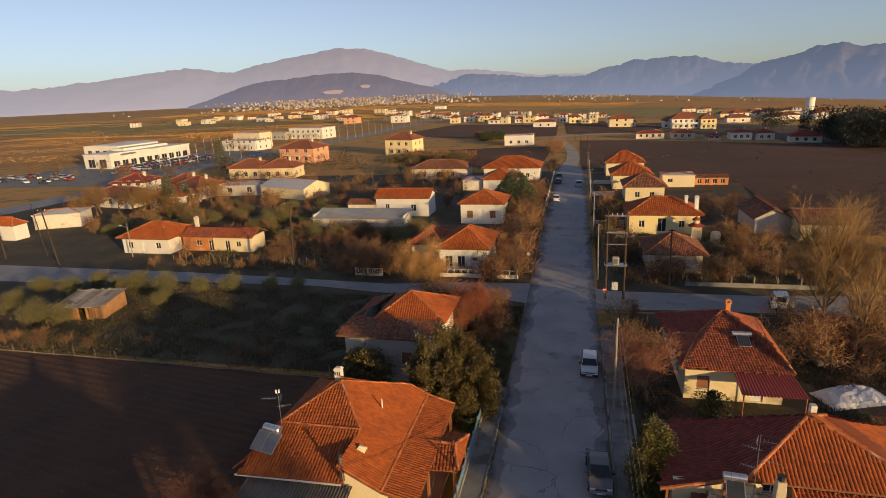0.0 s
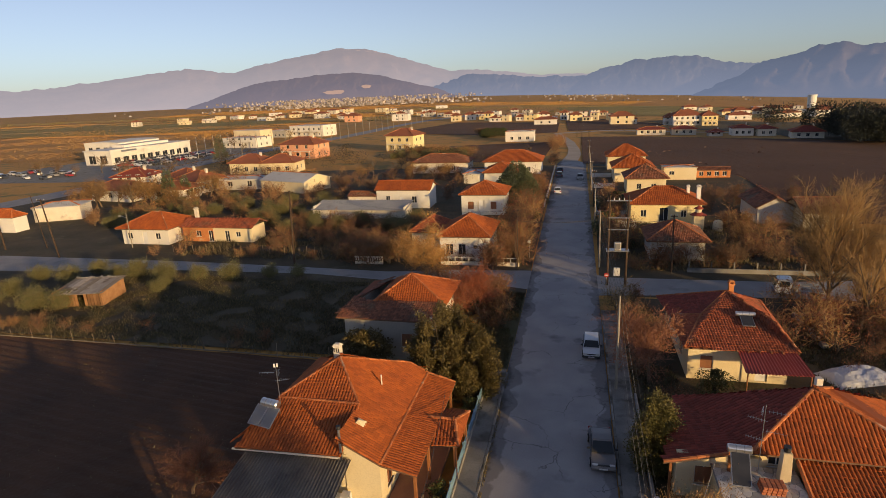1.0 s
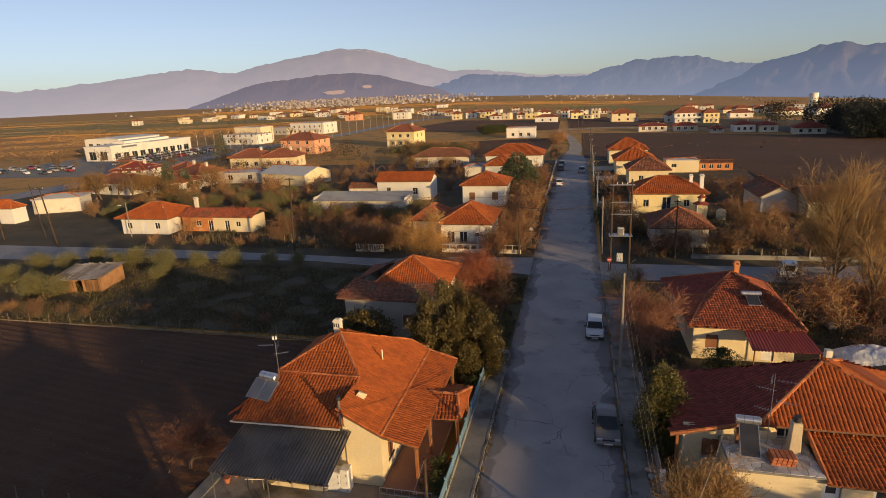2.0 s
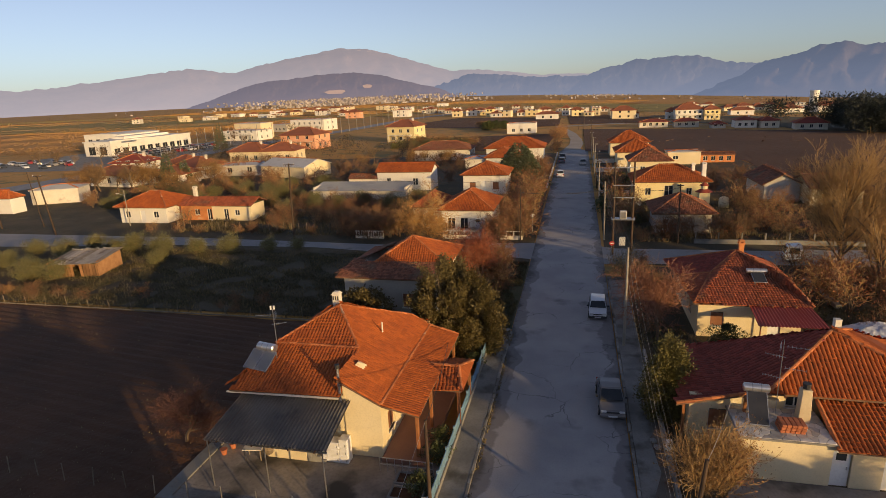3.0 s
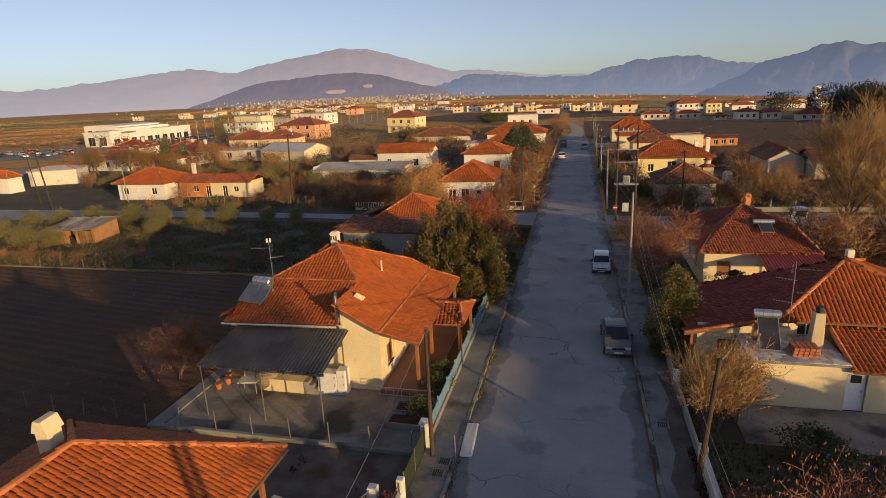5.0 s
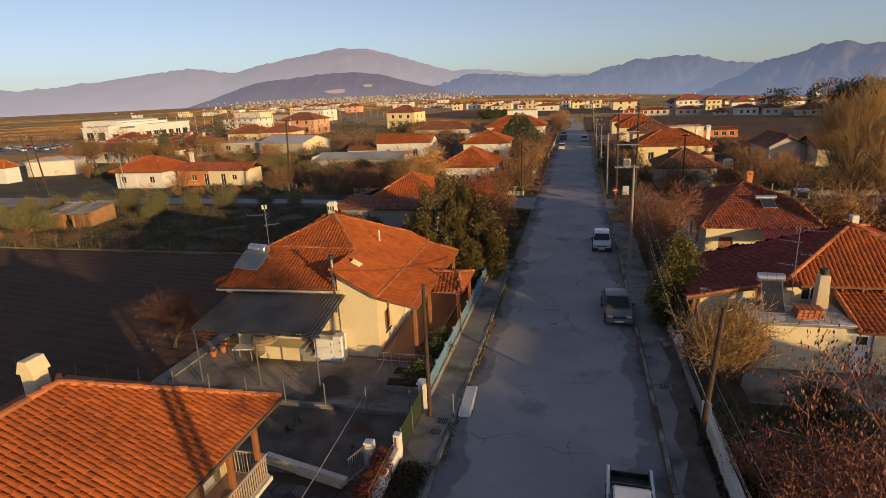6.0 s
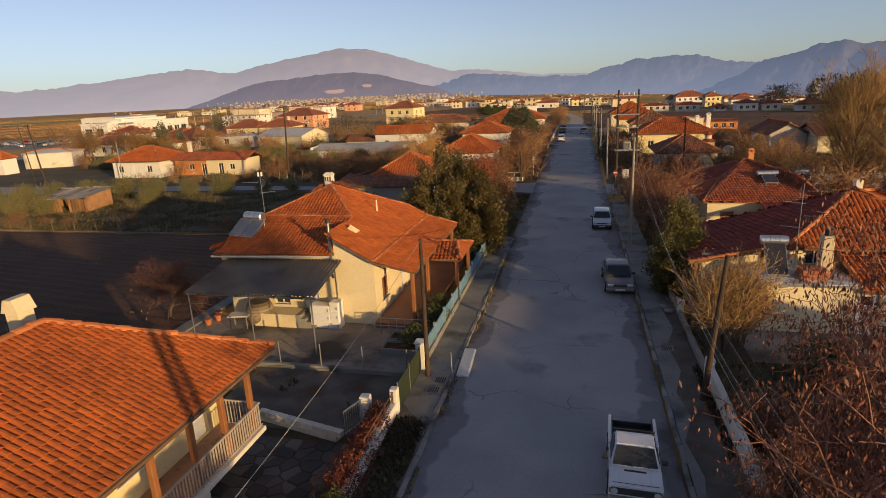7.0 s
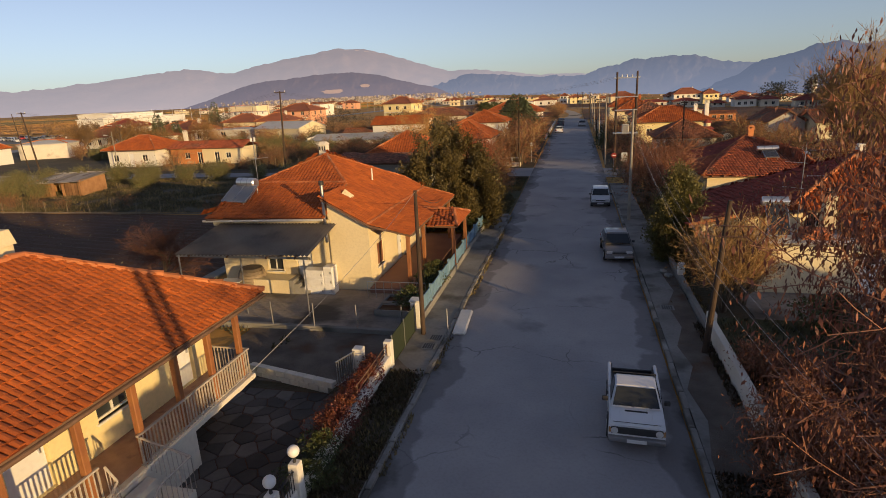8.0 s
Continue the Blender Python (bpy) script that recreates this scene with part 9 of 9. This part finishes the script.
plain_house(76, 295, 9, 9, 3.6, 1.4, M_WHITE, M_TILE_DARK, -3, "low white house with dark roof", 3)
plain_house(85, 293, 8, 8, 3.4, 1.6, M_OLDWHITE, M_TILE_DARK, 6, "low house with dark roof", 2)
plain_house(98, 279, 12, 9, 3.0, 2.2, M_OLDWHITE, M_TILE_DARK, -10, "house with dark red roof before the wood")
plain_house(63, 288, 6, 5, 2.0, 1.2, M_GREYWALL, M_TILE_DARK, 0, "small shed with dark red roof", 2)
rnd = random.Random(41)
for k in range(15):
    f = k / 15
    x, y = -96 + 128 * f + rnd.uniform(-3, 3), 468 - 26 * f + rnd.uniform(-12, 24)
    wm = rnd.choice((M_WHITE, M_CREAM, M_YELLOW, M_WHITE))
    flat = rnd.random() < 0.66
    plain_house(x, y, rnd.uniform(5, 11), rnd.uniform(6, 9), rnd.choice((3.0, 4.8, 5.8)), 2.0, wm, M_ROOFFAR, rnd.uniform(-15, 15), ("white" if wm is M_WHITE else "cream") + (" flat-roofed villa" if flat else " villa with orange roof") + " beyond the brown fields", 2, flat)
plain_house(-20.7, 402, 15, 9, 3.6, 1.6, M_WHITE, M_ROOFFAR, 0, "long white villa with arches and red roof", 4)
plain_house(-156, 503, 15, 10, 6.0, 0, M_WHITE, M_ROOFFAR, 0, "white two-storey flat-roofed block", 4, True)
plain_house(-208, 516, 14, 10, 5.6, 2.4, M_PINK, M_ROOFFAR, 0, "salmon house with red roof beside the main road")
for k in range(26):
    f = k / 26
    x = -190 + 215 * f + rnd.uniform(-8, 8)
    y = 610 - 120 * f + rnd.uniform(-30, 60)
    wm = rnd.choice((M_WHITE, M_WHITE, M_CREAM, M_OLDWHITE, M_OLDWHITE, M_GREYWALL))
    flat = rnd.random() < 0.6
    plain_house(x, y, rnd.uniform(6, 11), rnd.uniform(6, 8), rnd.choice((2.8, 3.2, 4.8)), 1.8, wm, M_ROOFFAR, rnd.uniform(-15, 15), "far small " + ("white" if wm is M_WHITE else "cream") + (" flat-roofed building" if flat else " house with orange roof") + " on the plain", 3, flat)
for k in range(34):
    x, y = rnd.uniform(-520, -190), rnd.uniform(560, 900)
    flat = rnd.random() < 0.7
    plain_house(x, y, rnd.uniform(8, 18), rnd.uniform(7, 11), rnd.choice((3.4, 4.4, 5.6)), 2.0, rnd.choice((M_WHITE, M_CREAM, M_OLDWHITE)), M_ROOFFAR, rnd.uniform(-20, 20), "far pale " + ("flat-roofed building" if flat else "house with orange roof") + " beside the main road", 3, flat)
for k in range(22):
    x, y = rnd.uniform(95, 260), rnd.uniform(440, 760)
    plain_house(x, y, rnd.uniform(9, 16), rnd.uniform(8, 11), rnd.choice((3.6, 5.8)), 2.2, rnd.choice((M_WHITE, M_CREAM, M_OLDWHITE)), M_ROOFFAR, rnd.uniform(-15, 15), "far house of the hamlet on the plain", 3, rnd.random() < 0.3)

tw = thing("water_tower", 193, 548, ground_z(193, 548), 0, "pale concrete water tower with tall tank", "tower")
part("tank", tube_bm((0, 0, 7), (0, 0, 17.5), 3.2, 3.5, 18), M_WHITE, tw)
for k in range(6):
    a = k * math.pi / 3
    part("leg", tube_bm((2.6 * math.cos(a), 2.6 * math.sin(a), -1), (2.6 * math.cos(a), 2.6 * math.sin(a), 7.2), 0.35, 0.35, 6), M_WHITE, tw)

# lamp posts of the main road
for k in range(26):
    y = 215 + 11 * k
    x = float(np.interp(y, [214, 290, 400, 530], [-138, -131, -127, -109]))
    pole("road_lamp", x, y, 9.5, M_POLE_PALE, "tall street lamp of the main road", 0, 0, lamp=True, r=0.14)


M_TOWN = surface("far_town_walls", (0.30, 0.255, 0.225), (0.46, 0.40, 0.355), 0.02, 0.95, 0.0, 8, vary=0.5, island=True)


# the town at the foot of the hill
def town(name, n, box_, seed, rise, label):
    r = random.Random(seed)
    V, F = [], []
    for k in range(n):
        a = radians(r.triangular(*box_[0]))
        d = r.uniform(*box_[1])
        x, y = d * math.sin(a), d * math.cos(a)
        w, l, h = r.uniform(3, 6), r.uniform(3, 6), r.uniform(1.5, 3.2)
        z = ground_z(x, y) + rise * max(0, (d - box_[1][0]) / (box_[1][1] - box_[1][0])) ** 1.5
        b = len(V)
        t = r.uniform(0, 1.5)
        ct, st_ = math.cos(t), math.sin(t)
        for zz, s in ((z - 3, 1), (z + h, 1), (z + h + 1.5, 0.1)):
            for u, v in ((-w / 2, -l / 2), (w / 2, -l / 2), (w / 2, l / 2), (-w / 2, l / 2)):
                V.append((x + s * (u * ct - v * st_), y + s * (u * st_ + v * ct), zz))
        for q in (0, 4):
            for i in range(4):
                j = (i + 1) % 4
                F.append((b + q + i, b + q + j, b + q + 4 + j, b + q + 4 + i))
    ob = mesh_part(name, V, F, M_TOWN)
    tagged(ob, label, "town", kind="stuff")


town("far_town", 1100, ((-36, -8, -23), (1500, 3000)), 1, 20, "far white town at the foot of the hill")
town("far_villages", 80, ((-50, 24, -5), (1300, 2600)), 2, 2, "scattered far white farms on the plain")
town("hill_village", 90, ((-6, 8, 2), (2500, 3300)), 3, 4, "far village below the blue mountains")


# ---- pieces of roofs and pavements ----
def roof_pieces(faces, parent, y_min, limit, w=0.18, l=0.28, rise=0.07):
    """Single tiles on the part of the veranda roof that lies nearest the street, the rest joined."""
    rnd = random.Random(3)
    tv, tf = tile_shape(w, l, rise, 5)
    shared = []
    for k in range(4):
        me = bpy.data.meshes.new("tile")
        me.from_pydata([(x + rnd.gauss(0, 0.003), y, z + rnd.gauss(0, 0.003)) for x, y, z in tv], [], tf)
        me.materials.append(M_TILE_PIECE)
        shared.append(me)
    spots = []
    for f in faces:
        spots += tile_spots(f, w, l, rnd)
    own = [s for s in spots if s[0].x > -11.6 and s[0].y > y_min][:limit]
    chosen = {id(s) for s in own}
    for p, side, up, n in own:
        ob = new("tile", shared[rnd.randrange(4)])
        ob.parent = parent
        m = Matrix((side, up, n)).transposed().to_4x4()
        m.translation = p + n * rnd.gauss(0, 0.008) + up * rnd.gauss(0, 0.012)
        ob.matrix_basis = m
    V, F, base = [], [], 0
    arr = np.array(tv)
    for s in spots:
        if id(s) in chosen:
            continue
        p, side, up, n = s
        j = np.array([rnd.gauss(0, 0.006), rnd.gauss(0, 0.012), rnd.gauss(0, 0.008)])
        V.append((arr + j) @ np.array([side, up, n]) + np.array(p))
        F += [tuple(i + base for i in f) for f in tf]
        base += len(arr)
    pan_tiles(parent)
    mesh_part("roof_tiles", np.vstack(V), F, M_TILE, parent, kind="stuff")


roof_pieces(veranda_faces, veranda_roof, 7.0, 300)


def kerbs(parent, x, y0, y1, w=0.17, l=1.0):
    rnd = random.Random(int(abs(x) * 10))
    shared = []
    for k in range(3):
        bm = box_bm(-w / 2, w / 2, 0.008, l - 0.008, -0.1, 0.13, bevel=0.02)
        me = bpy.data.meshes.new("kerb_stone")
        bm.to_mesh(me)
        bm.free()
        me.materials.append(M_KERB)
        shared.append(me)
    y = y0
    while y < y1:
        ob = new("kerb_stone", shared[rnd.randrange(3)])
        ob.parent = parent
        ob.matrix_basis = pose(x + rnd.gauss(0, 0.012), y, rnd.gauss(0, 0.012), rnd.gauss(0, 0.4), rnd.gauss(0, 1.2), rnd.gauss(0, 0.5))
        y += l


kerbs(pav_left, -4.72, 2, 43)
kerbs(pav_right, 3.62, 2, 58)

# broken stone paving
def stone_cells(x0, x1, y0, y1, gap, seed):
    """Irregular stones that fill a rectangle: each the part of it nearest to its own strewn point."""
    r = random.Random(seed)
    nx, ny = int((x1 - x0) / gap), int((y1 - y0) / gap)
    P = [(x0 + (i + r.uniform(0.05, 0.95)) * (x1 - x0) / nx, y0 + (j + r.uniform(0.05, 0.95)) * (y1 - y0) / ny) for i in range(nx) for j in range(ny)]
    for px, py in P:
        poly = [(x0, y0), (x1, y0), (x1, y1), (x0, y1)]
        for qx, qy in P:
            if (qx, qy) == (px, py) or math.hypot(qx - px, qy - py) > 4 * gap:
                continue
            nxv, nyv = qx - px, qy - py
            c = (qx * qx + qy * qy - px * px - py * py) / 2
            out = []
            for (ax, ay), (bx, by) in zip(poly, poly[1:] + poly[:1]):
                da, db = ax * nxv + ay * nyv - c, bx * nxv + by * nyv - c
                if da <= 0:
                    out.append((ax, ay))
                if (da < 0) != (db < 0) and abs(da - db) > 1e-9:
                    t = da / (da - db)
                    out.append((ax + t * (bx - ax), ay + t * (by - ay)))
            poly = out
        if len(poly) > 2:
            yield px, py, poly


def stone_paving(parent, x0, x1, y0, y1, z, gap, joint, material, seed):
    for px, py, poly in stone_cells(x0, x1, y0, y1, gap, seed):
        bm = bmesh.new()
        rows = []
        for shrink, h in ((joint * 0.6, 0.0), (joint, 0.024), (joint * 1.5, 0.03)):
            row = []
            for ax, ay in poly:
                d = max(0.05, math.hypot(ax - px, ay - py))
                row.append(bm.verts.new(((ax - px) * (1 - shrink / d), (ay - py) * (1 - shrink / d), h)))
            rows.append(row)
        bm.faces.new(rows[2])
        n = len(poly)
        for lo, hi in zip(rows, rows[1:]):
            for i in range(n):
                bm.faces.new((lo[i], lo[(i + 1) % n], hi[(i + 1) % n], hi[i]))
        ob = part("slab", bm, material, parent)
        ob.matrix_basis = pose(px, py, z)


pave = tagged(part("yard_paving", box_bm(-11.12, -6.35, 2.0, 15.4, -0.06, 0.0), M_SOIL, None), "crazy paving of dark stone slabs", "pavement", kind="structure")
stone_paving(pave, -11.1, -6.4, 3.0, 15.35, 0.0, 0.5, 0.035, M_PAVING, 8)
stone_paving(terrace_floor, 8.45, 12.7, 27.0, 29.95, 2.36, 0.36, 0.02, M_PALESTONE, 9)
